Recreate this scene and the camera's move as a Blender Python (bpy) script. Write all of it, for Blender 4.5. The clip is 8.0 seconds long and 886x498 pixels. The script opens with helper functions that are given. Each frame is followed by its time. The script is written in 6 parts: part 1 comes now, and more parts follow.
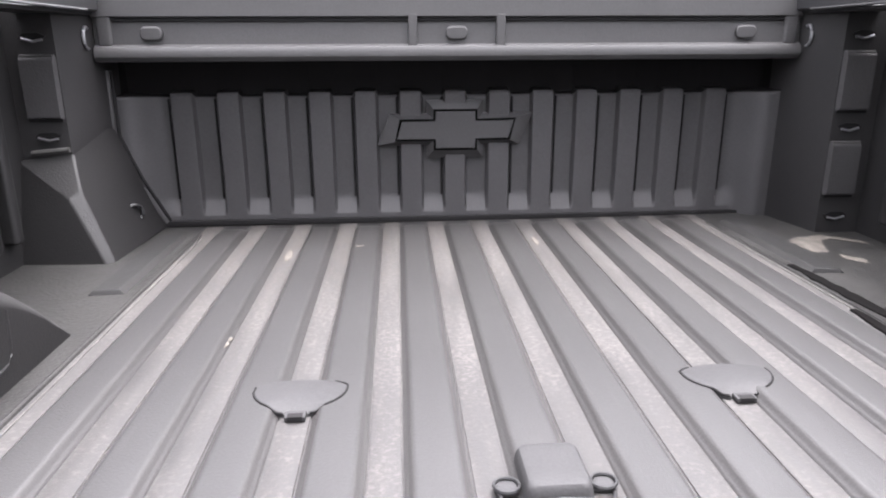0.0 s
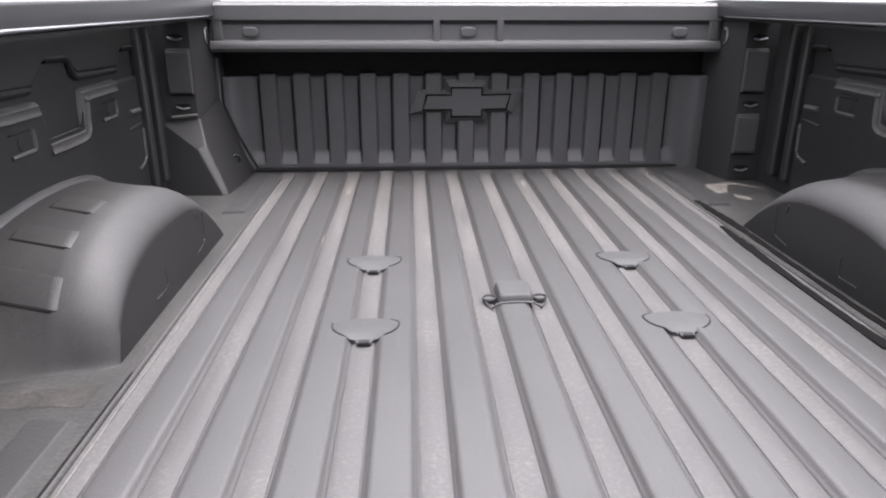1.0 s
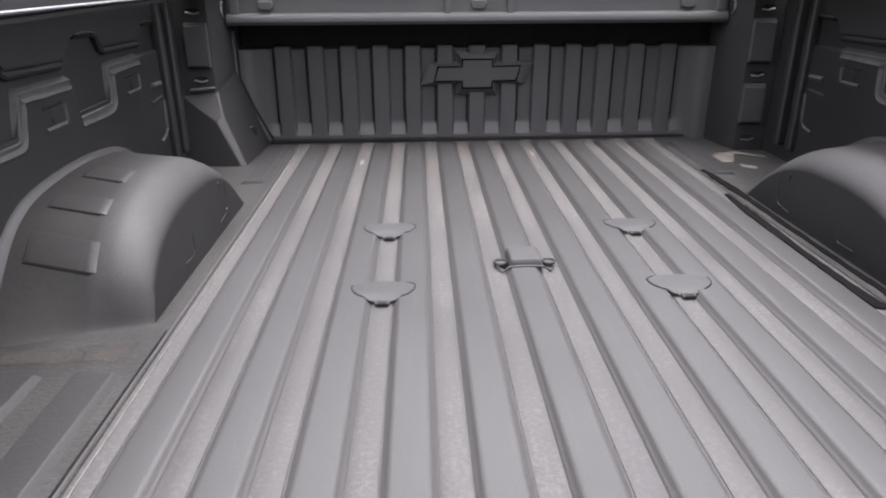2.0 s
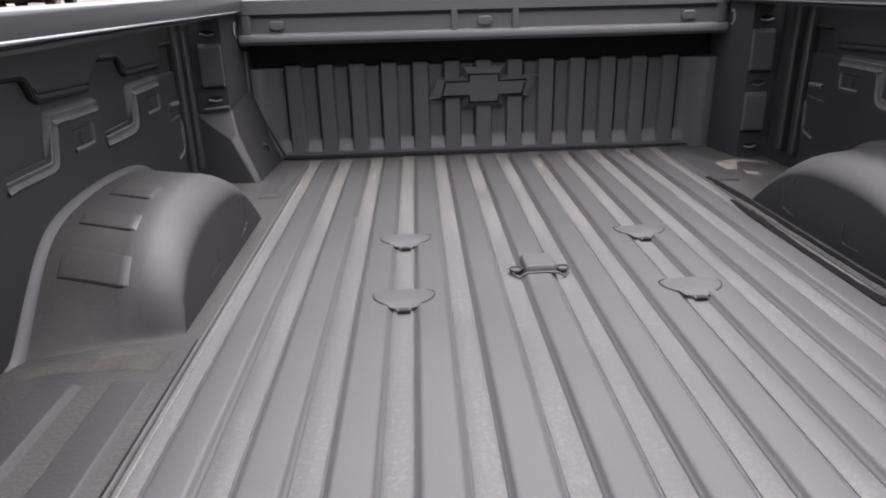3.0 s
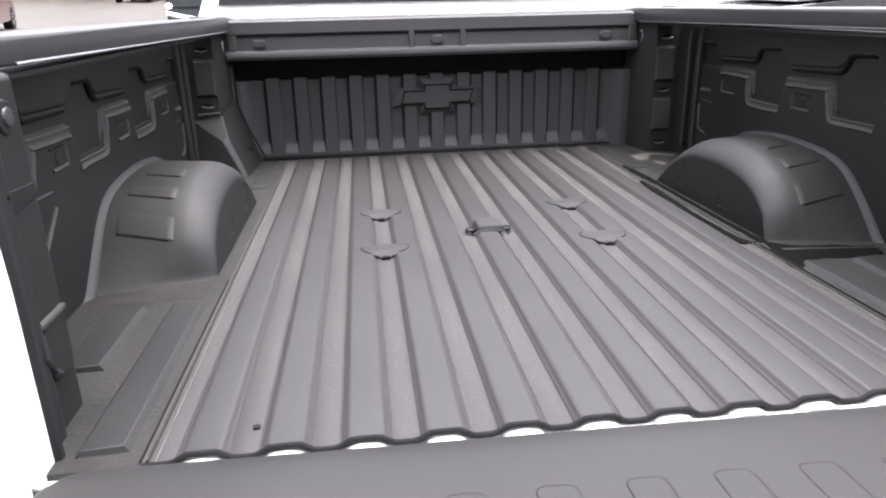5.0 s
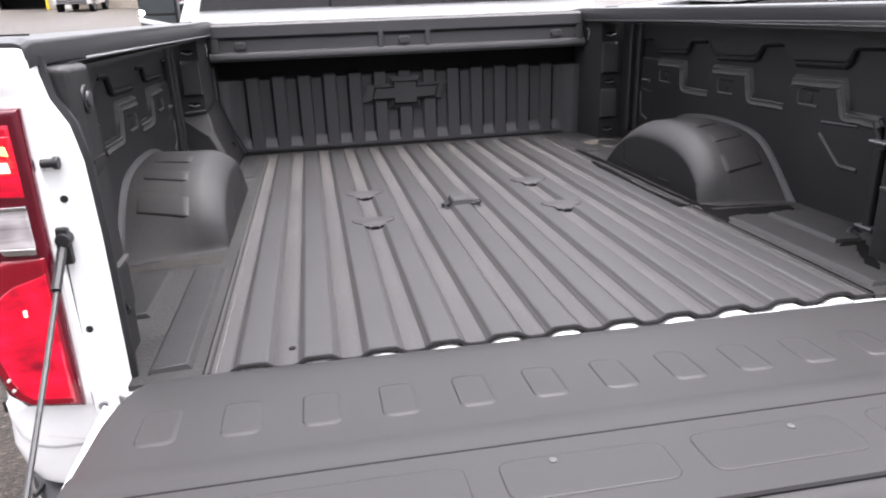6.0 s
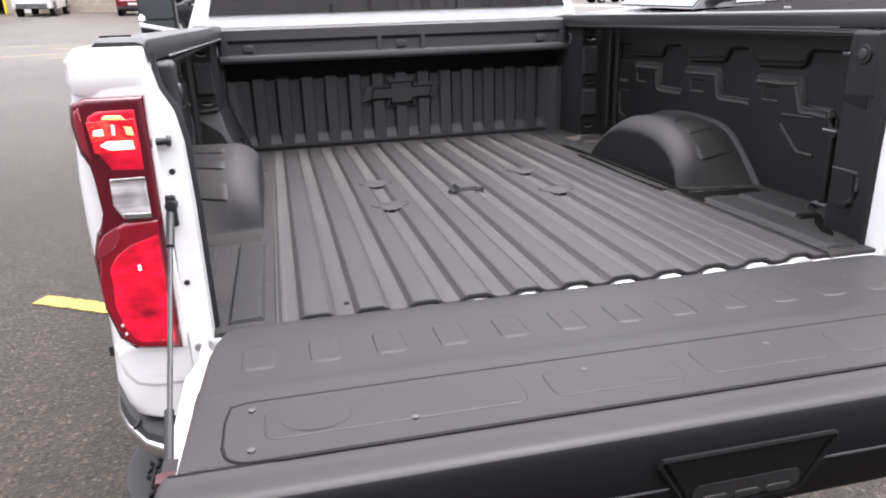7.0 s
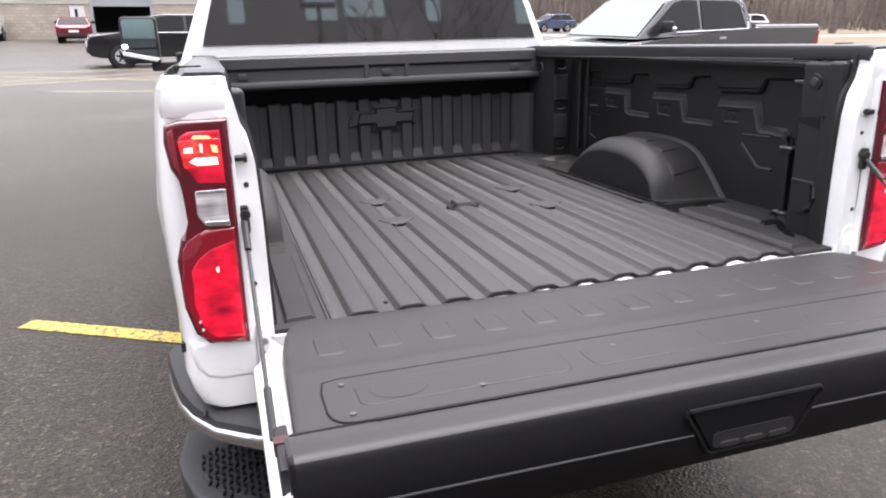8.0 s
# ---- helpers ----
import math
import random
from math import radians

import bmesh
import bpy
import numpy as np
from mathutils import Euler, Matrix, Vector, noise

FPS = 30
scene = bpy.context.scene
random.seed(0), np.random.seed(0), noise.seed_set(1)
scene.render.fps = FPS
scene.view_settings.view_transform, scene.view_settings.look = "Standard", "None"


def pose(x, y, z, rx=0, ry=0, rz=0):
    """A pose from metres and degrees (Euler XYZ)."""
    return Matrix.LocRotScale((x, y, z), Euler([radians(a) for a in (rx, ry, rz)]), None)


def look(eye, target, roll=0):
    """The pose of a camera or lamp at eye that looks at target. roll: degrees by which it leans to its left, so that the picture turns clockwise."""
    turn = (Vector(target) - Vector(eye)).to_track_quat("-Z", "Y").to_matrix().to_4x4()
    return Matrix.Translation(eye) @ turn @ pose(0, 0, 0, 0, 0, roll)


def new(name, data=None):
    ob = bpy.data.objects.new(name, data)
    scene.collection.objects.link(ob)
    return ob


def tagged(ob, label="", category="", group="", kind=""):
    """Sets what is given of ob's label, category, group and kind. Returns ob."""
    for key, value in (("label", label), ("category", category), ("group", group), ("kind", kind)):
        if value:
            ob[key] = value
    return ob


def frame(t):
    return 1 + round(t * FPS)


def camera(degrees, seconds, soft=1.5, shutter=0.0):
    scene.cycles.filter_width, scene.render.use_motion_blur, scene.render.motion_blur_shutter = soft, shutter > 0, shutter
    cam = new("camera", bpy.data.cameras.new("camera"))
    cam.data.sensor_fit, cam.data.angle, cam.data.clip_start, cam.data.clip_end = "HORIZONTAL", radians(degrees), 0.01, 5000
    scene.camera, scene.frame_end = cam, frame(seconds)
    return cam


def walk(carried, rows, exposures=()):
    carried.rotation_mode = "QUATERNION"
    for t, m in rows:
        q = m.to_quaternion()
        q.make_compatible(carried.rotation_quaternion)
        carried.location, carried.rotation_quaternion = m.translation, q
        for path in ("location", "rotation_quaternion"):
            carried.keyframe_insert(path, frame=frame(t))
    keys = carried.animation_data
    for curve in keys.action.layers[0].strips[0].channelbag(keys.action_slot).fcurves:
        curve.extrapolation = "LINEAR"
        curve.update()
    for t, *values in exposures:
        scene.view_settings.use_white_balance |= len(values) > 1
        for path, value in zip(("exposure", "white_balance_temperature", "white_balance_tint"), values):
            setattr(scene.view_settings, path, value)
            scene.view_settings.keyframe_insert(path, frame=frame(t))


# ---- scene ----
cam = camera(65.4, 8.0, soft=2.0)

# The lorry bed's own axes: x across, y towards the cab, z up from its floor; it stands a little nose down.
TRUCK = pose(0.012, -0.02, 0.965, -2.373, -0.903, 0.60) @ Matrix.Translation((0, 0, -0.95))
# The bed's floor lies a little askew in the body; the walk is told in the floor's axes.
BED = pose(0, -0.021, 0.019, -0.605, -0.319, -0.185)
PATH = [
    (0, (-0.146, 0.363, 1.384), (-0.028, 2.279, 0.823), -0.6),
    (0.5, (-0.175, 0.012, 1.448), (-0.072, 1.908, 0.819), -0.7),
    (1, (-0.194, -0.293, 1.504), (-0.11, 1.59, 0.835), -0.2),
    (1.5, (-0.201, -0.365, 1.515), (-0.126, 1.498, 0.794), -0.2),
    (1.7, (-0.201, -0.359, 1.513), (-0.135, 1.496, 0.768), -0.3),
    (3, (-0.24, -0.404, 1.518), (-0.187, 1.468, 0.816), -1.8),
    (3.5, (-0.242, -0.494, 1.515), (-0.163, 1.386, 0.838), -2.1),
    (4, (-0.244, -0.637, 1.512), (-0.13, 1.247, 0.849), -1.7),
    (4.5, (-0.27, -0.735, 1.52), (-0.12, 1.149, 0.867), -1.4),
    (6, (-0.422, -1.1, 1.509), (-0.097, 0.767, 0.869), -2.5),
    (6.5, (-0.479, -1.247, 1.509), (-0.11, 0.614, 0.877), -2.3),
    (7, (-0.603, -1.313, 1.513), (-0.185, 0.539, 0.884), -2.3),
    (7.5, (-0.765, -1.359, 1.526), (-0.243, 0.47, 0.909), -2.4),
    (8, (-0.835, -1.458, 1.53), (-0.266, 0.374, 0.967), -2.1),
]
EXPOSURES = [(0.0, 2.75, 6400, 16), (0.5, 2.63, 6400, 16), (1.0, 2.34, 6400, 16), (1.5, 2.20, 6400, 16), (3.0, 2.02, 6400, 16), (4.5, 2.07, 6400, 16), (6.0, 1.83, 6400, 16), (7.0, 1.67, 6400, 16), (8.0, 1.52, 6400, 16)]
walk(cam, [(t, TRUCK @ BED @ look(eye, target, roll)) for t, eye, target, roll in PATH], EXPOSURES)

# ---- world and sun: a bright overcast sky ----
world = bpy.data.worlds.new("overcast_sky")
scene.world = world
world.use_nodes = True
wn, wl = world.node_tree.nodes, world.node_tree.links
wn.clear()
sky = wn.new("ShaderNodeTexSky")
sky.sky_type = "NISHITA"
sky.sun_disc = False
sky.sun_elevation = radians(81)
sky.sun_rotation = radians(66)
sky.dust_density, sky.ozone_density = 3.0, 1.0
grey = wn.new("ShaderNodeHueSaturation")
grey.inputs["Saturation"].default_value = 0.12
back = wn.new("ShaderNodeBackground")
back.inputs["Strength"].default_value = 0.150
wout = wn.new("ShaderNodeOutputWorld")
wl.new(sky.outputs[0], grey.inputs["Color"])
# an overcast sky is about three times brighter overhead than at the horizon
wtc = wn.new("ShaderNodeTexCoord")
wsep = wn.new("ShaderNodeSeparateXYZ")
wmap = wn.new("ShaderNodeMapRange")
wmap.inputs["From Min"].default_value, wmap.inputs["From Max"].default_value = 0.0, 1.0
wmap.inputs["To Min"].default_value, wmap.inputs["To Max"].default_value = 1.15, 1.75
wmul = wn.new("ShaderNodeVectorMath")
wmul.operation = "SCALE"
wl.new(wtc.outputs["Generated"], wsep.inputs[0])
wl.new(wsep.outputs["Z"], wmap.inputs["Value"])
wl.new(grey.outputs[0], wmul.inputs[0])
wl.new(wmap.outputs[0], wmul.inputs["Scale"])
wl.new(wmul.outputs["Vector"], back.inputs["Color"])
wl.new(back.outputs[0], wout.inputs["Surface"])

sun = new("sun", bpy.data.lights.new("sun", "SUN"))
sun.data.energy, sun.data.angle, sun.data.color = 1.4, radians(60), (1.0, 0.975, 0.95)
sun.matrix_world = look((1.1, 0.5, 8.0), (0, 0, 0))


# ---- materials ----
def principled(name):
    m = bpy.data.materials.new(name)
    m.use_nodes = True
    nt = m.node_tree
    return m, nt, nt.nodes["Principled BSDF"]


def coords(nt, scale=(1, 1, 1)):
    tc = nt.nodes.new("ShaderNodeTexCoord")
    mp = nt.nodes.new("ShaderNodeMapping")
    mp.inputs["Scale"].default_value = scale
    nt.links.new(tc.outputs["Object"], mp.inputs["Vector"])
    return mp.outputs["Vector"]


def noise_tex(nt, vec, scale, detail=4.0, rough=0.55):
    n = nt.nodes.new("ShaderNodeTexNoise")
    n.inputs["Scale"].default_value = scale
    n.inputs["Detail"].default_value = detail
    n.inputs["Roughness"].default_value = rough
    nt.links.new(vec, n.inputs["Vector"])
    return n.outputs["Fac"]


def ramp(nt, fac, stops):
    r = nt.nodes.new("ShaderNodeValToRGB")
    el = r.color_ramp.elements
    while len(el) < len(stops):
        el.new(0.5)
    for e, (p, c) in zip(el, stops):
        e.position = p
        e.color = (*c, 1) if len(c) == 3 else c
    nt.links.new(fac, r.inputs["Fac"])
    return r.outputs["Color"]


def blend(nt, fac, a, b, mode="MIX"):
    m = nt.nodes.new("ShaderNodeMix")
    m.data_type, m.blend_type = "RGBA", mode
    if isinstance(fac, (int, float)):
        m.inputs[0].default_value = fac
    else:
        nt.links.new(fac, m.inputs[0])
    for slot, v in ((6, a), (7, b)):
        if isinstance(v, tuple):
            m.inputs[slot].default_value = (*v, 1)
        else:
            nt.links.new(v, m.inputs[slot])
    return m.outputs[2]


def bump(nt, bsdf, height, strength, distance):
    b = nt.nodes.new("ShaderNodeBump")
    b.inputs["Strength"].default_value = strength
    b.inputs["Distance"].default_value = distance
    nt.links.new(height, b.inputs["Height"])
    nt.links.new(b.outputs["Normal"], bsdf.inputs["Normal"])


def grained(name, dark, light, scale=3.0, fine=220.0, rough=(0.55, 0.7), relief=0.25, depth=0.001, metal=0.0, spec=0.5, grit=0.2):
    """A surface whose colour wanders between two tones, with a fine grain of its own."""
    m, nt, b = principled(name)
    v = coords(nt)
    big, small = noise_tex(nt, v, scale, 5.0), noise_tex(nt, v, fine, 3.0)
    c = ramp(nt, big, [(0.3, dark), (0.7, light)])
    speck = ramp(nt, small, [(0.3, (1 - grit,) * 3), (0.7, (1 + grit,) * 3)])
    nt.links.new(blend(nt, 0.6, c, speck, "MULTIPLY"), b.inputs["Base Color"])
    r = ramp(nt, big, [(0.3, (rough[0],) * 3), (0.7, (rough[1],) * 3)])
    nt.links.new(r, b.inputs["Roughness"])
    b.inputs["Metallic"].default_value = metal
    b.inputs["Specular IOR Level"].default_value = spec
    bump(nt, b, small, relief, depth)
    return m


def plain(name, colour, rough=0.5, metal=0.0, coat=0.0, spec=0.5):
    m, nt, b = principled(name)
    v = coords(nt)
    f = noise_tex(nt, v, 6.0)
    c = ramp(nt, f, [(0.2, tuple(x * 0.88 for x in colour)), (0.8, tuple(min(1.0, x * 1.1) for x in colour))])
    nt.links.new(c, b.inputs["Base Color"])
    b.inputs["Roughness"].default_value, b.inputs["Metallic"].default_value = rough, metal
    b.inputs["Coat Weight"].default_value = coat
    b.inputs["Coat Roughness"].default_value = 0.05
    b.inputs["Specular IOR Level"].default_value = spec
    return m


def glowing(name, colour, strength):
    m, nt, b = principled(name)
    b.inputs["Base Color"].default_value = (*colour, 1)
    b.inputs["Emission Color"].default_value = (*colour, 1)
    b.inputs["Emission Strength"].default_value = strength
    return m


COVER_LINER = grained("grey_cover_plastic", (0.0310, 0.0304, 0.0315), (0.0400, 0.0393, 0.0406), 2.2, 260, (0.52, 0.64), 0.35, 0.0012, spec=0.22)
# the bed's one sprayed liner, toned dark to carry the walls' shade
WALL_LINER = grained("shaded_wall_liner", (0.0066, 0.0062, 0.0065), (0.0098, 0.0093, 0.0097), 2.2, 260, (0.46, 0.58), 0.5, 0.0014, spec=0.46)


def floor_material():
    """Sprayed liner whose grooves hold pale dust, thinning out towards the ribs' flanks."""
    m, nt, b = principled("dusty_ribbed_floor")
    v, vs = coords(nt), coords(nt, (75, 5, 75))
    sep = nt.nodes.new("ShaderNodeSeparateXYZ")
    nt.links.new(v, sep.inputs[0])

    def calc(op, a, c, clamp=False):
        n = nt.nodes.new("ShaderNodeMath")
        n.operation, n.use_clamp = op, clamp
        for slot, val in enumerate((a, c)):
            if isinstance(val, (int, float)):
                n.inputs[slot].default_value = val
            else:
                nt.links.new(val, n.inputs[slot])
        return n.outputs[0]

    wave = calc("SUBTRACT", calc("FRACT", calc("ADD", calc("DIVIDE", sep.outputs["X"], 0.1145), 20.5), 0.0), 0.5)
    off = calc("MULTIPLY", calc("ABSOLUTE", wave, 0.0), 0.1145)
    grain, streak = noise_tex(nt, v, 280.0, 3.0), noise_tex(nt, vs, 1.0, 6.0, 0.65)
    patch = blend(nt, 0.4, noise_tex(nt, v, 3.5, 4.0), noise_tex(nt, v, 28.0, 4.0, 0.65))
    ragged = calc("ADD", off, calc("MULTIPLY", calc("SUBTRACT", noise_tex(nt, v, 45.0, 5.0, 0.7), 0.5), 0.010))
    lies = calc("MULTIPLY", calc("SUBTRACT", ragged, 0.0345), 1 / 0.0040, True)
    # bare marks the rib flanks, painted paler to lift their shade
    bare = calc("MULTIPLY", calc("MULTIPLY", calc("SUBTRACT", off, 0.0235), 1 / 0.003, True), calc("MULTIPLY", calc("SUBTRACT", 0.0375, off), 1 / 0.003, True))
    rearward = calc("ADD", calc("MULTIPLY", calc("MULTIPLY", sep.outputs["Y"], 0.75, True), 0.70), 0.30)
    mask = calc("MULTIPLY", calc("MULTIPLY", lies, rearward), ramp(nt, blend(nt, 0.5, streak, patch), [(0.34, (0.12,) * 3), (0.64, (1, 1, 1))]))
    clean = ramp(nt, noise_tex(nt, v, 2.2, 5.0), [(0.3, (0.0245, 0.0238, 0.0243)), (0.7, (0.0318, 0.0311, 0.0316))])
    # faint rubbed places on the ribs
    rub = ramp(nt, noise_tex(nt, coords(nt, (60, 4, 60)), 1.0, 7.0, 0.7), [(0.56, (0, 0, 0)), (0.78, (0.5,) * 3)])
    clean = blend(nt, rub, clean, (0.050, 0.0488, 0.0488))
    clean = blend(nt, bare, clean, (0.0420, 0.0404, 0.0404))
    # shade before the headboard and cab, painted in as darker ribs
    front_shade = calc("MULTIPLY", calc("MULTIPLY", calc("SUBTRACT", sep.outputs["Y"], 1.05), 1.0, True), ramp(nt, noise_tex(nt, v, 9.0, 5.0, 0.6), [(0.3, (0.55,) * 3), (0.65, (1, 1, 1))]))
    clean = blend(nt, front_shade, clean, (0.0165, 0.0156, 0.0152))
    c = blend(nt, mask, clean, (0.0465, 0.0433, 0.0422))
    # it browns and breaks up towards the headboard
    front = calc("MULTIPLY", calc("SUBTRACT", sep.outputs["Y"], 1.35), 1.4, True)
    crust = ramp(nt, noise_tex(nt, coords(nt, (60, 22, 60)), 1.0, 6.0, 0.75), [(0.42, (0, 0, 0)), (0.62, (1, 1, 1))])
    c = blend(nt, calc("MULTIPLY", calc("MULTIPLY", front, crust), lies), c, (0.046, 0.0410, 0.0370))
    fleck = ramp(nt, blend(nt, 0.35, noise_tex(nt, v, 130.0, 2.0), patch), [(0.50, (0, 0, 0)), (0.62, (1, 1, 1))])
    c = blend(nt, calc("MULTIPLY", fleck, mask), c, (0.078, 0.0725, 0.0690))
    speck = ramp(nt, grain, [(0.3, (0.8,) * 3), (0.7, (1.2,) * 3)])
    nt.links.new(blend(nt, 0.6, c, speck, "MULTIPLY"), b.inputs["Base Color"])
    nt.links.new(ramp(nt, mask, [(0.0, (0.48,) * 3), (1.0, (0.72,) * 3)]), b.inputs["Roughness"])
    b.inputs["Specular IOR Level"].default_value = 0.42
    bump(nt, b, grain, 0.35, 0.0012)
    return m


def arch_material():
    """Sprayed liner, dusty on the level outer half, the shoulder's sky sheen painted paler."""
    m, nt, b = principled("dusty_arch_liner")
    v = coords(nt)
    sep = nt.nodes.new("ShaderNodeSeparateXYZ")
    nt.links.new(v, sep.inputs[0])
    side = nt.nodes.new("ShaderNodeMath")
    side.operation = "ABSOLUTE"
    nt.links.new(sep.outputs["X"], side.inputs[0])
    shoulder_sheen = nt.nodes.new("ShaderNodeMapRange")
    shoulder_sheen.interpolation_type = "SMOOTHSTEP"
    shoulder_sheen.inputs["From Min"].default_value, shoulder_sheen.inputs["From Max"].default_value = 0.800, 0.780
    nt.links.new(side.outputs[0], shoulder_sheen.inputs["Value"])
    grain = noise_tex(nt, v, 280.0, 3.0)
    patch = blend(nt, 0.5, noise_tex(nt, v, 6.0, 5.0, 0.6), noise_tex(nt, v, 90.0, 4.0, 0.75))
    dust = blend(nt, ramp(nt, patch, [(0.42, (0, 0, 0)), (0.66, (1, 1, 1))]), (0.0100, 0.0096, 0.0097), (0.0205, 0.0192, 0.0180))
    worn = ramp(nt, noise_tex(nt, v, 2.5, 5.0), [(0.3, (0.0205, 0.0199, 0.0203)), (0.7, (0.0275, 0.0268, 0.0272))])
    c = blend(nt, shoulder_sheen.outputs[0], dust, worn)
    speck = ramp(nt, grain, [(0.3, (0.75,) * 3), (0.7, (1.25,) * 3)])
    nt.links.new(blend(nt, 0.7, c, speck, "MULTIPLY"), b.inputs["Base Color"])
    nt.links.new(ramp(nt, patch, [(0.3, (0.54,) * 3), (0.7, (0.68,) * 3)]), b.inputs["Roughness"])
    b.inputs["Specular IOR Level"].default_value = 0.36
    bump(nt, b, grain, 0.18, 0.0008)
    return m


# the same liner in other tones, each carrying its part's light
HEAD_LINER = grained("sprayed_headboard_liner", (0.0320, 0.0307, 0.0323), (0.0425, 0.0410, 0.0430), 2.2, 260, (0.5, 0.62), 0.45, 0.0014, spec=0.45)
COLUMN_LINER = grained("lit_column_liner", (0.0270, 0.0261, 0.0271), (0.0355, 0.0344, 0.0356), 2.2, 260, (0.46, 0.58), 0.5, 0.0014, spec=0.5)
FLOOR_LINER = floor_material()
SIDE_FLOOR = grained("side_floor_liner", (0.0112, 0.0108, 0.0106), (0.0215, 0.0207, 0.0198), 7, 130, (0.5, 0.65), 0.7, 0.0022, spec=0.42, grit=0.7)
SIDE_PAD = grained("side_pad_liner", (0.0090, 0.0088, 0.0090), (0.0125, 0.0122, 0.0124), 5, 200, (0.5, 0.62), 0.5, 0.0014, spec=0.42, grit=0.4)
ARCH_LINER = arch_material()
ARCH_SHOULDER = grained("lit_arch_shoulder", (0.0210, 0.0205, 0.0209), (0.0285, 0.0278, 0.0282), 2.5, 260, (0.52, 0.64), 0.4, 0.0012, spec=0.40)
SIDE_SLOPE = grained("lit_pad_slope", (0.0130, 0.0126, 0.0123), (0.0195, 0.0189, 0.0185), 12, 160, (0.55, 0.7), 0.6, 0.0016, spec=0.4, grit=0.4)
SEALANT = plain("black_sealant", (0.0045, 0.0042, 0.0042), 0.9, 0.0, 0.0, 0.05)
SIDE_DUST = grained("brown_caught_dust", (0.0135, 0.0126, 0.0115), (0.0270, 0.0246, 0.0212), 22, 130, (0.65, 0.8), 0.7, 0.0022, spec=0.3, grit=0.8)
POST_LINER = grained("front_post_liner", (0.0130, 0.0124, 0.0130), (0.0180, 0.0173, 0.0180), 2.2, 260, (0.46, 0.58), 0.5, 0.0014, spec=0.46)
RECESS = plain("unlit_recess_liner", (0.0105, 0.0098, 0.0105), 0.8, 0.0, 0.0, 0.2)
TOP_LINER = grained("lit_top_box_liner", (0.0370, 0.0360, 0.0370), (0.0470, 0.0458, 0.0469), 2.2, 260, (0.44, 0.56), 0.4, 0.0012, spec=0.5)
RAIL_PLASTIC = grained("black_rail_plastic", (0.0196, 0.0196, 0.0210), (0.0266, 0.0266, 0.0282), 1.5, 400, (0.28, 0.36), 0.12, 0.0005, spec=0.42)
GATE_PLASTIC = grained("moulded_gate_plastic", (0.0172, 0.0166, 0.0169), (0.0232, 0.0225, 0.0228), 2.6, 420, (0.44, 0.56), 0.2, 0.0006, spec=0.38)
SPOILER = grained("dark_and_shaded_plastic", (0.0060, 0.0057, 0.0061), (0.0085, 0.0081, 0.0086), 1.2, 420, (0.5, 0.6), 0.2, 0.0006, spec=0.10)
BLACK = plain("black_plastic", (0.010, 0.010, 0.011), 0.5)
# for real seals and joints, and for bars that paint shade into folds
SEAM_AND_SHADE = plain("dark_seam_and_shade", (0.0085, 0.008, 0.0085), 0.8, 0.0, 0.0, 0.2)
STEEL = plain("dull_steel", (0.28, 0.28, 0.29), 0.4, 0.9)
CABLE = plain("dark_cable_steel", (0.035, 0.035, 0.036), 0.45, 0.2)
DULL = plain("grey_screw_steel", (0.10, 0.10, 0.10), 0.45, 0.7)
CHROME = plain("chrome", (0.75, 0.75, 0.76), 0.09, 1.0)
WHITE = plain("white_car_paint", (0.87, 0.87, 0.865), 0.32, 0.0, 0.8)
BLACK_RUBBER = grained("tyre_rubber", (0.010, 0.010, 0.010), (0.018, 0.018, 0.018), 6, 200, (0.75, 0.9), 0.3, 0.001)
# dust on the ledges, with the sky light on them painted in
LEDGE = grained("dusty_lit_wall_ledge", (0.016, 0.0155, 0.0152), (0.042, 0.0402, 0.0388), 34, 240, (0.6, 0.75), 0.5, 0.0016, grit=0.5)
SEAM_DUST = grained("pale_seam_dust", (0.05, 0.048, 0.046), (0.13, 0.125, 0.118), 30, 240, (0.7, 0.85), 0.3, 0.001)
PAD = grained("ribbed_step_pad", (0.018, 0.018, 0.019), (0.028, 0.028, 0.030), 4, 300, (0.5, 0.65), 0.25, 0.0008)
DIRT = grained("dried_sand", (0.05, 0.044, 0.038), (0.115, 0.103, 0.089), 40, 200, (0.85, 0.95), 0.4, 0.001)


def lens_material(name, colour, rough=0.08, trans=0.35):
    m, nt, b = principled(name)
    v = coords(nt)
    f = noise_tex(nt, v, 14.0)
    c = ramp(nt, f, [(0.25, tuple(x * 0.8 for x in colour)), (0.75, colour)])
    nt.links.new(c, b.inputs["Base Color"])
    b.inputs["Roughness"].default_value = rough
    b.inputs["Transmission Weight"].default_value = trans
    b.inputs["Coat Weight"].default_value = 1.0
    b.inputs["Coat Roughness"].default_value = 0.03
    return m


RED_LENS = lens_material("red_lamp_lens", (0.26, 0.002, 0.014), trans=0.0)
DEEP_RED = lens_material("dark_red_lamp_frame", (0.10, 0.0010, 0.010), trans=0.0)
CLEAR_LENS = lens_material("clear_lamp_lens", (0.62, 0.60, 0.60), 0.18, 0.0)


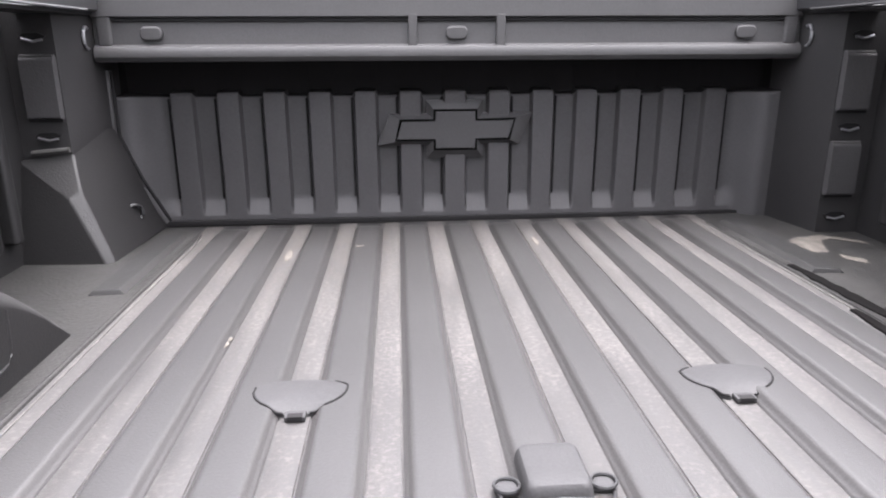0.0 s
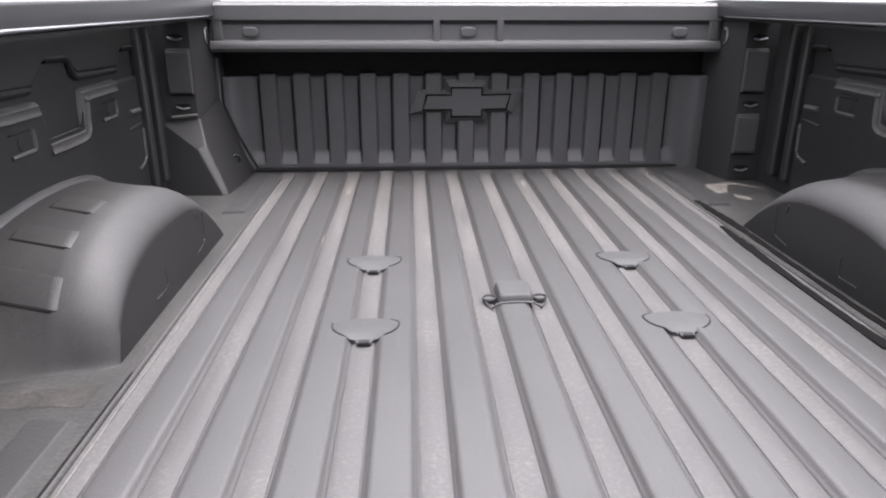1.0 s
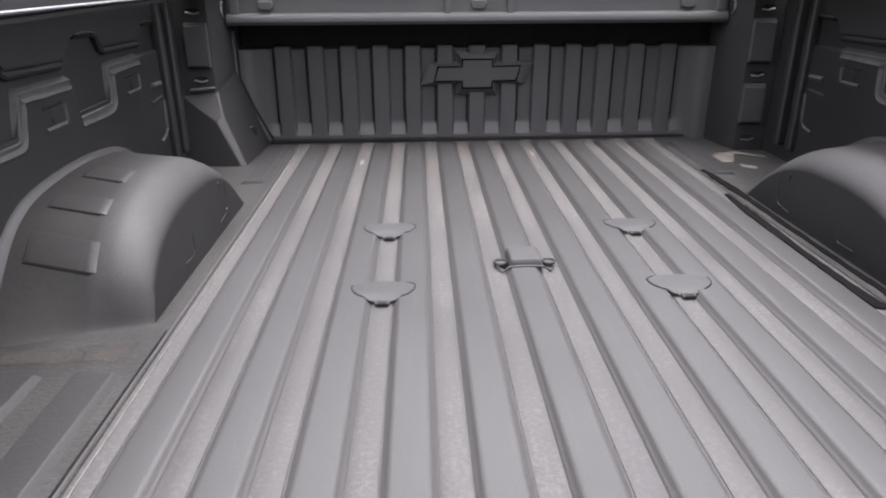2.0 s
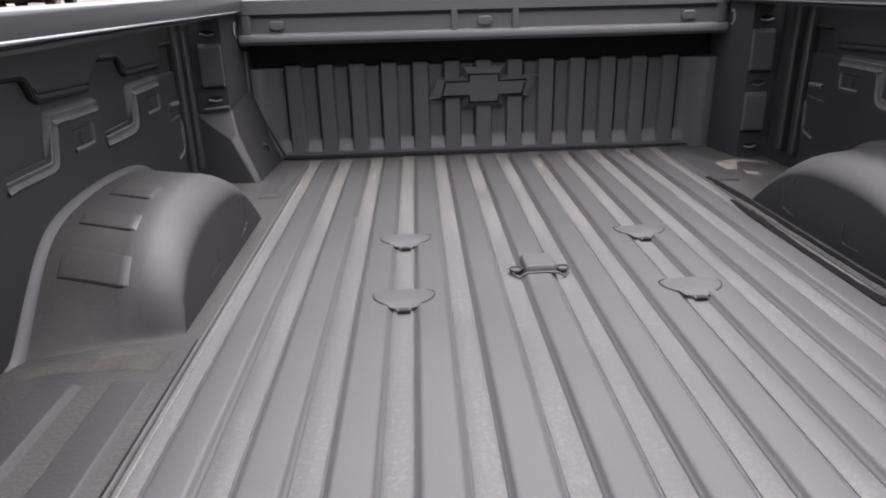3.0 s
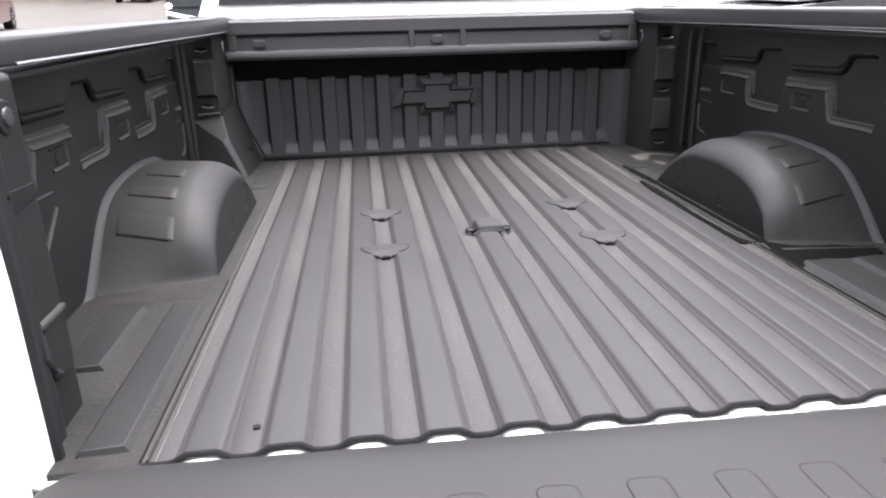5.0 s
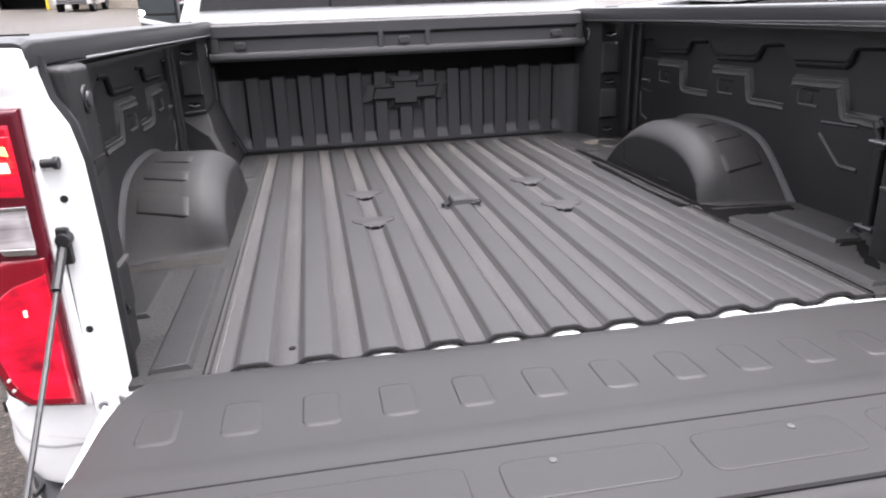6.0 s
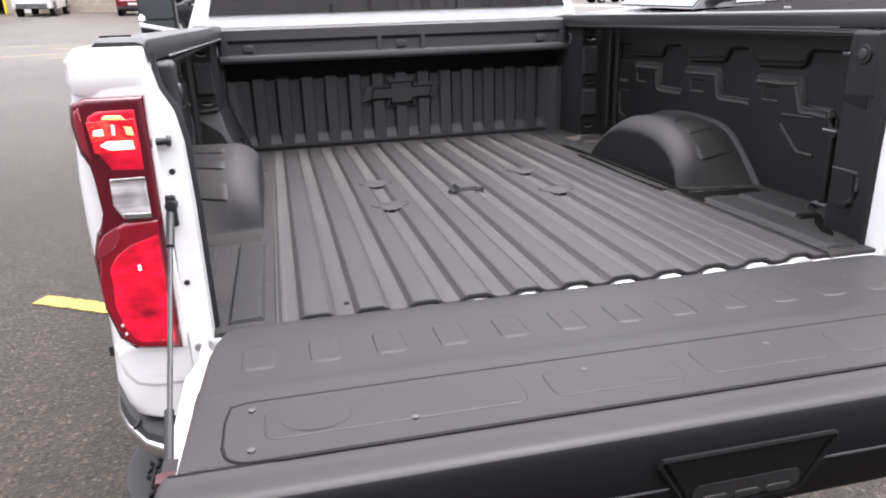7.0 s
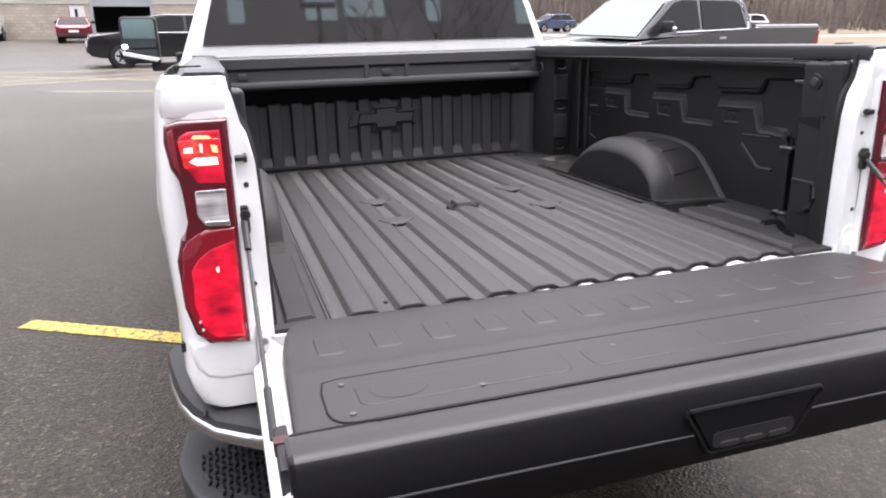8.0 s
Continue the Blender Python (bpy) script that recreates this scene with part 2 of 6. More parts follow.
def glow_lens(name, low, mid, hot, strength, scale):
    """A lit ribbed lens: light breaks up in flutes and soft patches behind glossy plastic."""
    m, nt, b = principled(name)
    v = coords(nt, scale)
    f = blend(nt, 0.45, noise_tex(nt, v, 1.0, 3.0, 0.6), noise_tex(nt, coords(nt, (20, 20, 20)), 1.0, 1.0))
    c = ramp(nt, f, [(0.30, low), (0.50, mid), (0.68, hot)])
    nt.links.new(c, b.inputs["Base Color"])
    nt.links.new(c, b.inputs["Emission Color"])
    b.inputs["Emission Strength"].default_value = strength
    b.inputs["Roughness"].default_value = 0.12
    b.inputs["Coat Weight"].default_value = 1.0
    return m


LAMP_ON = glow_lens("lit_lamp_red", (0.13, 0.001, 0.010), (0.46, 0.002, 0.018), (0.85, 0.008, 0.045), 0.34, (16, 16, 34))
LAMP_UPPER = glow_lens("lit_lamp_upper", (0.30, 0.001, 0.008), (0.80, 0.006, 0.016), (1.0, 0.07, 0.04), 0.42, (90, 90, 120))
LAMP_PALE = glowing("lit_lamp_pale", (1.0, 0.62, 0.52), 0.75)
PINK_LENS = lens_material("pale_red_lens", (0.26, 0.02, 0.035), trans=0.0)
FLUTED = glow_lens("fluted_clear_lens", (0.13, 0.115, 0.118), (0.42, 0.385, 0.385), (0.80, 0.77, 0.77), 0.0, (6, 6, 70))
LAMP_HOT = glowing("lit_lamp_amber", (1.0, 0.34, 0.10), 1.3)
LED_WHITE = glowing("white_led", (1.0, 0.97, 1.0), 40.0)


def tinted_glass(name, colour, rough=0.03):
    m, nt, b = principled(name)
    b.inputs["Base Color"].default_value = (*colour, 1)
    b.inputs["Roughness"].default_value = rough
    b.inputs["Specular IOR Level"].default_value = 1.0
    v = coords(nt)
    f = noise_tex(nt, v, 1.3, 2.0)
    bump(nt, b, f, 0.01, 0.001)
    return m


TINT = tinted_glass("dark_tinted_glass", (0.026, 0.0245, 0.025))
CAR_TINT = plain("parked_car_glass", (0.02, 0.021, 0.022), 0.08, 0.0, 0.0, 0.10)
# the windscreen's sky reflection is painted in as a pale base
PALE_GLASS = tinted_glass("sky_pale_windscreen", (0.16, 0.20, 0.195))
MIRROR = plain("mirror_glass", (0.20, 0.225, 0.23), 0.02, 1.0)
ALLOY = plain("bright_alloy", (0.62, 0.62, 0.63), 0.3, 0.8)


def paint(name, colour):
    return plain(name, colour, 0.24, 0.3, 1.0)


# ---- mesh helpers ----
def part(name, bm, material, parent, label=""):
    me = bpy.data.meshes.new(name)
    bmesh.ops.recalc_face_normals(bm, faces=bm.faces[:])
    for f in bm.faces:
        f.smooth = True
    bm.to_mesh(me)
    bm.free()
    me.set_sharp_from_angle(angle=radians(32))
    for m in material if isinstance(material, (list, tuple)) else (material,):
        me.materials.append(m)
    ob = new(name, me)
    if len(me.polygons) < 3000:
        wnm = ob.modifiers.new("even_normals", "WEIGHTED_NORMAL")
        wnm.keep_sharp = True
    if parent is not None:
        ob.parent = parent
    if label:
        ob["label"] = label
    return ob


def box(bm, x0, x1, y0, y1, z0, z1, bevel=0.0, segments=2):
    made = bmesh.ops.create_cube(bm, size=1.0)["verts"]
    for v in made:
        v.co = Vector(((x0 + x1) / 2 + v.co.x * (x1 - x0), (y0 + y1) / 2 + v.co.y * (y1 - y0), (z0 + z1) / 2 + v.co.z * (z1 - z0)))
    if bevel:
        edges = list({e for v in made for e in v.link_edges})
        bmesh.ops.bevel(bm, geom=edges, offset=bevel, segments=segments, profile=0.5, affect="EDGES")
    return bm


def place_axis(axis, a, u, v):
    """The point at a along the axis, with u and v for the two others in order."""
    return {"x": (a, u, v), "y": (u, a, v), "z": (u, v, a)}[axis]


def prism(bm, outline, axis, a, b, bevel=0.0, segments=2, both=False):
    """An outline pushed along an axis from a to b; its rim at b may be rounded."""
    lo = [bm.verts.new(place_axis(axis, a, *p)) for p in outline]
    hi = [bm.verts.new(place_axis(axis, b, *p)) for p in outline]
    n = len(outline)
    bottom, top = bm.faces.new(lo), bm.faces.new(hi)
    for i in range(n):
        bm.faces.new((lo[i], lo[(i + 1) % n], hi[(i + 1) % n], hi[i]))
    if bevel:
        geom = list(top.edges) + (list(bottom.edges) if both else [])
        bmesh.ops.bevel(bm, geom=geom, offset=bevel, segments=segments, profile=0.5, affect="EDGES")
    return bm


def loft(bm, rows, close=False, caps=False, mat=None):
    """Rows of points joined into a skin; close joins each row's ends."""
    grid = [[bm.verts.new(p) for p in row] for row in rows]
    n = len(grid[0])
    for i in range(len(grid) - 1):
        for j in range(n if close else n - 1):
            k = (j + 1) % n
            f = bm.faces.new((grid[i][j], grid[i][k], grid[i + 1][k], grid[i + 1][j]))
            if mat:
                f.material_index = mat(i, j)
    if caps:
        bm.faces.new(grid[0])
        bm.faces.new(grid[-1])
    return grid


def tube(bm, pts, radius, sides=8, ends=None):
    """A round bar along points; ends gives the radius at the last point."""
    pts = [Vector(p) for p in pts]
    rows = []
    for i, p in enumerate(pts):
        d = (pts[min(i + 1, len(pts) - 1)] - pts[max(i - 1, 0)]).normalized()
        u = d.cross(Vector((0, 0, 1)) if abs(d.z) < 0.9 else Vector((1, 0, 0))).normalized()
        w = d.cross(u)
        r = radius if ends is None else radius + (ends - radius) * i / max(1, len(pts) - 1)
        rows.append([p + (u * math.cos(a) + w * math.sin(a)) * r for a in [2 * math.pi * k / sides for k in range(sides)]])
    loft(bm, rows, close=True, caps=True)
    return bm


def disc(bm, centre, axis, radius, a, b, sides=24, bevel=0.0):
    cu, cv = centre
    prism(bm, [(cu + radius * math.cos(2 * math.pi * k / sides), cv + radius * math.sin(2 * math.pi * k / sides)) for k in range(sides)], axis, a, b, bevel)
    return bm


def rounded(x0, x1, y0, y1, r, n=4):
    """A rectangle's outline with rounded corners."""
    pts = []
    for cx, cy, s in ((x1 - r, y1 - r, 0), (x0 + r, y1 - r, 90), (x0 + r, y0 + r, 180), (x1 - r, y0 + r, 270)):
        for k in range(n + 1):
            a = radians(s + 90 * k / n)
            pts.append((cx + r * math.cos(a), cy + r * math.sin(a)))
    return pts


def thing(name, label, category, group="", m=None):
    ob = new(name)
    ob.empty_display_size = 0.2
    if m is not None:
        ob.matrix_world = m
    return tagged(ob, label, category, group)


# ---- the pick-up's bed ----
F = 0.95
PITCH = 0.1145
RIB = 0.0118
truck = thing("pickup_truck", "white pickup truck with open tailgate and black sprayed bed", "truck", m=TRUCK)


def bed_floor():
    """One pressed sheet: eleven raised ribs with grooves between, flat margins at the sides."""
    top, kinds = [(-0.655, F - RIB), (-0.634, F - RIB)], []
    for k in range(-5, 6):
        c = k * PITCH
        flank = [(0.0392, 0.0), (0.0384, -0.0004), (0.0378, -0.0021), (0.0362, -0.0023), (0.0354, -0.0010), (0.0345, 0.0004), (0.0332, 0.0014), (0.0318, 0.0027), (0.0302, 0.0048), (0.0286, 0.0073), (0.0270, 0.0094), (0.0250, 0.0108), (0.0228, 0.0115), (0.0200, 0.0118)]
        top += [(c - w, F - RIB + h) for w, h in flank] + [(c + w, F - RIB + h) for w, h in flank[::-1]]
    top += [(0.634, F - RIB), (0.655, F - RIB)]
    ys = [0.022, 0.3, 0.7, 1.1, 1.5, 1.9, 2.055, 2.075, 2.087, 2.095, 2.100, 2.18]
    bm = bmesh.new()

    def z_at(z, y):
        # the ribs run out in short rounded noses
        over = min(1.0, max(0.0, (y - 2.055) / 0.045))
        return z + (F - RIB - z) * (1 - math.sqrt(max(0.0, 1 - over * over)))

    rows = [[(x, y, z_at(z, y)) for x, z in top] for y in ys]
    loft(bm, rows)
    low = [[(x, y, z_at(z, y) - 0.006) for x, z in top] for y in ys]
    loft(bm, low)
    loft(bm, [rows[0], low[0]])
    bmesh.ops.remove_doubles(bm, verts=bm.verts[:], dist=0.0003)
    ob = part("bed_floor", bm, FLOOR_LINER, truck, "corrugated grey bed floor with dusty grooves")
    ob.matrix_local = BED
    return ob


floor_part = bed_floor()

# dark edge strip along the floor's open end
bm = bmesh.new()
edge = []
for k in range(-5, 6):
    c = k * PITCH
    for k2 in range(-8, 9):
        q = min(1.0, max(0.0, (0.046 - abs(k2 * 0.0068)) / 0.030))
        edge.append((c + k2 * 0.0068, 0.019, F - RIB - 0.003 + RIB * q * q * (3 - 2 * q)))
tube(bm, [(-0.66, 0.018, F - RIB - 0.003)] + edge + [(0.66, 0.018, F - RIB - 0.003)], 0.0046, 8)
part("edge_seal", bm, SEAM_AND_SHADE, floor_part, "black edge seal")

bm = bmesh.new()
disc(bm, (-0.506, 0.085), "z", 0.0062, F - RIB + 0.0005, F - RIB + 0.003, 12)
part("drain_plug", bm, SEAM_AND_SHADE, floor_part)

bm = bmesh.new()
teeth = [(-0.80, 0.80), (-0.80, F - RIB - 0.009)]
for k in range(-5, 6):
    teeth += [(k * PITCH + 0.030 * math.cos(a), F - RIB - 0.009 + 0.0108 * math.sin(a)) for a in [math.pi * (1 - q / 8) for q in range(9)]]
teeth += [(0.80, F - RIB - 0.009), (0.80, 0.80)]
prism(bm, teeth, "y", 0.24, 0.002)
part("rear_sill", bm, WHITE, truck, "white painted sill under the floor's end").matrix_local = BED

for s in (-1, 1):
    # side floor with raised pads before and behind the wheel arch
    bm = bmesh.new()
    box(bm, *sorted((s * 0.655, s * 0.972)), 0.012, 2.18, F - 0.03, F - RIB + 0.001)
    side = part("side_floor", bm, SIDE_FLOOR, truck, "dusty black side floor")
    side.matrix_local = BED
    for xo, xt, xi, y0, y1 in ((0.872, 0.808, 0.796, 0.304, 0.584), (0.746, 0.687, 0.675, 0.045, 0.584), (0.735, 0.686, 0.672, 1.63, 2.06)):
        # flat top, sharp outer edge and a long slope on the inner side
        bm = bmesh.new()
        zl, zt = F - RIB - 0.002, F - 0.001
        base = [(xo + 0.002, y0), (xi, y0 + 0.004), (xi, y1 - 0.004), (xo + 0.002, y1)]
        crown = [(xo, y0 + 0.005), (xt, y0 + 0.010), (xt, y1 - 0.012), (xo, y1 - 0.005)]
        lo = [bm.verts.new((s * x, y, zl)) for x, y in base]
        hi = [bm.verts.new((s * x, y, zt)) for x, y in crown]
        top = bm.faces.new(hi)
        for k in range(4):
            # the long inner slope is coloured paler for the sky light it catches
            bm.faces.new((lo[k - 1], lo[k], hi[k], hi[k - 1])).material_index = 1 if k == 2 else 0
        bmesh.ops.bevel(bm, geom=list(top.edges), offset=0.003, segments=3, profile=0.5, affect="EDGES")
        part("raised_pad", bm, (SIDE_PAD, SIDE_SLOPE), side)
        # dark strip drawn as the shadow along the pad's outer edge
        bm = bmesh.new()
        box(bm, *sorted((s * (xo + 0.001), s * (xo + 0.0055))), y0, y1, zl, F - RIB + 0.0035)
        part("pad_shadow", bm, SEAM_AND_SHADE, side)
    bm = bmesh.new()
    box(bm, *sorted((s * 0.6345, s * 0.6362)), 0.02, 2.05, F - RIB, F - RIB + 0.0022)
    part("weld_seam", bm, SEAM_DUST, side, "pale dusty floor seam")
    bm = bmesh.new()
    tube(bm, [(s * 0.647, 0.02, F - RIB + 0.001), (s * 0.647, 1.0, F - RIB + 0.001), (s * 0.647, 2.06, F - RIB)], 0.003, 6)
    part("weld_bead", bm, SIDE_FLOOR, side)
    bm = bmesh.new()
    box(bm, *sorted((s * 0.6555, s * 0.6572)), 0.02, 0.72, F - RIB + 0.001, F - RIB + 0.004)
    part("seam_gap", bm, SEAM_AND_SHADE, side)
    # dust that the wheel arch's foot has caught
    bm = bmesh.new()
    loft(bm, [[(s * x, 0.622 + 0.008 * math.sin(x * 60) - 0.45 * max(0.0, x - 0.87), F - RIB + 0.0016) for x in (0.69, 0.74, 0.79, 0.84, 0.89, 0.93)], [(s * x, 0.682 - 0.15 * max(0.0, x - 0.70), F - RIB + 0.0036) for x in (0.69, 0.74, 0.79, 0.84, 0.89, 0.93)]])
    part("dust_drift", bm, SIDE_DUST, side, "brown dust at the wheel arch's foot")

# black sealant smeared along the kerb-side floor seam, uneven in width
def sealant(pts, label=""):
    """A thin uneven smear: each point gives y, the middle x and the half width."""
    rng = random.Random(len(pts))
    fine = []
    for (y, x, w), (y2, x2, w2) in zip(pts, pts[1:]):
        for k in range(6):
            q = k / 6
            fine.append((y + (y2 - y) * q, x + (x2 - x) * q + rng.uniform(-0.0012, 0.0012), 1.45 * (w + (w2 - w) * q) * rng.uniform(0.8, 1.15)))
    fine.append(pts[-1])
    bm = bmesh.new()
    zl, zt = F - RIB, F - RIB + 0.0035
    loft(bm, [[(x - w - 0.001, y, zl), (x - w, y, zt), (x + w, y, zt), (x + w + 0.001, y, zl)] for y, x, w in fine], caps=True)
    part("seam_strip", bm, SEALANT, floor_part, label)


sealant([(1.69, 0.664, 0.004), (1.60, 0.668, 0.008), (1.48, 0.672, 0.009), (1.36, 0.673, 0.006), (1.16, 0.671, 0.005), (0.966, 0.672, 0.0045), (0.80, 0.674, 0.006), (0.735, 0.678, 0.010)], "black sealant in the floor seam")
sealant([(1.435, 0.632, 0.004), (1.32, 0.628, 0.008), (1.18, 0.624, 0.009), (0.995, 0.621, 0.006), (0.854, 0.622, 0.007), (0.76, 0.625, 0.009), (0.735, 0.640, 0.016)])


def bare_patch(pts, label=""):
    """A thin black patch with a frayed rim, lying on the side floor."""
    rng = random.Random(len(pts))
    rim = []
    for (x, y), (x2, y2) in zip(pts, pts[1:] + pts[:1]):
        for k in range(4):
            q = k / 4
            rim.append((x + (x2 - x) * q + rng.uniform(-0.004, 0.004), y + (y2 - y) * q + rng.uniform(-0.004, 0.004)))
    bm = bmesh.new()
    prism(bm, rim, "z", F - RIB, F - RIB + 0.0032)
    part("black_patch", bm, SEALANT, floor_part, label)


bare_patch([(0.678, 0.738), (0.735, 0.695), (0.82, 0.682), (0.925, 0.657), (0.905, 0.600), (0.836, 0.592), (0.760, 0.596), (0.700, 0.600), (0.668, 0.552), (0.648, 0.540), (0.645, 0.600)], "black patch round the wheel arch's foot")
bare_patch([(0.797, 0.291), (0.861, 0.345), (0.899, 0.348), (0.845, 0.285)])
bare_patch([(0.843, 0.291), (0.885, 0.305), (0.812, 0.206), (0.778, 0.136), (0.744, 0.127), (0.789, 0.212)])


def smooth_line(pts, n):
    """n points spread along a soft curve through the given ones."""
    pts = [Vector((*p, 0)) if len(p) == 2 else Vector(p) for p in pts]
    ext = [pts[0] * 2 - pts[1]] + pts + [pts[-1] * 2 - pts[-2]]
    out = []
    for k in range(n):
        f = k / (n - 1) * (len(pts) - 1)
        i = min(int(f), len(pts) - 2)
        t = f - i
        p0, p1, p2, p3 = ext[i : i + 4]
        out.append(0.5 * (2 * p1 + (p2 - p0) * t + (2 * p0 - 5 * p1 + 4 * p2 - p3) * t * t + (3 * p1 - p0 - 3 * p2 + p3) * t ** 3))
    return out


OUTER = smooth_line([(0.632, 0.9365), (0.652, 0.9405), (0.674, 0.957), (0.73, 1.012), (0.80, 1.075), (0.86, 1.111), (0.94, 1.130), (1.08, 1.138), (1.22, 1.132), (1.34, 1.112), (1.43, 1.065), (1.51, 0.99), (1.56, 0.936)], 45)
INNER = smooth_line([(0.690, 0.9365), (0.708, 0.9405), (0.722, 0.953), (0.733, 0.99), (0.752, 1.035), (0.79, 1.08), (0.84, 1.115), (0.91, 1.14), (1.0, 1.151), (1.09, 1.148), (1.19, 1.134), (1.29, 1.092), (1.38, 1.02), (1.46, 0.936)], 45)


def wheel_arch(s):
    bm = bmesh.new()
    rows = []
    for x, t, inset in ((0.972, 0.0, 0.0), (0.945, 0.06, 0.0), (0.86, 0.5, 0.0), (0.80, 0.82, 0.0), (0.78, 0.9, 0.0), (0.760, 1.0, 0.0), (0.744, 1.0, 0.004), (0.729, 1.0, 0.011), (0.714, 1.0, 0.021), (0.702, 1.0, 0.032), (0.694, 1.0, 0.044), (0.6895, 1.0, 0.058)):
        row = []
        for p, q in zip(OUTER, INNER):
            r = p.lerp(q, t)
            row.append((s * x, 1.07 + (r.x - 1.07) * (1 - inset * 0.36 / 0.34), 0.936 + (r.y - 0.936) * (1 - inset / 0.215)))
        rows.append(row)
    grid = loft(bm, rows)
    # the upright inner face takes a darker liner, its shade put in colour
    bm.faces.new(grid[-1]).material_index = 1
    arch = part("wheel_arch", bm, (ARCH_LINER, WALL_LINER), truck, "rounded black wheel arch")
    # stamped panels that follow the skin; the wedge at each inner end painted lit
    def on_skin(f, x, g):
        t = min(1.0, max(0.0, (0.945 - x) / 0.18))
        a, q = int(f), f - int(f)
        p = OUTER[a].lerp(OUTER[a + 1], q).lerp(INNER[a].lerp(INNER[a + 1], q), t)
        return (s * x, 1.07 + (p.x - 1.07) * g, 0.936 + (p.y - 0.936) * g)

    for k0, k1, xa, xb, h in ((13.6, 17.0, 0.792, 0.914, 1.0), (20.2, 22.4, 0.797, 0.908, 1.25), (24.8, 27.2, 0.80, 0.90, 1.2)):
        steps = (0.0, 0.02, 0.05, 0.3, 0.5, 0.7, 0.95, 0.98, 1.0)
        lift = (0.985, 1.005, 1.011, 1.013, 1.013, 1.013, 1.011, 1.005, 0.985)
        bm = bmesh.new()
        loft(bm, [[on_skin(k0 + (k1 - k0) * a, xa + (xb - xa) * c, 1 + (min(la, lc) - 1) * (h * (1.0 - 0.7 * a) if min(la, lc) > 1 else 1)) for c, lc in zip(steps, lift)] for a, la in zip(steps, lift)])
        panel = part("stamped_panel", bm, ARCH_LINER, arch)
        bm = bmesh.new()
        wide = ((-0.012, 0.985), (-0.010, 1.001), (-0.005, 1.010), (0.001, 1.0135), (0.005, 1.012), (0.008, 0.985))
        loft(bm, [[on_skin(k0 + (k1 - k0) * a, xa + c, 1 + (min(la, lc) - 1) * (h * (1.1 - 0.75 * a) if min(la, lc) > 1 else 1)) for c, lc in wide] for a, la in zip(steps, lift)])
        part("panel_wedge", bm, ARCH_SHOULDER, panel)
        # dark bar painting the shade along the panel's lower and outer edges
        bm = bmesh.new()
        run = [(k0 - 0.02, xa + (xb - xa) * q / 8) for q in range(9)] + [(k0 + (k1 - k0) * q / 6, xb) for q in range(1, 5)]
        tube(bm, [on_skin(f, x, 1.0) for f, x in run], 0.0034, 6, 0.001)
        part("panel_shade", bm, SEAM_AND_SHADE, panel)
    # seam where it meets the side wall
    bm = bmesh.new()
    flange = [(0.972, 0.012), (0.964, 0.0125), (0.953, 0.0095), (0.944, 0.004), (0.940, -0.003)]
    loft(bm, [[(s * x, p.x + (d if p.x > 1.1 else -d) * 0.6 * min(1.0, abs(p.x - 1.1) / 0.3), p.y + d) for x, d in flange] for p in OUTER])
    part("arch_seam", bm, ARCH_SHOULDER, arch)
    for run in ([(1.272, 1.049), (1.266, 0.985), (1.255, 0.974), (1.205, 0.968)], [(1.222, 1.062), (1.228, 1.045)], [(1.0, 1.019), (1.0, 0.982), (0.99, 0.974), (0.935, 0.976)]):
        bm = bmesh.new()
        tube(bm, [(s * 0.6915, y, z) for y, z in run], 0.0038, 8)
        part("stamped_bead", bm, WALL_LINER, arch)
    return arch


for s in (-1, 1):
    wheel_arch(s)


